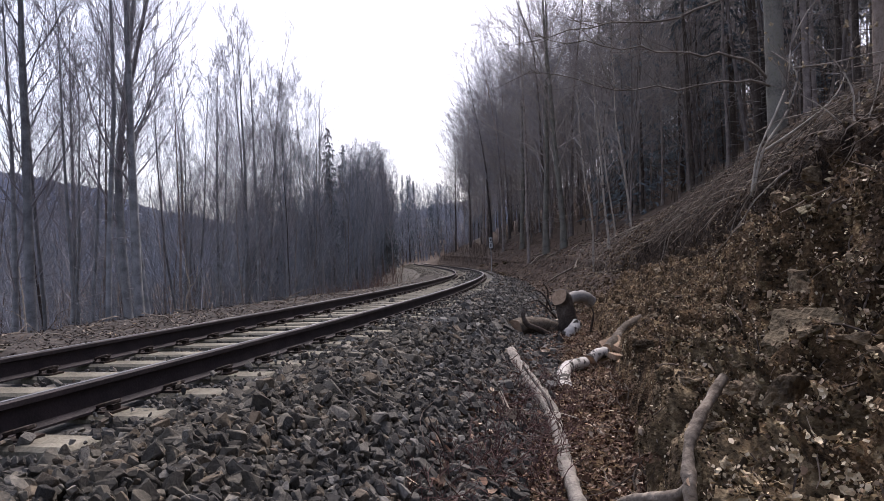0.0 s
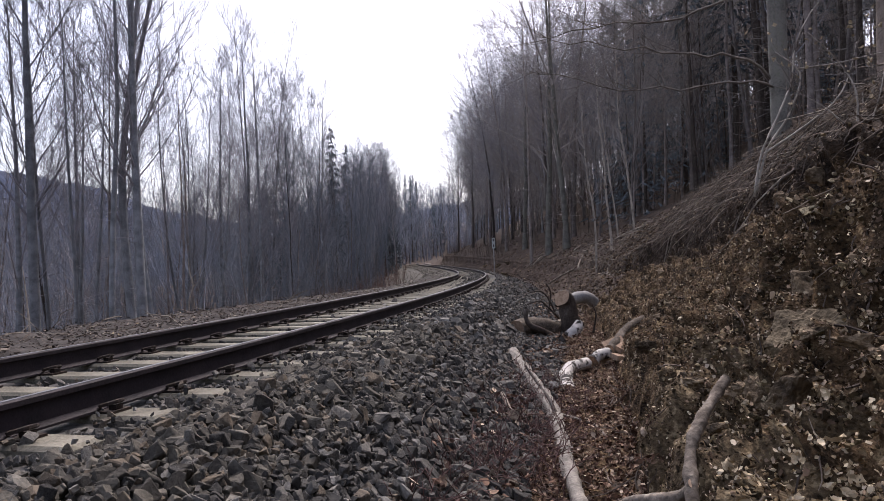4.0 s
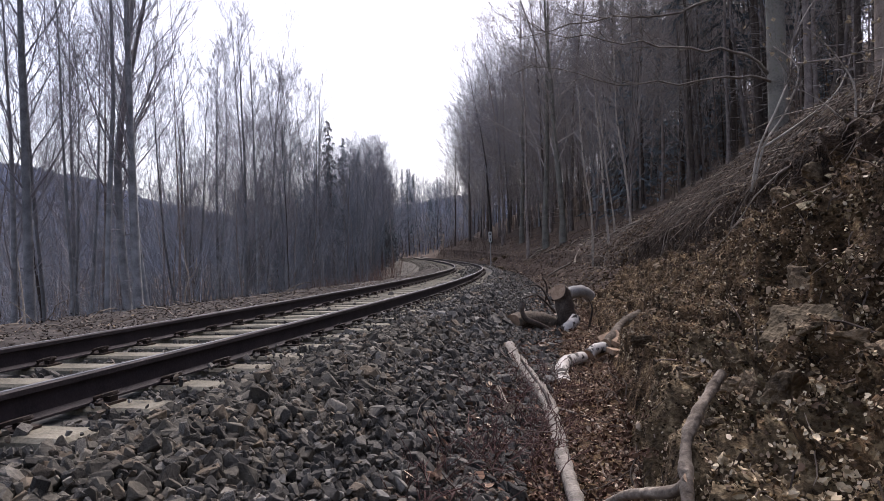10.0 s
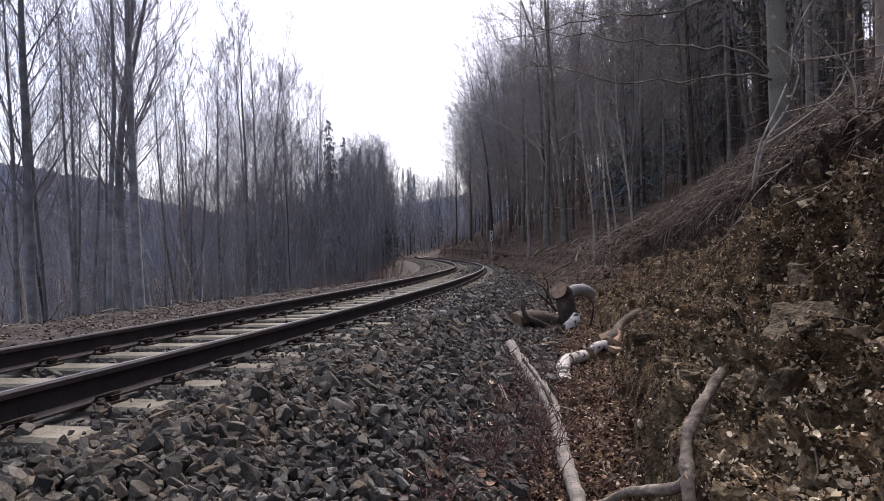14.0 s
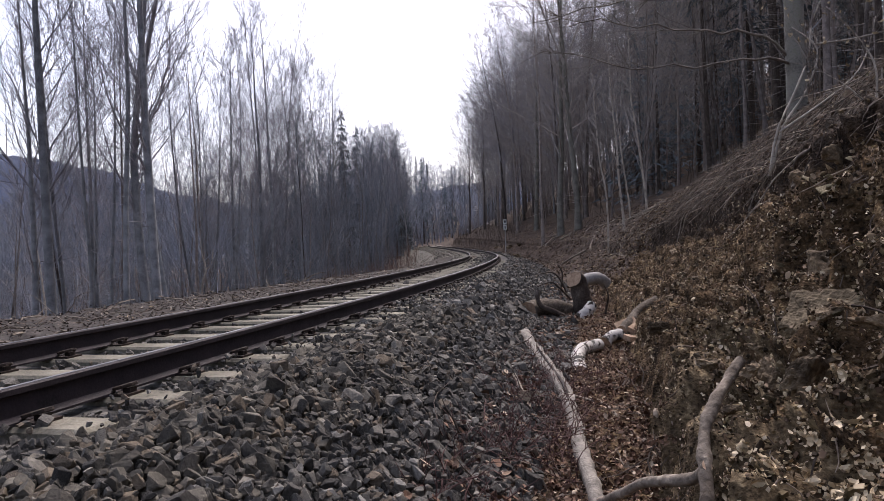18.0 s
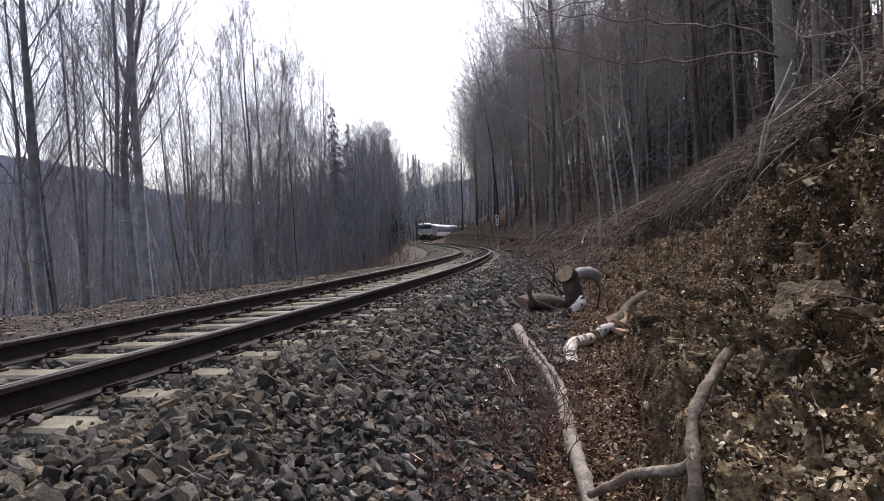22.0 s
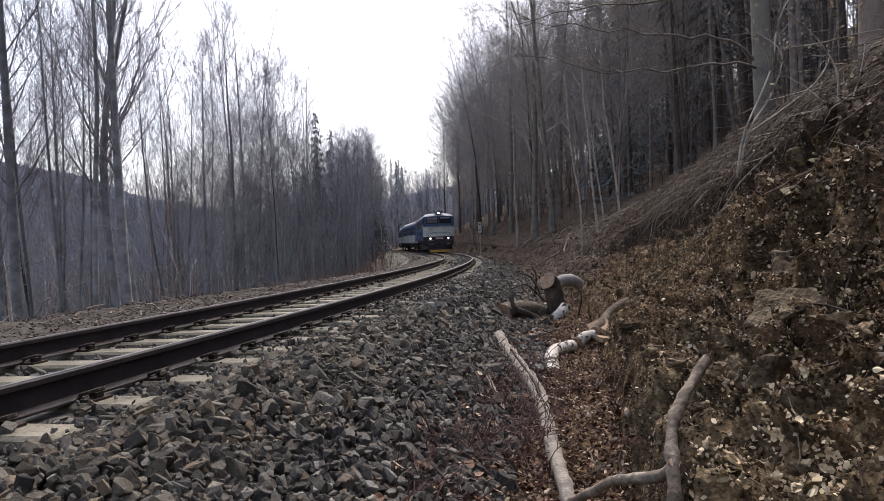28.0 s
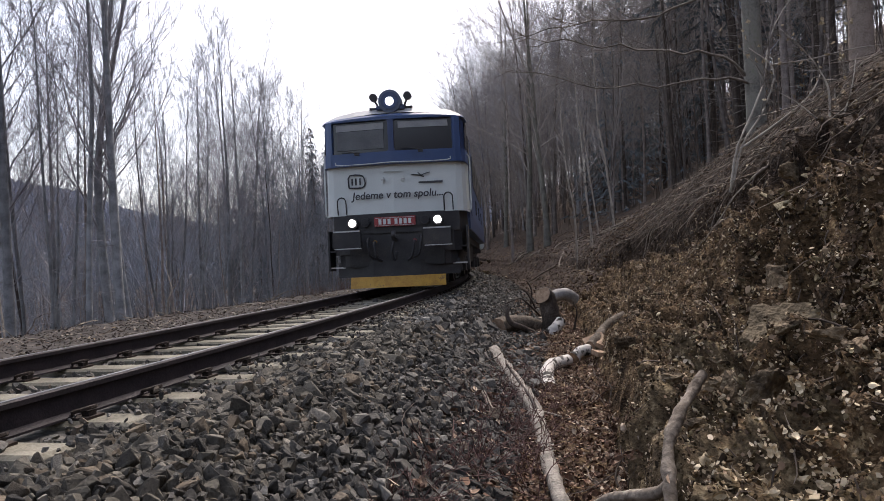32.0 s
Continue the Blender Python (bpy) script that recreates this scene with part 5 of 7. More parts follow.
near_far_w = weight_of(BANK_FAR, lambda S, D: ((S < 27) & (D > 3.6) & (D < 6.5)) * np.clip((27 - S) / 10, 0, 1))
tagged(fast_mesh("slope_clods", *joined(clods(3500, BANK_FAR, near_far_w, 0.028)), M_CLOD), "dark crumbs of earth on the slope", "soil", kind="stuff")
tagged(fast_mesh("slope_leaves", *joined(leaves(BANK_FAR, 3500, 0.05, 0.9, near_far_w, 0.02)), M_LEAF), "brown dead leaves on the crumbling slope", "leaves", kind="stuff")
far_crest_w = weight_of(BANK_FAR, lambda S, D: ((S < 27) & (D > 5.1) & (D < 6.3)) * 1.0)
sticks("slope_stalks", BANK_FAR, 240, far_crest_w, 0.6, 0.006, M_STALK, "grey dead stalks lying down over the slope's edge", 1.4)
low_w = weight_of(BANK_FAR, lambda S, D: ((S < 34) & (D > 4.0) & (D < 8)) * 1.0)
sticks("slope_brush", BANK_FAR, 260, low_w, 0.9, 0.009, M_DEADWOOD, "grey dead branches and stalks on the leafy slope", 0.5)

# ---- rocks in the bank ----


def rock(x, y, z, a, b, c, seed, turn=0.0, tilt=0.0, label="brown broken rock sticking out of the bank", stuff=M_ROCK, cuts=7, rough=0.13):
    """A split block with layered, crumbling faces."""
    V, F = hewn(seed, cuts, 0.05, (1.0, 0.95, 0.9))
    bm = bmesh.new()
    vs = [bm.verts.new(v) for v in V]
    for f in {frozenset(t): t for t in F.tolist() if len(set(t)) == 3}.values():
        bm.faces.new([vs[i] for i in f])
    bmesh.ops.subdivide_edges(bm, edges=[e for e in bm.edges if e.calc_length() > 0.12], cuts=3, use_grid_fill=True)
    bmesh.ops.subdivide_edges(bm, edges=[e for e in bm.edges if e.calc_length() > 0.09], cuts=1, use_grid_fill=True)
    bmesh.ops.triangulate(bm, faces=bm.faces[:])
    off = Vector((seed * 3.1, seed * 1.7, 0))
    for v in bm.verts:
        n = v.co.normalized()
        layer = v.co.z * 9 + v.co.x * 3 + 1.2 * noise.noise(v.co * 2 + off)
        v.co += n * (rough * noise.fractal(v.co * 4 + off, 0.7, 2.0, 4) + 0.45 * rough * (abs(math.sin(layer)) - 0.5))
        v.co = Vector((v.co.x * a * 1.8, v.co.y * b * 1.8, v.co.z * c * 1.8))
    ob = part("rock", bm, stuff)
    ob.matrix_world = pose(x, y, z, tilt, tilt * 0.5, turn)
    return tagged(ob, label, "rock", group="rocks in the bank")


SLAB_ROCK = material("bared_rock", (0.062, 0.0465, 0.029), (0.15, 0.116, 0.074), 7, 0.9, 1.0, 45, c=(0.21, 0.168, 0.11), c_at=0.62, relief=0.04)
slab_rock = rock(0, 0, 0, 0.2, 0.07, 0.16, 1, label="flat pale brown rock face bared in the bank", stuff=SLAB_ROCK, cuts=5, rough=0.12)
slab_rock.matrix_world = pose(1.79, 3.4, 0.19, 0, 0, -48) @ pose(0, 0, 0, -38, 8, 0)
rock(1.6, 2.55, 0.12, 0.13, 0.11, 0.13, 2, 60, 10, "broken layered brown rock at the edge of the terrace")
rock(2.03, 3.85, 0.42, 0.13, 0.1, 0.13, 5, 40, 10, "dark brown block under the scree")
rock(1.47, 2.95, -0.02, 0.1, 0.1, 0.14, 3, 25, 20)
rock(1.5, 3.28, -0.1, 0.1, 0.1, 0.13, 4, 80, -12)
rock(1.38, 2.72, -0.1, 0.08, 0.08, 0.1, 8, 10, 14)
rock(1.48, 4.3, -0.38, 0.12, 0.12, 0.24, 6, 15, 8, "upright block of ochre earth and stone at the bank's foot", M_OCHRE)
rock(1.4, 3.9, -0.45, 0.1, 0.11, 0.26, 7, 50, 5, "upright block of ochre earth and stone at the bank's foot", M_OCHRE)
for k, (x, y, z, a, c) in enumerate(((1.86, 5.75, -0.45, 0.12, 0.26), (1.55, 4.75, -0.48, 0.12, 0.3), (1.25, 3.45, -0.6, 0.11, 0.3), (1.12, 2.75, -0.42, 0.1, 0.2), (1.16, 2.45, -0.36, 0.1, 0.18))):
    rock(x, y, z, a, a * 0.9, c, 80 + k, 40 * k, 6 - 3 * (k % 4), "upright buttress of crumbling ochre earth at the bank's foot", M_OCHRE, rough=0.09)
for k in range(26):
    s, d = 1.6 + 11 * rt.random() ** 1.6, rt.uniform(3.95, 5.0)
    p = spot(s, d, float(rise(s, d)))
    a = rt.uniform(0.035, 0.09) * (1 + s * 0.04)
    rock(p.x, p.y, p.z, a, a * rt.uniform(0.6, 1), a * rt.uniform(0.5, 0.9), 20 + k, rt.uniform(0, 360), rt.uniform(-30, 30))

for k in range(5):
    s, d = rt.uniform(52, 76), rt.uniform(3.6, 5.2)
    p = spot(s, d, float(rise(s, d)))
    a = rt.uniform(0.25, 0.5)
    rock(p.x, p.y, p.z, a, a * 0.7, a * 0.6, 60 + k, rt.uniform(0, 360), rt.uniform(-20, 20), "dark mossy rock on the slope beside the line")

PALE_STONE = material("pale_slab", (0.15, 0.122, 0.0756), (0.3, 0.255, 0.1638), 9, 0.9, 0.8, 50, per_object=0.5)


def slab(x, y, z, a, seed):
    """A flat broken stone lying on the bank's surface nearest to the point."""
    q = np.abs(BANK - np.array((x, y, z))).sum(-1)
    i, j = np.unravel_index(q.argmin(), q.shape)
    p = BANK[i, j]
    bm = bmesh.new()
    for v in hewn(seed, 5, 0.0)[0]:
        bm.verts.new(v)
    bmesh.ops.convex_hull(bm, input=bm.verts)
    bmesh.ops.delete(bm, geom=[v for v in bm.verts if not v.link_faces], context="VERTS")
    ob = part("flat_stone", bm, PALE_STONE)
    ob.matrix_world = pose(p[0] - 0.01, p[1] - 0.01, p[2] + 0.008, 25 + seed % 20, -20, seed * 37) @ Matrix.Diagonal((a, a * 0.7, a * 0.15, 1))
    return tagged(ob, "flat pale stone lying on the bank", "stone", group="flat stones on the bank")


rl = random.Random(12)
for k in range(9):
    slab(2.33 + rl.uniform(-0.1, 0.1), 4.25 + rl.uniform(-0.15, 0.15), 0.95 + rl.uniform(-0.1, 0.08), rl.uniform(0.07, 0.13), 200 + k)
for k in range(60):
    s0, d0 = 2.1 + 5.5 * rl.random() ** 1.4, rl.uniform(3.95, 4.9)
    p = spot(s0, d0, float(rise(s0, d0)))
    slab(p.x, p.y, p.z, rl.uniform(0.03, 0.075), 220 + k)

# ---- fallen wood in the ditch ----


def smooth_line(pts, n):
    """n + 1 points along a smooth curve through pts."""
    pts = [Vector(p) for p in pts]
    out = []
    for i in range(n + 1):
        x = i / n * (len(pts) - 1)
        k = min(int(x), len(pts) - 2)
        t = x - k
        p0, p1, p2, p3 = pts[max(k - 1, 0)], pts[k], pts[k + 1], pts[min(k + 2, len(pts) - 1)]
        out.append(0.5 * (2 * p1 + (p2 - p0) * t + (2 * p0 - 5 * p1 + 4 * p2 - p3) * t * t + (3 * p1 - p0 - 3 * p2 + p3) * t ** 3))
    return out


def limb(name, pts, r0, r1, bark, label, knots=0.12, sides=12, n=28, cut=True, category="log", lift=0.0, parent=None):
    """A crooked piece of wood with cut ends; returns the thing."""
    line = smooth_line([Vector(p) + Vector((0, 0, lift)) for p in pts], n)
    V, F = [], []
    rad = [(r0 + (r1 - r0) * i / n) for i in range(n + 1)]
    tube(V, F, line, rad, sides)
    body = len(V)
    for i in range(body):
        ring = i // sides
        c, v = line[ring], V[i]
        k = 1 + knots * 1.3 * noise.fractal(v * 9.0, 0.7, 2.0, 5) + knots * 0.8 * max(0.0, noise.noise(v * 3.0))
        V[i] = c + (v - c) * k
    ends = F[-2:]
    F = F[:-2]
    root = mesh_part(name, V, F, bark, parent, smooth=True)
    if cut:
        for e in ends:
            mesh_part("cut_end", [V[i] for i in e], [tuple(range(len(e)))], M_CUTWOOD, root, "pale cut end")
    return tagged(root, label, category)


log = limb("fallen_log", [(0.87, 9.35, -0.62), (0.9, 8.6, -0.68), (0.93, 7.5, -0.73), (0.95, 6.6, -0.76), (0.93, 6.03, -0.81), (0.865, 5.23, -0.85), (0.82, 4.9, -0.84), (0.765, 4.3, -0.83), (0.72, 3.8, -0.82), (0.65, 3.3, -0.84)],
           0.086, 0.038, M_LOGWOOD, "long weathered grey log with a split lying in the ditch", 0.22, 14, 60)
split = limb("split", [(0.915, 8.1, -0.616), (0.925, 7.6, -0.65), (0.935, 7.0, -0.678), (0.945, 6.5, -0.7), (0.935, 6.15, -0.738)], 0.012, 0.02, M_CLIP, "", 0.25, 8, 24, False, "")
split.parent = log
limb("dead_branch", [(0.94, 2.7, -0.29), (0.907, 2.78, -0.365), (0.829, 2.95, -0.429), (0.771, 3.06, -0.48), (0.723, 3.25, -0.59), (0.661, 3.42, -0.687)], 0.024, 0.022, M_STEMWOOD, "crooked brown branch reaching across the ditch to the log", 0.2)
limb("broken_stem", [(1.262, 3.15, 0.039), (1.182, 3.07, -0.025), (1.073, 2.95, -0.095), (0.996, 2.86, -0.177), (0.957, 2.78, -0.257), (0.929, 2.68, -0.337), (0.9, 2.6, -0.45), (0.885, 2.55, -0.7)], 0.024, 0.03, M_STEMWOOD,
     "brown broken stem leaning on the bank", 0.24, 14, 60)
limb("birch_log", [(1.33, 7.75, -0.86), (1.36, 8.0, -0.81), (1.42, 8.35, -0.75), (1.54, 8.6, -0.72), (1.79, 8.9, -0.72)], 0.085, 0.075, M_BIRCH, "white birch log with black marks in the ditch", 0.1)
for k, (x, y, z, a) in enumerate(((2.3, 9.55, -0.56, 0.17), (2.38, 9.3, -0.58, 0.15), (2.22, 8.95, -0.66, 0.16), (2.28, 8.7, -0.7, 0.13), (2.1, 9.2, -0.68, 0.14))):
    V, F = hewn(640 + k, 4, 0.0, (1.0, 0.62, 0.22))
    chip = mesh_part("split_wood", [tuple(v * a * 1.7) for v in V], [tuple(f) for f in F.tolist()], M_CUTWOOD)
    chip.matrix_world = pose(x, y, z, 35 - 14 * k, -20 + 9 * k, 50 * k)
    tagged(chip, "freshly split tan piece of wood lying in the ditch", "wood", group="split wood in the ditch")
for pts in ([(2.1, 13.4, -0.35), (1.95, 13.3, -0.05), (1.8, 13.25, 0.06), (1.6, 13.2, 0.04)], [(2.0, 13.6, -0.4), (2.05, 13.5, 0.0), (1.95, 13.4, 0.2)], [(2.2, 13.5, -0.5), (1.9, 13.2, -0.2), (1.75, 13.1, -0.12), (1.5, 13.1, -0.2)], [(2.7, 12.8, -0.75), (2.75, 12.7, -0.4), (2.68, 12.65, -0.2)]):
    limb("thin_stick", pts, 0.022, 0.01, M_DARKBARK, "dark bent stick beside the stump", 0.2, 7, 14, False, "stick")
limb("birch_piece", [(1.88, 8.95, -0.7), (1.97, 9.02, -0.64), (2.12, 9.12, -0.62)], 0.075, 0.07, M_BIRCH, "short piece of white birch lying in the ditch", 0.12)
limb("brown_branch", [(2.2, 9.4, -0.62), (2.37, 9.6, -0.52), (2.57, 9.9, -0.4), (2.98, 10.3, -0.26)], 0.075, 0.06, M_LOGBARK, "thick brown branch leaning on the bank", 0.15)
stump = limb("tree_stump", [(2.35, 13.1, -1.0), (2.34, 13.06, -0.6), (2.25, 13.0, -0.15), (2.17, 12.92, -0.06)], 0.18, 0.16, M_DARKBARK, "dark tree stump with a slanting sawn top", 0.2, 14, 16)
limb("sawn_log", [(2.36, 13.05, -0.12), (2.55, 13.15, -0.08), (2.72, 13.25, -0.1), (2.86, 13.35, -0.2)], 0.12, 0.11, M_PALEBARK, "short pale log lying across the stump", 0.1)
limb("felled_log", [(1.27, 12.55, -0.6), (1.55, 12.8, -0.57), (1.9, 13.05, -0.62), (2.15, 13.25, -0.74), (2.4, 13.4, -0.9)], 0.17, 0.15, M_LOGBARK, "sawn trunk with a round pale cut end beside the ballast", 0.12, 16, 20)
limb("bent_branch", [(1.46, 12.5, -0.22), (1.43, 12.48, -0.36), (1.5, 12.45, -0.52), (1.7, 12.5, -0.62), (2.1, 12.75, -0.84)], 0.035, 0.06, M_DARKBARK, "dark bent branch over the sawn trunk", 0.15)
limb("birch_piece", [(2.2, 12.6, -0.78), (2.32, 12.6, -0.68), (2.45, 12.7, -0.55)], 0.11, 0.1, M_BIRCH, "short piece of white birch beside the stump", 0.12)
limb("thin_stick", [(0.62, 9.9, -0.5), (0.75, 9.3, -0.6), (0.86, 8.8, -0.72)], 0.016, 0.022, M_DEADWOOD, "thin grey stick on the ballast's foot", 0.2, 8, 14, False, "stick")
limb("thin_stick", [(0.98, 7.1, -0.86), (1.0, 6.4, -0.8), (1.25, 6.0, -0.83), (1.3, 5.6, -0.9)], 0.014, 0.012, M_DEADWOOD, "thin bent stick among the leaves", 0.2, 8, 14, False, "stick")
limb("thin_stick", [(1.0, 4.9, -0.9), (1.25, 5.0, -0.84), (1.42, 4.85, -0.84), (1.5, 4.6, -0.9)], 0.014, 0.011, M_DEADWOOD, "thin bent stick among the leaves", 0.2, 8, 14, False, "stick")
limb("thin_stick", [(0.5, 6.5, -0.62), (0.55, 6.1, -0.72), (0.68, 5.7, -0.8), (0.75, 5.4, -0.9)], 0.02, 0.014, M_DEADWOOD, "pale stick lying on stones", 0.2, 8, 14, False, "stick")
def on_bank(q, out=0.02):
    """The bank's surface nearest to q, a little proud of it."""
    gap = np.abs(BANK - np.array(q)).sum(-1)
    return Vector(BANK[np.unravel_index(gap.argmin(), gap.shape)]) + Vector((-out, -out * 0.7, out * 0.5))


limb("root", [on_bank(q) for q in ((2.74, 5.43, 1.24), (2.8, 5.71, 1.2), (2.85, 5.95, 1.12), (2.84, 5.97, 1.02))], 0.018, 0.013, M_DARKBARK, "dark bent root hanging over the lip of the bank", 0.3, 8, 20, False, "root")
limb("root", [on_bank(q, 0.03) for q in ((2.79, 5.69, 1.09), (2.82, 5.8, 1.02), (2.83, 5.87, 0.96), (2.89, 6.18, 0.86))], 0.032, 0.018, M_LOGBARK, "thick broken grey root hanging down the bank", 0.4, 10, 20, False, "root")

for k in range(14):
    s, d = rt.uniform(24, 58), rt.uniform(4.0, 6.6)
    a = rt.uniform(-0.5, 0.5)
    ends = [(s + f * 2.6 * math.cos(a), d + f * 2.6 * math.sin(a) + rt.uniform(-0.12, 0.12)) for f in (-0.5, 0.0, 0.5)]
    limb("fallen_branch", [tuple(spot(u, w, float(rise(u, w)) + 0.1)) for u, w in ends], 0.05, 0.02, M_DEADWOOD, "grey fallen branch lying on the leafy slope", 0.2, 6, 10, False, "branch")

# ---- the big beech and the shrub on the crest ----


def big_beech(x, y, r, h, limbs_at, label, bark):
    z = float(ground_z(x, y)[0])
    rng = random.Random(int(x * 100))
    root = new("beech")
    root.matrix_world = pose(x, y, z)
    V, F = [], []
    spine = wander(rng, (0, 0, -0.5), (0, 0, 1), h, 16, 0.008, 0.03)
    tube(V, F, spine, [r * (1.25 if i == 0 else 1) * (1 - 0.6 * i / 16) for i in range(17)], 18)
    mesh_part("trunk", V, F, bark, root, smooth=True)
    for pts, r0 in limbs_at:
        V, F, shoots = [], [], []
        q = smooth_line(pts, 16)
        q = [p + Vector((0, rng.gauss(0, 0.03), rng.gauss(0, 0.035))) if 0 < i else p for i, p in enumerate(q)]
        tube(V, F, q, [r0 * (1 - 0.85 * i / 16) for i in range(17)], 6)
        for k in range(22):
            p, d = along(q, rng.uniform(0.3, 1))
            w = wander(rng, p, aside(rng, d, rng.uniform(0.3, 0.8)), rng.uniform(0.4, 1.3), 5, 0.12, 0.03)
            shoots.append((w, [r0 * 0.25, r0 * 0.2, r0 * 0.16, r0 * 0.12, r0 * 0.08, 0.003]))
        bough = mesh_part("branch", V, F, M_BOUGH, root, smooth=True)
        for w, radii in shoots:
            V, F = [], []
            tube(V, F, w, radii, 4, False)
            mesh_part("twig", V, F, M_BOUGH, bough, smooth=True)
    return tagged(root, label, "tree")


big_beech(6.45, 12.98, 0.185, 16, [([(0, 0, 1.3), (-0.9, -0.2, 1.75), (-2.0, -0.3, 1.8), (-3.3, -0.2, 2.0), (-4.4, 0.2, 2.3)], 0.03),
                                 ([(0, 0, 1.2), (-1.0, -0.6, 1.15), (-2.2, -0.9, 1.0), (-3.6, -0.8, 1.15), (-4.8, -0.5, 1.5)], 0.028),
                                 ([(0, 0, 3.4), (-0.9, -0.4, 2.9), (-2.0, -0.6, 2.4), (-3.2, -0.5, 2.3), (-4.6, -0.2, 2.2)], 0.034)], "large smooth grey beech trunk with low spreading branches", M_BEECHBARK)
big_beech(8.3, 12.6, 0.22, 15, [], "thick pinkish brown trunk at the top of the bank", M_PINEBARK)


def shrub(root_at, shoots, label, dry=0):
    root = new("shrub")
    root.matrix_world = pose(*root_at)
    rng = random.Random(8)
    holds = []
    for pts, r0 in shoots:
        V, F, side_shoots = [], [], []
        q = smooth_line(pts, 16)
        tube(V, F, q, [r0 * (1 - 0.75 * i / 16) for i in range(17)], 7)
        for k in range(7):
            p, d = along(q, rng.uniform(0.35, 1))
            w = wander(rng, p, aside(rng, d, rng.uniform(0.3, 0.8)), rng.uniform(0.3, 0.8), 5, 0.12, 0.03)
            side_shoots.append((w, [r0 * 0.3, r0 * 0.25, r0 * 0.2, r0 * 0.15, r0 * 0.1, 0.002]))
            holds += w[2:]
        stem = mesh_part("stem", V, F, M_SLIMBARK, root, smooth=True)
        for w, radii in side_shoots:
            V, F = [], []
            tube(V, F, w, radii, 4, False)
            mesh_part("twig", V, F, M_BOUGH, stem, smooth=True)
    for k in range(dry):
        V, F = WHOLE_LEAVES[k % 5]
        leaf = mesh_part("dry_leaf", [tuple(v * 0.05) for v in V], [tuple(f) for f in F.tolist()], M_LEAF_PALE, root)
        leaf.location, leaf.rotation_euler = rng.choice(holds), (rng.uniform(0, 6), rng.uniform(0, 6), rng.uniform(0, 6))
    return tagged(root, label, "shrub")


shrub((2.94, 6.48, 1.3), [([(0, 0, -0.15), (0.08, 0, 0.25), (0.26, 0, 0.62), (0.42, 0.05, 0.95), (0.5, 0.1, 1.3), (0.75, 0.2, 1.7), (1.3, 0.4, 2.2)], 0.013),
                          ([(0.02, 0, -0.1), (0.14, 0, 0.3), (0.36, 0, 0.62), (0.48, 0, 1.0), (0.3, 0.1, 1.25)], 0.015),
                          ([(0.1, 0, 0.25), (0.5, 0, 0.5), (0.85, 0.1, 0.75), (1.05, 0.2, 1.0), (1.15, 0.2, 1.35)], 0.013),
                          ([(0.46, 0, 1.05), (0.9, 0.1, 1.12), (1.5, 0.2, 1.25), (2.2, 0.3, 1.3)], 0.01)], "pale-barked shrub with forked stems and few dry leaves on the crest", 46)
sapling = shrub((2.72, 4.5, 1.5), [([(0, 0, -0.2), (0.05, 0.05, 0.15), (-0.05, 0.1, 0.4), (-0.2, 0.15, 0.6)], 0.008), ([(0.05, 0, -0.2), (0.2, 0.05, 0.12), (0.28, 0.1, 0.35)], 0.007), ([(0.02, 0, -0.15), (-0.15, 0.05, 0.05), (-0.35, 0.1, 0.2)], 0.006)],
                "thin sapling with dry pale leaves still on it")
tips = np.array([(rl.uniform(-0.4, 0.35), rl.uniform(-0.05, 0.25), rl.uniform(0.05, 0.6)) for _ in range(24)])
part_leaves = fast_mesh("dry_leaves", *strew(WHOLE_LEAVES[1], tips, turns_of(nr_.normal(0, 1, (24, 4))), 0.032 * nr_.uniform(0.7, 1.3, (24, 1)) * np.ones((1, 3))), M_LEAF_PALE, sapling)
for pts, r0, r1 in (([(-7.16, 19.0, -1.2), (-7.14, 19.0, -0.6), (-7.1, 19.0, -0.05), (-6.99, 19.0, 0.27), (-7.08, 19.0, 0.67), (-7.11, 19.0, 1.06)], 0.03, 0.012), ([(-6.99, 19.0, 0.27), (-6.83, 19.0, 0.43), (-6.77, 19.0, 0.83)], 0.018, 0.008),
                    ([(-10.9, 18.0, -1.2), (-11.0, 18.0, 0.05), (-11.06, 18.0, 0.65), (-11.1, 18.0, 0.96)], 0.026, 0.01)):
    limb("bleached_branch", pts, r0, r1, M_SLIMBARK, "bleached dead birch branch sticking up from the scrub", 0.2, 6, 14, False, "branch")



def slim_birch(pts, r):
    """A thin pale leaning stem with a few bare shoots, rooted in the slope."""
    rng = random.Random(int(pts[0][0] * 1000))
    foot = Vector(pts[-1])
    line = smooth_line([(foot.x, foot.y, float(ground_z(foot.x, foot.y)[0]) - 0.15)] + [foot] + list(reversed(pts[:-1])), 24)
    root = new("young_birch")
    V, F, W, G = [], [], [], []
    tube(V, F, line, [r * (1 - 0.7 * i / 24) for i in range(25)], 7, False)
    for k in range(26):
        p, d = along(line, rng.uniform(0.35, 1.0))
        q = wander(rng, p, aside(rng, d, rng.uniform(0.4, 1.0)), rng.uniform(0.4, 1.5), 4, 0.15, 0.06)
        tube(W, G, q, [0.012, 0.01, 0.008, 0.006, 0.003], 3, False)
    mesh_part("trunk", V, F, M_SLIMBARK, root, smooth=True)
    mesh_part("crown", W, G, M_TWIG_BROWN, root)
    return tagged(root, "slender leaning young birch with pale bark", "tree", group="young birches on the slope")


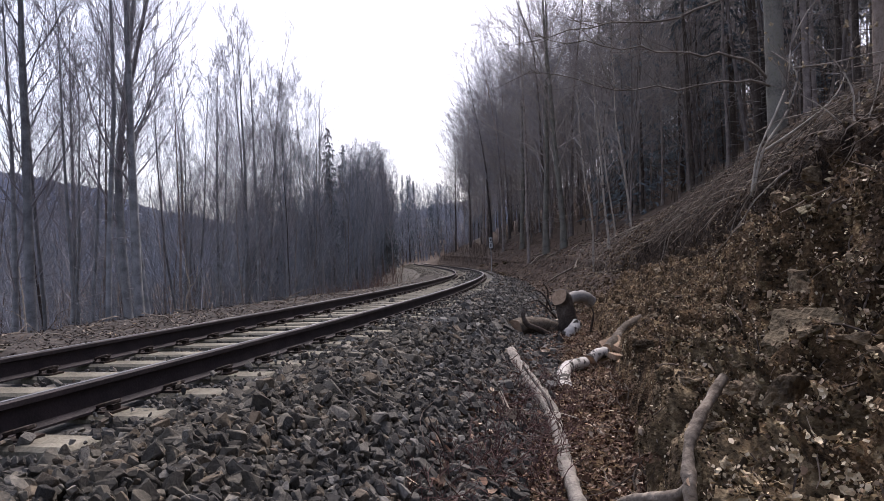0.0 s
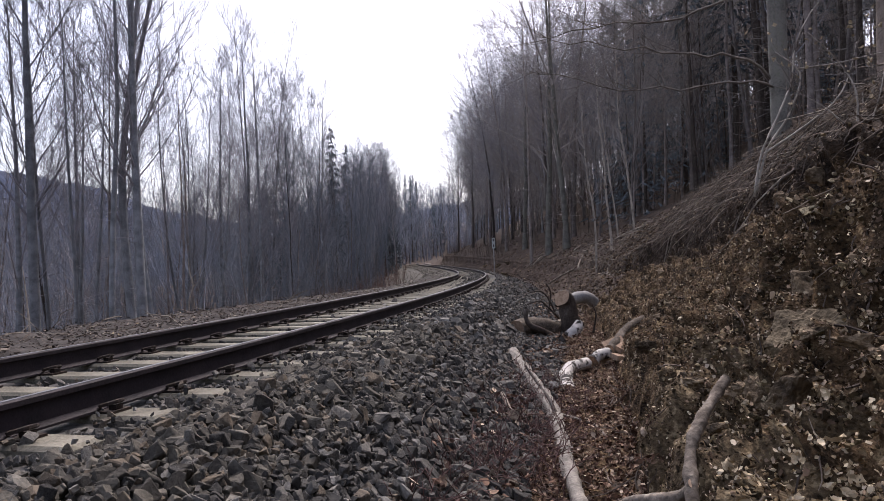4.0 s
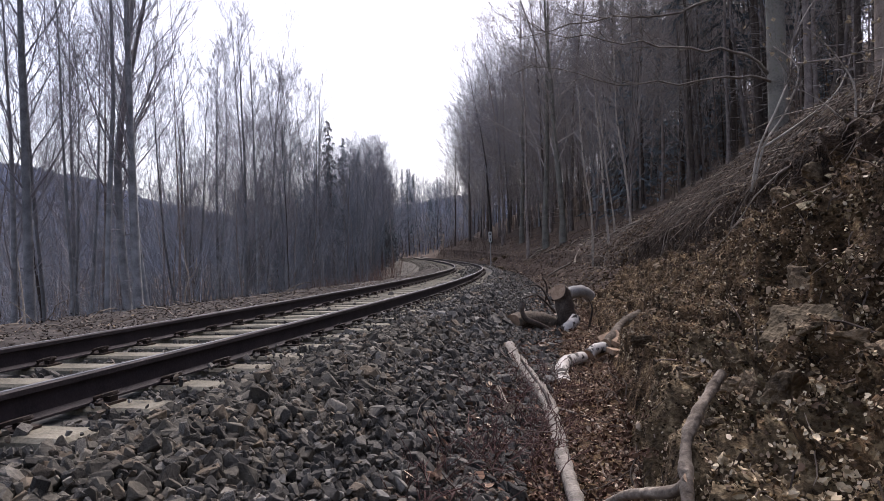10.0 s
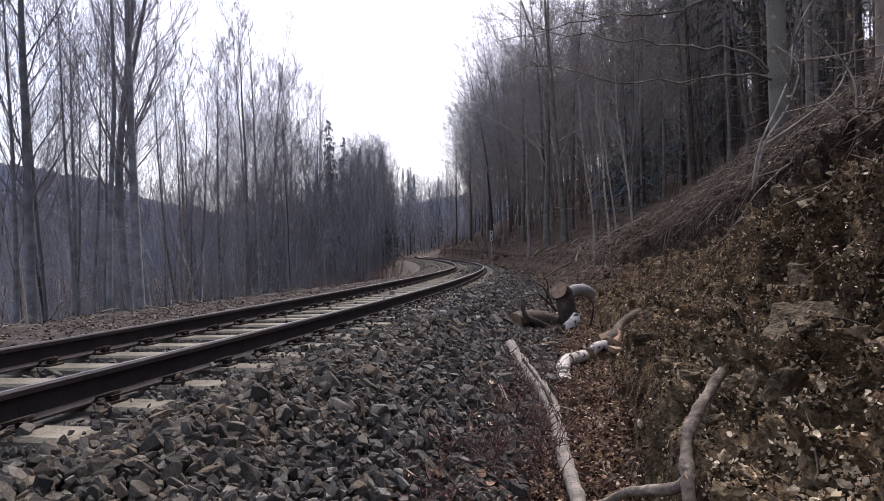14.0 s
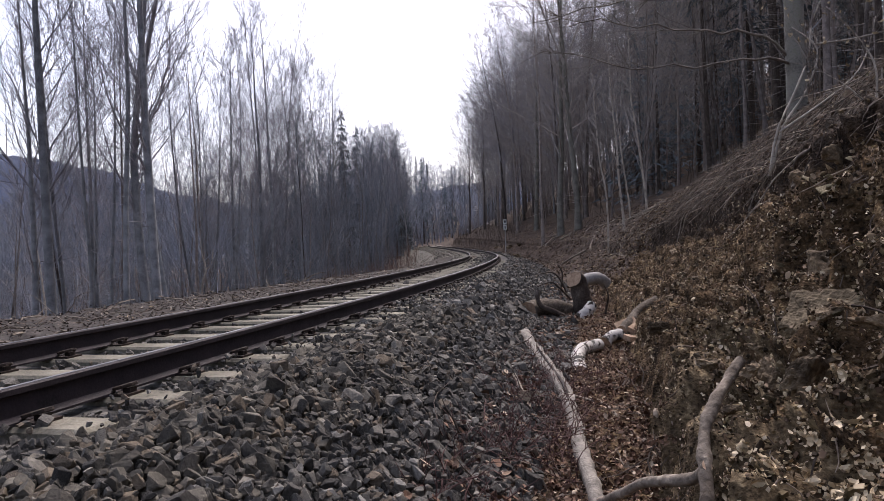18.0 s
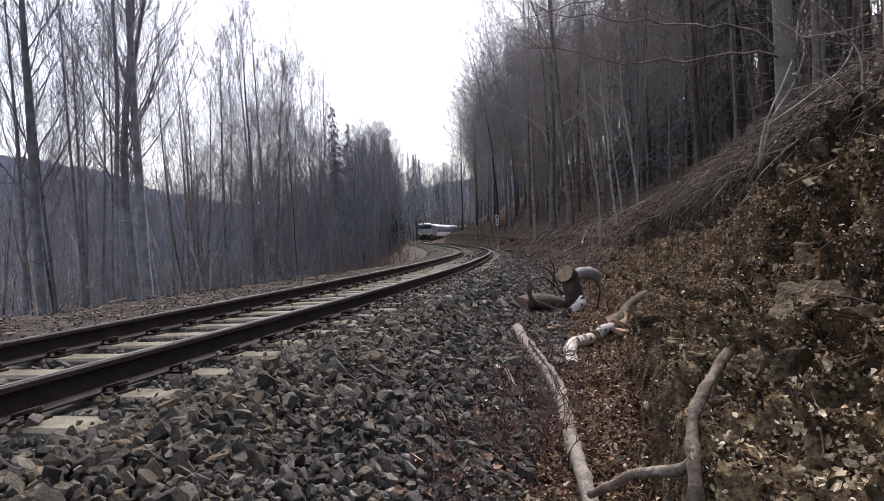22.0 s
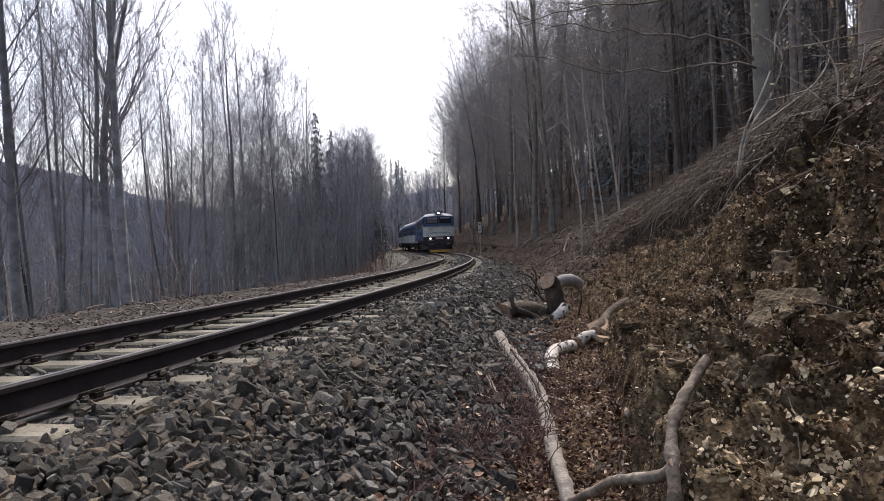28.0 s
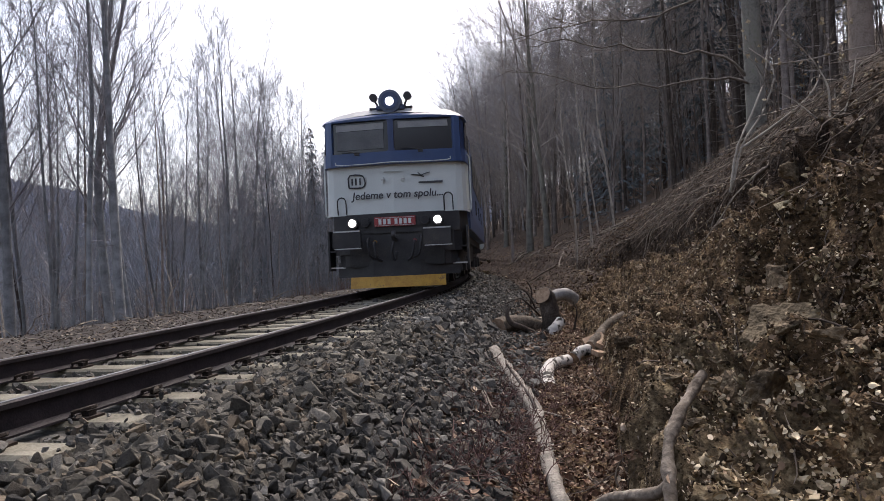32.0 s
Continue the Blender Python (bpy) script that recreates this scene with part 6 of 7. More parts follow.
slim_birch([(5.94, 26.0, 8.4), (6.0, 26.0, 6.65), (6.06, 26.0, 5.59), (6.15, 26.0, 4.31), (6.2, 26.0, 2.82), (6.31, 26.0, 1.5)], 0.055)
slim_birch([(6.72, 26.0, 8.8), (6.77, 26.0, 7.24), (6.76, 26.0, 5.97), (6.88, 26.0, 5.01), (7.02, 26.0, 3.84), (7.17, 26.0, 2.24)], 0.052)
slim_birch([(5.4, 26.2, 7.0), (5.44, 26.2, 5.4), (5.53, 26.1, 3.7), (5.71, 26.0, 2.2)], 0.042)
slim_birch([(6.35, 27.2, 7.0), (6.5, 27.1, 5.2), (6.62, 27.0, 3.6), (6.8, 27.0, 2.0)], 0.042)

# ---- brambles where the ballast meets the ditch ----


def bramble(s, d, n, seed):
    """A clump of thin arching dark red shoots with a few dry leaves."""
    rng = random.Random(seed)
    p0 = spot(s, d, float(rise(s, d)))
    root = new("bramble")
    root.matrix_world = pose(*p0)
    for k in range(n):
        V, F = [], []
        w = rng.uniform(0, 6.28)
        q = wander(rng, (rng.gauss(0, 0.08), rng.gauss(0, 0.08), -0.03), (math.cos(w) * 0.6, math.sin(w) * 0.6, rng.uniform(0.5, 1.1)), rng.uniform(0.16, 0.5), 6, 0.2, -0.09)
        r = rng.uniform(0.0028, 0.005)
        tube(V, F, q, [r * (1 - 0.1 * i) for i in range(7)], 4, False)
        for j in range(3):
            p, e = along(q, rng.uniform(0.3, 0.95))
            spike(V, F, p, p + aside(rng, e, 0.7) * rng.uniform(0.05, 0.16), r * 0.7)
        mesh_part("shoot", V, F, M_BRAMBLE, root)
    return tagged(root, "bare dark red bramble shoots growing among leaves", "bramble", group="brambles beside the ballast")


for k in range(46):
    bramble(1.9 + 5.0 * rl.random() ** 1.3, rl.uniform(2.55, 3.25), rl.randint(8, 12), 500 + k)

# ---- sign beside the line ----
sign = tagged(new("track_sign"), "narrow white trackside sign plates on a grey post", "sign")
sign_at = spot(57.5, 2.95)
sign.matrix_world = pose(sign_at.x, sign_at.y, sign_at.z + float(rise(57.5, 2.95)) + 0.25, 0, 0, 4)
for name, mat, dims in (("post", M_STEEL, (-0.03, 0.03, -0.02, 0.04, -0.4, 2.95)), ("plate", M_WHITE, (-0.14, 0.14, -0.05, -0.03, 2.5, 2.92)), ("plate", M_WHITE, (-0.14, 0.14, -0.05, -0.03, 2.02, 2.46)),
                        ("figure", M_PRINT, (-0.07, 0.07, -0.058, -0.05, 2.62, 2.82)), ("figure", M_PRINT, (-0.05, 0.05, -0.058, -0.05, 2.12, 2.36))):
    bm = bmesh.new()
    x0, x1, y0, y1, z0, z1 = dims
    bmesh.ops.create_cube(bm, size=1.0, matrix=Matrix.Translation(((x0 + x1) / 2, (y0 + y1) / 2, (z0 + z1) / 2)) @ Matrix.Diagonal((x1 - x0, y1 - y0, z1 - z0, 1)))
    part(name, bm, mat, sign)

# ---- the train: y forward, x to its right, z over the rail, the lamps' plane at y = 0 ----


def box(bm, x0, x1, y0, y1, z0, z1):
    m = Matrix.Translation(((x0 + x1) / 2, (y0 + y1) / 2, (z0 + z1) / 2)) @ Matrix.Diagonal((x1 - x0, y1 - y0, z1 - z0, 1))
    return bmesh.ops.create_cube(bm, size=1.0, matrix=m)["verts"]


def block(name, dims, mat, parent, label="", bevel=0.0):
    bm = bmesh.new()
    box(bm, *dims)
    if bevel:
        bmesh.ops.bevel(bm, geom=bm.edges[:], offset=bevel, segments=2, affect="EDGES")
    return part(name, bm, mat, parent, label)


def disc(name, x, y, z, r, depth, mat, parent, label="", axis="y", sides=24, r2=None):
    bm = bmesh.new()
    turn = Matrix.Rotation(math.pi / 2, 4, "X" if axis == "y" else "Y") if axis != "z" else Matrix()
    bmesh.ops.create_cone(bm, cap_ends=True, segments=sides, radius1=r, radius2=r if r2 is None else r2, depth=depth, matrix=Matrix.Translation((x, y, z)) @ turn)
    return part(name, bm, mat, parent, label)


def pipe(name, pts, r, mat, parent, label="", n=16, sides=6):
    V, F = [], []
    tube(V, F, smooth_line(pts, n), [r] * (n + 1), sides)
    return mesh_part(name, V, F, mat, parent, label, smooth=True)


def wall_strip(plan_pts, z0, z1, lean, thick):
    """A sheet along plan points (x, y) from z0 to z1, its top leaning back by lean, with thickness to the inside."""
    bm = bmesh.new()
    rows = []
    for x, y in plan_pts:
        inward = Vector((-x * 0.25, -1, 0)).normalized() * thick
        rows.append([bm.verts.new((x, y, z0)), bm.verts.new((x * 0.995, y - lean, z1)), bm.verts.new((x * 0.995 + inward.x, y - lean + inward.y, z1)), bm.verts.new((x + inward.x, y + inward.y, z0))])
    for a, b in zip(rows, rows[1:]):
        for k in range(4):
            bm.faces.new((a[k], b[k], b[(k + 1) % 4], a[(k + 1) % 4]))
    bm.faces.new(rows[0])
    bm.faces.new(list(reversed(rows[-1])))
    return bm


def hull(y0, y1, profile, closed=False):
    """A long shell: the profile of (x, z) drawn out from y0 to y1 with end walls."""
    bm = bmesh.new()
    a = [bm.verts.new((x, y0, z)) for x, z in profile]
    b = [bm.verts.new((x, y1, z)) for x, z in profile]
    n = len(profile)
    for k in range(n):
        bm.faces.new((a[k], a[(k + 1) % n], b[(k + 1) % n], b[k]))
    bm.faces.new(list(reversed(a)))
    bm.faces.new(b)
    return bm


def mirrored(half):
    return list(half) + [(-x, z) for x, z in reversed(half)]


def lettering(text, x, y, z, width, parent, name, slant=0.15, label="", heavy=0.012):
    """Flat letters on the front, read from ahead; width metres wide, centred at x, z."""
    cu = bpy.data.curves.new(name, "FONT")
    cu.body, cu.size, cu.shear, cu.offset, cu.extrude = text, 0.2, slant, heavy, 0.002
    tmp = bpy.data.objects.new(name, cu)
    scene.collection.objects.link(tmp)
    bpy.context.view_layer.update()
    me = bpy.data.meshes.new_from_object(tmp.evaluated_get(bpy.context.evaluated_depsgraph_get()))
    bpy.data.objects.remove(tmp)
    co = np.array([v.co[:] for v in me.vertices])
    k = width / (co[:, 0].max() - co[:, 0].min())
    mid = (co[:, 0].max() + co[:, 0].min()) / 2
    for v in me.vertices:
        v.co = Vector((x - (v.co.x - mid) * k, y + v.co.z, z + v.co.y * k))
    me.materials.clear()
    me.materials.append(M_PRINT)
    ob = new(name, me)
    ob.parent = parent
    return tagged(ob, label)


def wheelset(parent, y, r, name="wheelset"):
    """An axle with two flanged wheels, turning about its own x axis."""
    V, F = [], []
    for side in (-1, 1):
        x = 0.753 * side
        tube(V, F, [(x - 0.065 * side, 0, 0), (x - 0.04 * side, 0, 0), (x - 0.04 * side, 0, 0), (x + 0.065 * side, 0, 0)], [r + 0.028, r + 0.028, r, r - 0.005], 28)
        for k in range(6):
            w = k * math.pi / 3
            a, b = Vector((x + 0.06 * side, math.cos(w) * 0.12, math.sin(w) * 0.12)), Vector((x + 0.06 * side, math.cos(w) * r * 0.82, math.sin(w) * r * 0.82))
            tube(V, F, [a, b], [0.035, 0.025], 5)
    tube(V, F, [(-0.9, 0, 0), (0.9, 0, 0)], [0.08, 0.08], 10)
    ob = mesh_part(name, V, F, M_BLACK, parent, "dark steel wheels with worn treads")
    ob.location = (0, y, r)
    return ob


def bogie(parent, y, span, r):
    """Side frames, springs and axle boxes of one bogie; returns its part."""
    bm = bmesh.new()
    for side in (-1, 1):
        x = 1.05 * side
        box(bm, min(x, x + 0.14 * side), max(x, x + 0.14 * side), y - span / 2 - 0.7, y + span / 2 + 0.7, r + 0.06, r + 0.3)
        for a in (-span / 2, span / 2):
            box(bm, min(x, x + 0.24 * side), max(x, x + 0.24 * side), y + a - 0.18, y + a + 0.18, r - 0.18, r + 0.18)
            for e in (-0.32, 0.32):
                bmesh.ops.create_cone(bm, cap_ends=True, segments=10, radius1=0.09, radius2=0.09, depth=0.3, matrix=Matrix.Translation((x + 0.08 * side, y + a + e, r - 0.02)))
        box(bm, min(x, x + 0.1 * side), max(x, x + 0.1 * side), y - 0.5, y + 0.5, r - 0.2, r + 0.1)
    box(bm, -1.05, 1.05, y - 0.25, y + 0.25, r + 0.02, r + 0.25)
    return part("bogie", bm, M_BLACK, parent, "dark grimy bogie frame with springs")


FRONT_PLAN = ((-1.53, -0.85), (-1.49, -0.36), (-1.42, -0.2), (-1.3, -0.13), (-0.85, -0.06), (0.0, 0.0), (0.85, -0.06), (1.3, -0.13), (1.42, -0.2), (1.49, -0.36), (1.53, -0.85))


def front_y(x):
    return float(np.interp(x, [p[0] for p in FRONT_PLAN], [p[1] for p in FRONT_PLAN]))


def arc_plan(x0, x1, out, n=6):
    return [(x0 + (x1 - x0) * i / n, front_y(x0 + (x1 - x0) * i / n) + out) for i in range(n + 1)]


def cab_front(root, sign):
    """Everything on one cab face; sign -1 builds the plain rear cab's panel only."""
    full = [(x, y + 0.0) for x, y in FRONT_PLAN]
    panel = part("front_panel", wall_strip(full, 1.6, 2.64, 0.03, 0.05), M_WHITE, root, "pale grey front panel")
    lettering("Jedeme v tom spolu...", -0.06, 0.006, 1.92, 1.92, panel, "lettering", heavy=0.003)
    # railway mark: a rounded outline with two inner strokes
    cx, cz = 0.78, 2.3
    pipe("emblem_outline", [(cx + 0.17, front_y(cx + 0.17) + 0.008, cz - 0.12), (cx + 0.16, front_y(cx) + 0.008, cz + 0.12), (cx - 0.1, front_y(cx) + 0.01, cz + 0.13), (cx - 0.17, front_y(cx - 0.17) + 0.008, cz + 0.02),
                            (cx - 0.14, front_y(cx - 0.1) + 0.008, cz - 0.12), (cx + 0.1, front_y(cx) + 0.008, cz - 0.13), (cx + 0.17, front_y(cx + 0.17) + 0.008, cz - 0.12)], 0.016, M_PRINT, panel, "dark outlined emblem")
    for a in (-0.07, 0.02, 0.1):
        block("emblem_stroke", (cx + a - 0.014, cx + a + 0.014, front_y(cx + a) - 0.01, front_y(cx + a) + 0.012, cz - 0.07, cz + 0.07), M_PRINT, panel)
    for ang, ln in ((0.3, 0.2), (1.2, 0.16), (2.5, 0.24), (4.0, 0.1)):
        cx, cz = -0.57, 2.36
        pipe("emblem_blade", [(cx, front_y(cx) + 0.006, cz), (cx + math.cos(ang) * ln * 0.5, front_y(cx) + 0.008, cz + math.sin(ang) * ln * 0.25), (cx + math.cos(ang) * ln, front_y(cx) + 0.004, cz + math.sin(ang) * ln * 0.4)], 0.011, M_PRINT, panel, n=6)
    block("caption_bar", (-1.02, -0.52, front_y(-0.8) - 0.02, front_y(-0.62) + 0.004, 2.2, 2.235), M_PRINT, panel)
    for x in (0.22, -0.2):
        block("latch", (x - 0.02, x + 0.02, -0.02, 0.03, 2.25, 2.36), M_WHITE, panel, "", 0.006)
        block("latch_pin", (x - 0.035, x + 0.035, -0.01, 0.035, 2.29, 2.31), M_STEEL, panel)
    block("upper_handle", (-0.2, 0.2, 0.0, 0.03, 2.47, 2.49), M_WHITE, panel)
    for x in (1.12, -1.12):
        pipe("grab_handle", [(x - 0.09, front_y(x) + 0.01, 1.62), (x - 0.09, front_y(x) + 0.05, 1.8), (x - 0.08, front_y(x) + 0.06, 1.93), (x, front_y(x) + 0.06, 1.98), (x + 0.08, front_y(x) + 0.06, 1.93), (x + 0.09, front_y(x) + 0.05, 1.8), (x + 0.09, front_y(x) + 0.01, 1.62)],
             0.014, M_BLACK, panel, "black bent grab handle")
    pipe("drip_rail", [(1.2, front_y(1.2) + 0.1, 2.72), (1.15, front_y(1.15) + 0.1, 2.655), (0.6, front_y(0.6) + 0.1, 2.64), (0, 0.1, 2.65), (-0.6, front_y(-0.6) + 0.1, 2.64), (-1.15, front_y(-1.15) + 0.1, 2.655), (-1.2, front_y(-1.2) + 0.1, 2.72)], 0.014, M_WHITE, root, "", 30)
    # blue visor round the two windscreens, its top edge arched under the roof
    visor = part("windscreen_surround", wall_strip([(x * 1.01, y + 0.1) for x, y in FRONT_PLAN], 2.62, 2.88, -0.02, 0.13), M_BLUE, root, "bright blue surround of the windscreens")
    arch = bmesh.new()
    edge = [(-1.53, -0.85), (-1.49, -0.36)] + arc_plan(-1.42, 1.42, 0.0, 12) + [(1.49, -0.36), (1.53, -0.85)]
    rows = []
    for x, y in edge:
        top = 3.66 - 0.05 * (x / 1.42) ** 2
        rows.append([arch.verts.new(v) for v in ((x * 1.01, y + 0.12, 3.54), (x * 1.01, y + 0.125, top - 0.05), (x * 0.985, y + 0.07, top), (x * 0.95, y - 0.08, top), (x * 0.95, y - 0.05, 3.54))])
    for p, q in zip(rows, rows[1:]):
        for k in range(5):
            arch.faces.new((p[k], q[k], q[(k + 1) % 5], p[(k + 1) % 5]))
    arch.faces.new(rows[0])
    arch.faces.new(list(reversed(rows[-1])))
    part("surround_top", arch, M_BLUE, visor)
    for x0, x1 in ((-1.42, -1.27), (-0.06, 0.06), (1.27, 1.42)):
        part("surround_post", wall_strip(arc_plan(x0, x1, 0.11, 3), 2.87, 3.56, -0.01, 0.12), M_BLUE if abs(x0 + x1) > 0.2 else M_NAVY, visor)
    for cx, sx in ((-1.28, 1), (-0.06, -1), (0.06, 1), (1.28, -1)):
        for cz, sz in ((2.88, 1), (3.545, -1)):
            # the rounded corners of the openings
            bm = bmesh.new()
            arc = [(cx, cz)] + [(cx + sx * 0.07 * (1 - math.sin(w)), cz + sz * 0.07 * (1 - math.cos(w))) for w in (0, 0.4, 0.8, 1.2, 1.571)]
            f = [bm.verts.new((x, front_y(x) + 0.1, z)) for x, z in arc]
            g = [bm.verts.new((x, front_y(x) + 0.05, z)) for x, z in arc]
            bm.faces.new(f)
            bm.faces.new(list(reversed(g)))
            for k in range(6):
                bm.faces.new((f[k], f[(k + 1) % 6], g[(k + 1) % 6], g[k]))
            part("surround_corner", bm, M_BLUE if abs(cx) > 0.2 else M_NAVY, visor)
    for x0, x1 in ((-1.27, -0.06), (0.06, 1.27)):
        pane = part("windscreen", wall_strip([(x0, front_y(x0) + 0.045), (x1, front_y(x1) + 0.045)], 2.87, 3.56, 0.0, 0.02), M_GLASS, root, "dark windscreen")
        part("blind", wall_strip([(x, front_y(x0) + 0.068 + (front_y(x1) - front_y(x0)) * (x - x0) / (x1 - x0)) for x in (x0 + 0.09, x1 - 0.09)], 3.36, 3.49, 0.0, 0.008), M_BLIND, pane, "pale sun blind behind the glass")
        if x0 > 0:
            # added sheet: the light seen through this pane, painted as flat grey
            part("pane_light_sheet", wall_strip([(x, front_y(x0) + 0.066 + (front_y(x1) - front_y(x0)) * (x - x0) / (x1 - x0)) for x in (x0 + 0.1, x1 - 0.1)], 2.96, 3.35, 0.0, 0.008), M_PANE_LIGHT, pane, "grey sheet standing in for daylight showing through the pane")
        xm = x0 + (x1 - x0) * 0.55
        block("wiper_base", (xm - 0.05, xm + 0.05, front_y(xm) + 0.1, front_y(xm) + 0.15, 2.83, 2.89), M_BLACK, root)
        pipe("wiper", [(xm, front_y(xm) + 0.15, 2.87), (xm + 0.2, front_y(xm) + 0.14, 2.92), (xm + 0.4, front_y(xm) + 0.13, 2.94)], 0.012, M_BLACK, root)
    for side in (-1, 1):
        part("corner_window", wall_strip([(side * 1.505, -0.36), (side * 1.535, -0.78)] if side > 0 else [(-1.535, -0.78), (-1.505, -0.36)], 2.93, 3.48, 0.0, 0.02), M_GLASS, root)
        part("corner_panel", wall_strip([(side * 1.42, -0.2), (side * 1.49, -0.36), (side * 1.52, -0.9)] if side > 0 else [(-1.52, -0.9), (-1.49, -0.36), (-1.42, -0.2)], 2.87, 3.55, 0.0, 0.04), M_NAVY, root)
        pipe("corner_rail", [(side * 1.53, -0.5, 1.62), (side * 1.57, -0.5, 1.7), (side * 1.575, -0.52, 2.3), (side * 1.575, -0.54, 2.72), (side * 1.53, -0.45, 2.8)], 0.018, M_WHITE, root, "pale vertical handrail")
    # the front of the roof, from behind the surround back to the long roof
    cap = bmesh.new()
    prof = [(-1.42, 3.62), (-1.2, 3.7), (-0.8, 3.76), (-0.3, 3.79), (0.3, 3.79), (0.8, 3.76), (1.2, 3.7), (1.42, 3.62)]
    hi = [cap.verts.new((x, front_y(x) + 0.06, z - 0.11)) for x, z in prof]
    md = [cap.verts.new((x, front_y(x) - 0.12, z + 0.03)) for x, z in prof]
    bk = [cap.verts.new((x, -1.6, z + 0.16 if abs(x) < 1.3 else 3.66)) for x, z in prof]
    for k in range(len(prof) - 1):
        cap.faces.new((hi[k], hi[k + 1], md[k + 1], md[k]))
        cap.faces.new((md[k], md[k + 1], bk[k + 1], bk[k]))
    part("roof_front", cap, M_ROOFGREY, root, "pale grey roof")
    # top lamp and horns
    lamp = disc("top_lamp", 0.0, -0.1, 3.93, 0.24, 0.3, M_ROOFBLUE, root, "round lamp housing on the roof")
    disc("lamp_glass", 0.0, 0.056, 3.93, 0.185, 0.02, M_NAVY, lamp)
    disc("lens", 0.0, 0.066, 3.92, 0.085, 0.02, M_LAMP, lamp, "lit white lens")
    block("lamp_foot", (-0.3, 0.3, -0.35, 0.0, 3.76, 3.86), M_NAVY, root, "", 0.02)
    for x in (0.36, -0.36):
        horn = disc("horn", x, -0.12, 4.05, 0.085, 0.12, M_BLACK, root, "round black horn", "y", 16)
        pipe("horn_stalk", [(x * 0.72, -0.2, 3.82), (x * 0.85, -0.16, 3.92), (x, -0.14, 4.03)], 0.025, M_BLACK, horn)
        block("horn_foot", (x * 0.9 - 0.13, x * 0.9 + 0.13, -0.24, -0.1, 3.8, 3.84), M_BLACK, horn)
    # black lower front
    part("buffer_beam", wall_strip([(-1.47, -0.8), (-1.33, -0.16), (-0.8, -0.03), (0, 0.0), (0.8, -0.03), (1.33, -0.16), (1.47, -0.8)], 1.2, 1.61, 0.0, 0.2), M_BLACK, root, "black buffer beam")
    for x in (0.888, -0.888):
        lampb = disc("headlight", x, 0.0, 1.425, 0.115, 0.14, M_BLACK, root, "lit round headlight", "y", 20)
        disc("lens", x, 0.072, 1.425, 0.08, 0.02, M_LAMP, lampb, "lit white lens")
        tail = disc("tail_lamp", x * 0.7, 0.0, 1.435, 0.095, 0.12, M_BLACK, root, "dark tail lamp", "y", 20)
        disc("lens", x * 0.7, 0.06, 1.435, 0.075, 0.02, M_GLASS, tail)
    plate = block("number_plate", (-0.43, 0.43, 0.02, 0.05, 1.33, 1.53), M_RED, root, "red number plate with pale characters", 0.008)
    for dims in ((-0.41, 0.41, 0.05, 0.055, 1.505, 1.512), (-0.41, 0.41, 0.05, 0.055, 1.347, 1.354)):
        block("plate_line", dims, M_WHITE, plate)
    for k in range(7):
        x = 0.31 - 0.095 * k - (0.05 if k > 2 else 0)
        block("character_bar", (x - 0.03, x + 0.03, 0.05, 0.056, 1.375, 1.485), M_WHITE, plate)
    for side in (-1, 1):
        # the rounded skirt under the corners, drawn in towards the rail
        edge = [(side * 1.46, -0.9), (side * 1.36, -0.3), (side * 1.2, -0.14), (side * 0.98, -0.08)]
        part("corner_skirt", wall_strip(edge if side < 0 else edge[::-1], 0.78, 1.22, 0.0, 0.06), M_BLACK, root)
        low = [(x * 0.93, y - 0.03) for x, y in edge]
        part("corner_skirt", wall_strip(low if side < 0 else low[::-1], 0.52, 0.79, 0.0, 0.06), M_BLACK, root)
    block("apron", (-1.0, 1.0, -0.5, -0.05, 0.5, 1.25), M_BLACK, root, "", 0.03)
    for x in (0.91, -0.91):
        shank = disc("buffer", x, 0.2, 1.06, 0.13, 0.6, M_BLACK, root, "black buffer with a rounded oblong head")
        head = block("buffer_head", (x - 0.31, x + 0.31, 0.5, 0.56, 0.885, 1.245), M_BLACK, shank, "", 0.03)
        block("worn_edge", (x - 0.27, x + 0.27, 0.545, 0.565, 1.222, 1.25), M_STEEL, shank, "scuffed bright edge")
        block("worn_edge", (x - 0.29, x + 0.26, 0.545, 0.565, 0.88, 0.9), M_STEEL, shank, "scuffed bright edge")
        disc("hose", x * 0.45, 0.12, 1.02, 0.03, 0.1, M_RED if x < 0 else M_YELLOW, root, "brake hose tap")
        pipe("brake_hose", [(x * 0.45, 0.1, 1.02), (x * 0.45, 0.3, 0.95), (x * 0.4, 0.32, 0.7), (x * 0.3, 0.2, 0.62)], 0.03, M_BLACK, root, "black rubber brake hose")
        pipe("brake_hose", [(x * 0.6, 0.1, 1.1), (x * 0.6, 0.28, 1.0), (x * 0.56, 0.3, 0.75), (x * 0.42, 0.2, 0.66)], 0.026, M_BLACK, root, "black rubber brake hose")
        block("foot_step", (min(x * 1.25, x * 1.62), max(x * 1.25, x * 1.62), -0.7, -0.25, 0.5, 0.53), M_STEEL, root, "worn metal step")
        block("foot_step", (min(x * 1.25, x * 1.62), max(x * 1.25, x * 1.62), -0.7, -0.25, 0.85, 0.88), M_BLACK, root)
        block("step_hanger", (min(x * 1.6, x * 1.64), max(x * 1.6, x * 1.64), -0.72, -0.22, 0.45, 1.3), M_BLACK, root)
    pipe("coupling_hook", [(0, 0.0, 1.05), (0, 0.25, 1.05), (0, 0.36, 1.12), (0, 0.3, 1.2)], 0.05, M_BLACK, root, "heavy coupling hook")
    pipe("coupling_chain", [(0, 0.28, 1.02), (0.05, 0.32, 0.8), (0.0, 0.28, 0.62), (-0.05, 0.3, 0.8)], 0.03, M_BLACK, root)
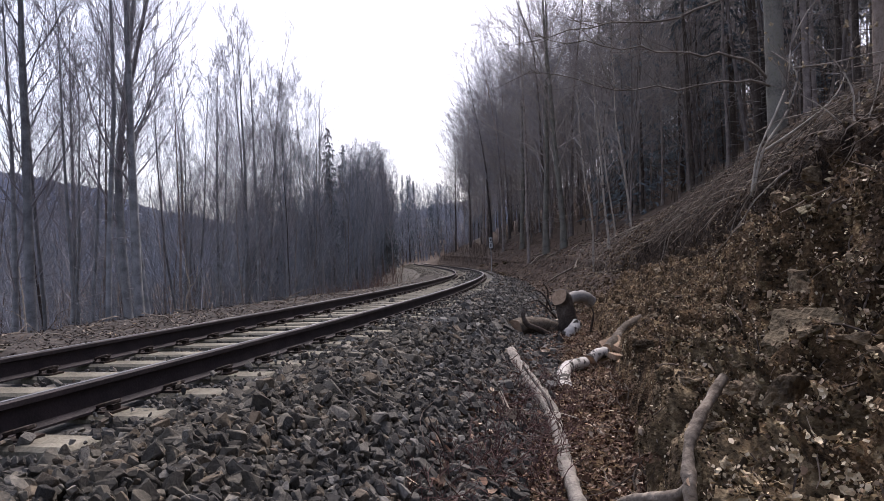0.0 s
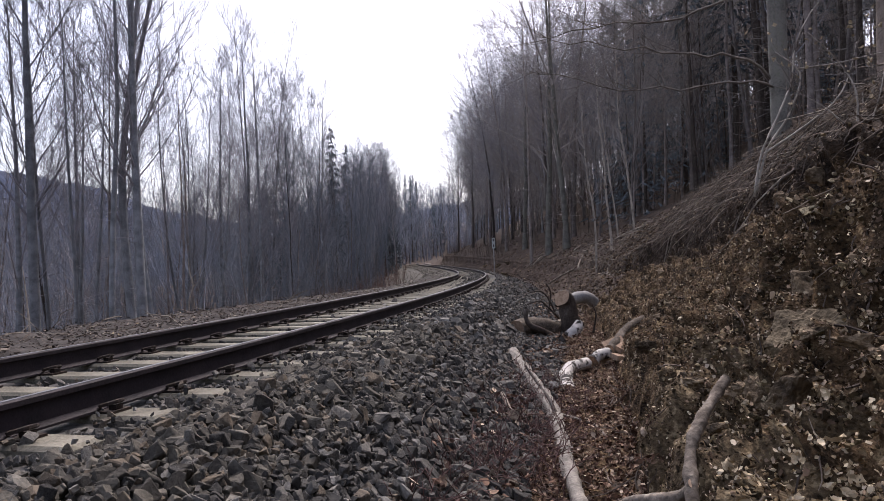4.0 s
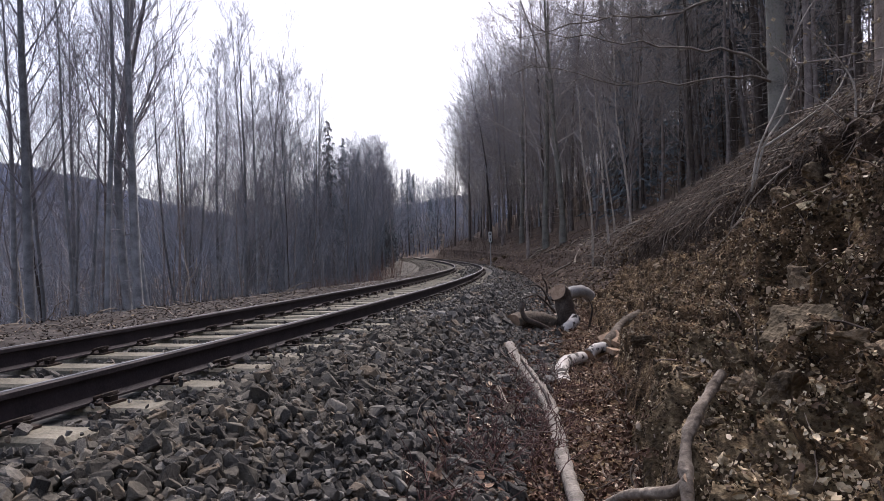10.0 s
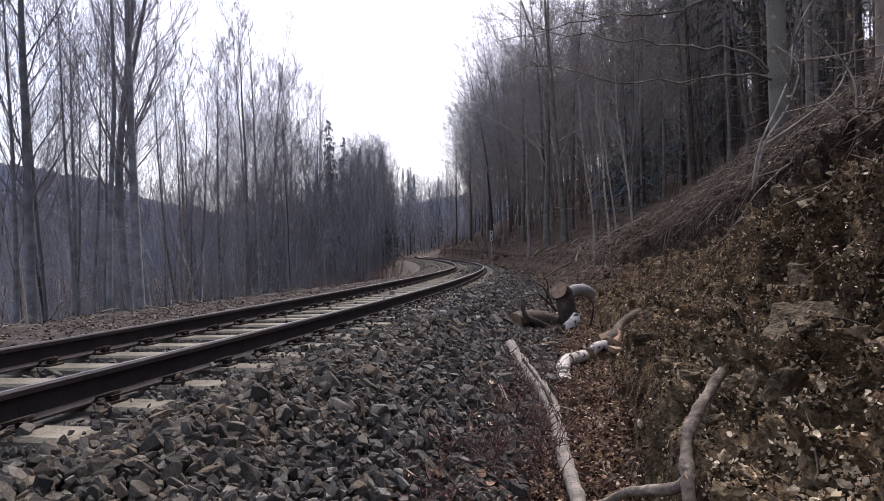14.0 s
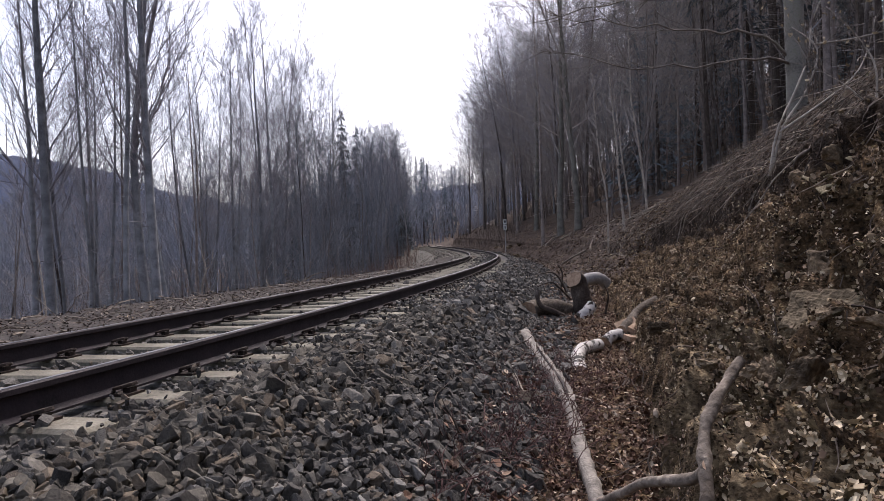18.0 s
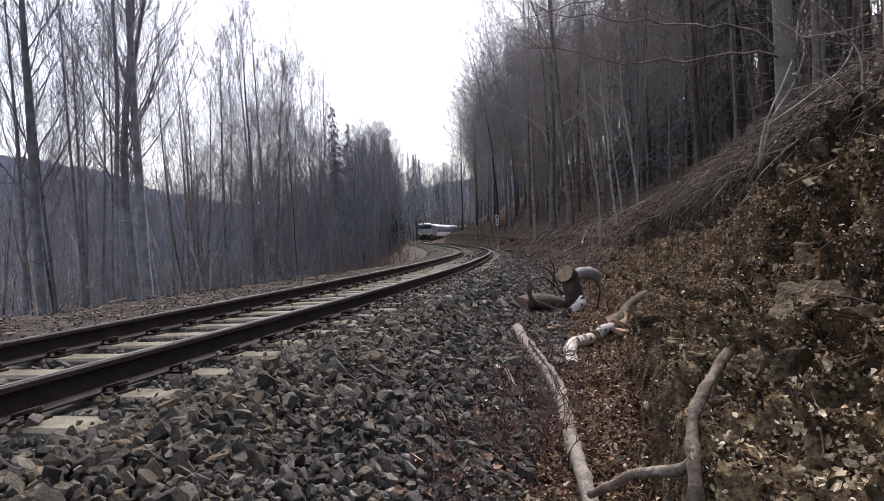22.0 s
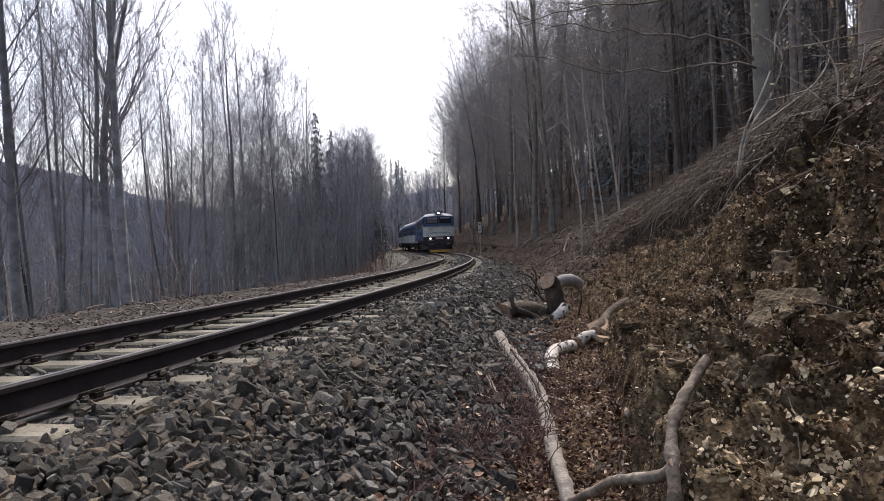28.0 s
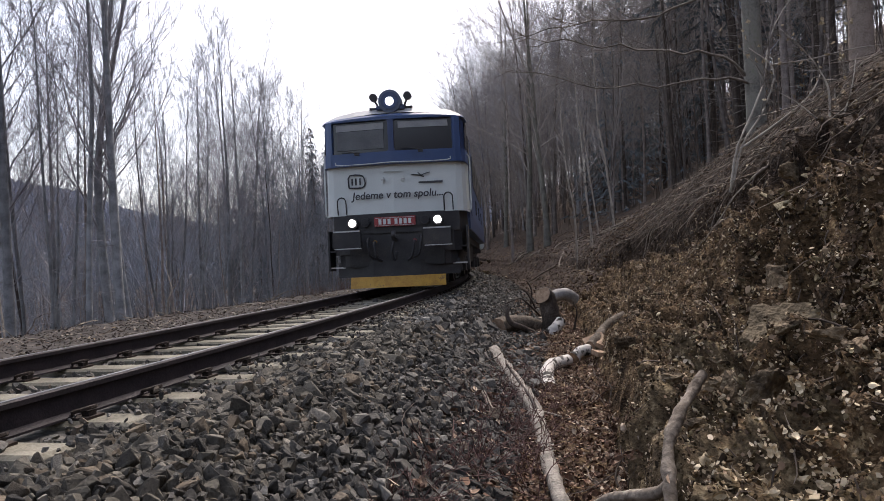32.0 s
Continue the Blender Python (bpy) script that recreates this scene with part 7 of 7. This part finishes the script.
    plow = part("rail_guard", wall_strip([(-1.0, -0.05), (-0.5, 0.06), (0, 0.08), (0.5, 0.06), (1.0, -0.05)], 0.07, 0.3, 0.03, 0.03), M_YELLOW, root, "yellow rail guard")
    part("guard_plate", wall_strip([(-1.3, -0.3), (-0.5, 0.0), (0, 0.02), (0.5, 0.0), (1.3, -0.3)], 0.3, 0.62, 0.02, 0.04), M_BLACK, root)


def locomotive():
    root = tagged(new("locomotive"), "blue and pale grey diesel locomotive with lit headlights", "locomotive")
    side = mirrored([(1.46, 1.25), (1.5, 1.5), (1.5, 2.6), (1.48, 3.4), (1.43, 3.62)])
    part("body", hull(-15.0, -0.9, side), M_BLUE, root, "blue painted body sides")
    roof = mirrored([(1.44, 3.6), (1.28, 3.76), (0.9, 3.88), (0.4, 3.95), (0.0, 3.96)])
    part("roof", hull(-15.0, -1.5, roof), M_ROOFGREY, root, "pale grey curved roof")
    cab_front(root, 1)
    part("rear_cab", hull(-15.8, -14.9, mirrored([(1.3, 1.25), (1.34, 2.6), (1.2, 3.5), (0.8, 3.75)])), M_WHITE, root)
    block("lower_band", (-1.52, 1.52, -14.9, -1.0, 1.25, 1.62), M_NAVY, root, "dark blue lower band", 0.01)
    for sx in (-1, 1):
        x = 1.502 * sx
        def plate(name, y0, y1, z0, z1, mat, label="", out=0.02):
            return block(name, (min(x, x + out * sx), max(x, x + out * sx), y0, y1, z0, z1), mat, root, label)
        plate("cab_window", -2.1, -1.3, 2.75, 3.35, M_GLASS)
        d = plate("cab_door", -3.1, -2.4, 1.55, 3.45, M_NAVY, "narrow cab door", 0.012)
        for k in range(5):
            g = plate("grille", -5.4 - k * 1.75, -4.0 - k * 1.75, 2.5, 3.3, M_BLACK, "dark louvred grille", 0.012)
        for k in range(3):
            plate("body_window", -6.2 - k * 2.6, -5.6 - k * 2.6, 1.85, 2.25, M_GLASS, "", 0.015)
    for k in range(4):
        disc("roof_fan", 0.0, -4.5 - k * 2.4, 4.0, 0.55, 0.12, M_BLACK, root, "round roof ventilator", "z", 20)
    block("fuel_tank", (-1.2, 1.2, -9.8, -6.4, 0.45, 1.2), M_BLACK, root, "black fuel tank", 0.08)
    block("underframe", (-1.3, 1.3, -15.0, -0.6, 1.05, 1.27), M_BLACK, root)
    wheels = []
    for y in (-4.0, -12.4):
        bogie(root, y, 2.4, 0.5)
        for a in (1.2, -1.2):
            wheels.append(wheelset(root, y + a, 0.5))
    return root, wheels


def coach():
    root = tagged(new("passenger_coach"), "blue and pale grey passenger coach with a row of windows", "coach", group="coaches of the train")
    part("lower_body", hull(-24.2, 0, mirrored([(1.36, 1.08), (1.42, 1.25), (1.42, 2.05)])), M_WHITE, root, "pale grey lower body")
    part("upper_body", hull(-24.2, 0, mirrored([(1.42, 2.05), (1.42, 2.9), (1.38, 3.3), (1.3, 3.5)])), M_BLUE, root, "blue upper body")
    part("roof", hull(-24.2, 0, mirrored([(1.31, 3.48), (1.2, 3.68), (0.85, 3.88), (0.4, 4.0), (0.0, 4.03)])), M_ROOFGREY, root, "pale grey curved roof")
    for sx in (-1, 1):
        x = 1.415 * sx
        for k in range(11):
            y = -2.6 - k * 1.9
            w = block("window", (min(x, x + 0.02 * sx), max(x, x + 0.02 * sx), y - 1.2, y, 2.15, 2.95), M_GLASS, root, "dark coach window")
            block("window_bar", (min(x, x + 0.03 * sx), max(x, x + 0.03 * sx), y - 1.2, y, 2.64, 2.68), M_STEEL, w)
        for y in (-1.0, -24.0 + 1.6):
            block("coach_door", (min(x, x + 0.02 * sx), max(x, x + 0.02 * sx), y - 0.7, y, 1.15, 3.1), M_NAVY, root, "blue coach door")
            block("coach_step", (min(x, x + 0.1 * sx), max(x, x + 0.1 * sx), y - 0.75, y + 0.05, 0.55, 0.6), M_BLACK, root)
    block("gangway", (-0.55, 0.55, -0.02, 0.35, 1.15, 3.2), M_BLACK, root, "black rubber gangway", 0.05)
    block("rear_gangway", (-0.55, 0.55, -24.55, -24.18, 1.15, 3.2), M_BLACK, root, "", 0.05)
    block("underframe", (-1.25, 1.25, -24.0, -0.2, 0.9, 1.1), M_BLACK, root)
    for k in range(4):
        block("equipment_box", (-1.2, 1.2, -9.0 - k * 2.0, -7.6 - k * 2.0, 0.5, 0.92), M_BLACK, root, "", 0.03)
    for y in (-3.5, -20.5):
        bogie(root, y, 2.4, 0.46)
        for a in (1.2, -1.2):
            wheelset(root, y + a, 0.46)
    for x in (0.875, -0.875):
        disc("buffer", x, 0.3, 1.06, 0.2, 0.5, M_BLACK, root)
    return root


LOCO, LOCO_WHEELS = locomotive()
COACH_A = coach()
COACH_B = copy_thing(COACH_A, Matrix())
TURNING = [(w, 0.5) for w in LOCO_WHEELS] + [(w, 0.46) for c in (COACH_A, COACH_B) for w in c.children if w.name.startswith("wheelset")]

SPEED, FRONT_END = 13.447, 12.58


def on_track(front, first, last):
    """The pose of a vehicle whose front stands at s = front, carried at two pivots behind it."""
    a, b = spot(front + first, 0), spot(front + last, 0)
    d = (a - b).normalized()
    right = d.cross(Vector((0, 0, 1))).normalized()
    up = right.cross(d)
    m = Matrix((right, d, up)).transposed().to_4x4()
    m.translation = a + d * first
    return m


def motions():
    times = [i * 0.5 for i in range(65)]
    for thing, behind, first, last in ((LOCO, 0.0, 4.0, 12.4), (COACH_A, 16.4, 3.5, 20.5), (COACH_B, 41.0, 3.5, 20.5)):
        walk(thing, [(t, on_track(FRONT_END + SPEED * (32 - t) + behind, first, last)) for t in times])
    # the wheels roll: a step for each picture while the train is in sight
    steps = [0.0] + [17.5 + k / 30 for k in range(int(14.5 * 30) + 1)]
    for wheel, r in TURNING:
        at = wheel.location.copy()
        walk(wheel, [(t, Matrix.Translation(at) @ Matrix.Rotation(-SPEED * (max(t, 17.5) - 17.5) / r, 4, "X")) for t in steps])


motions()
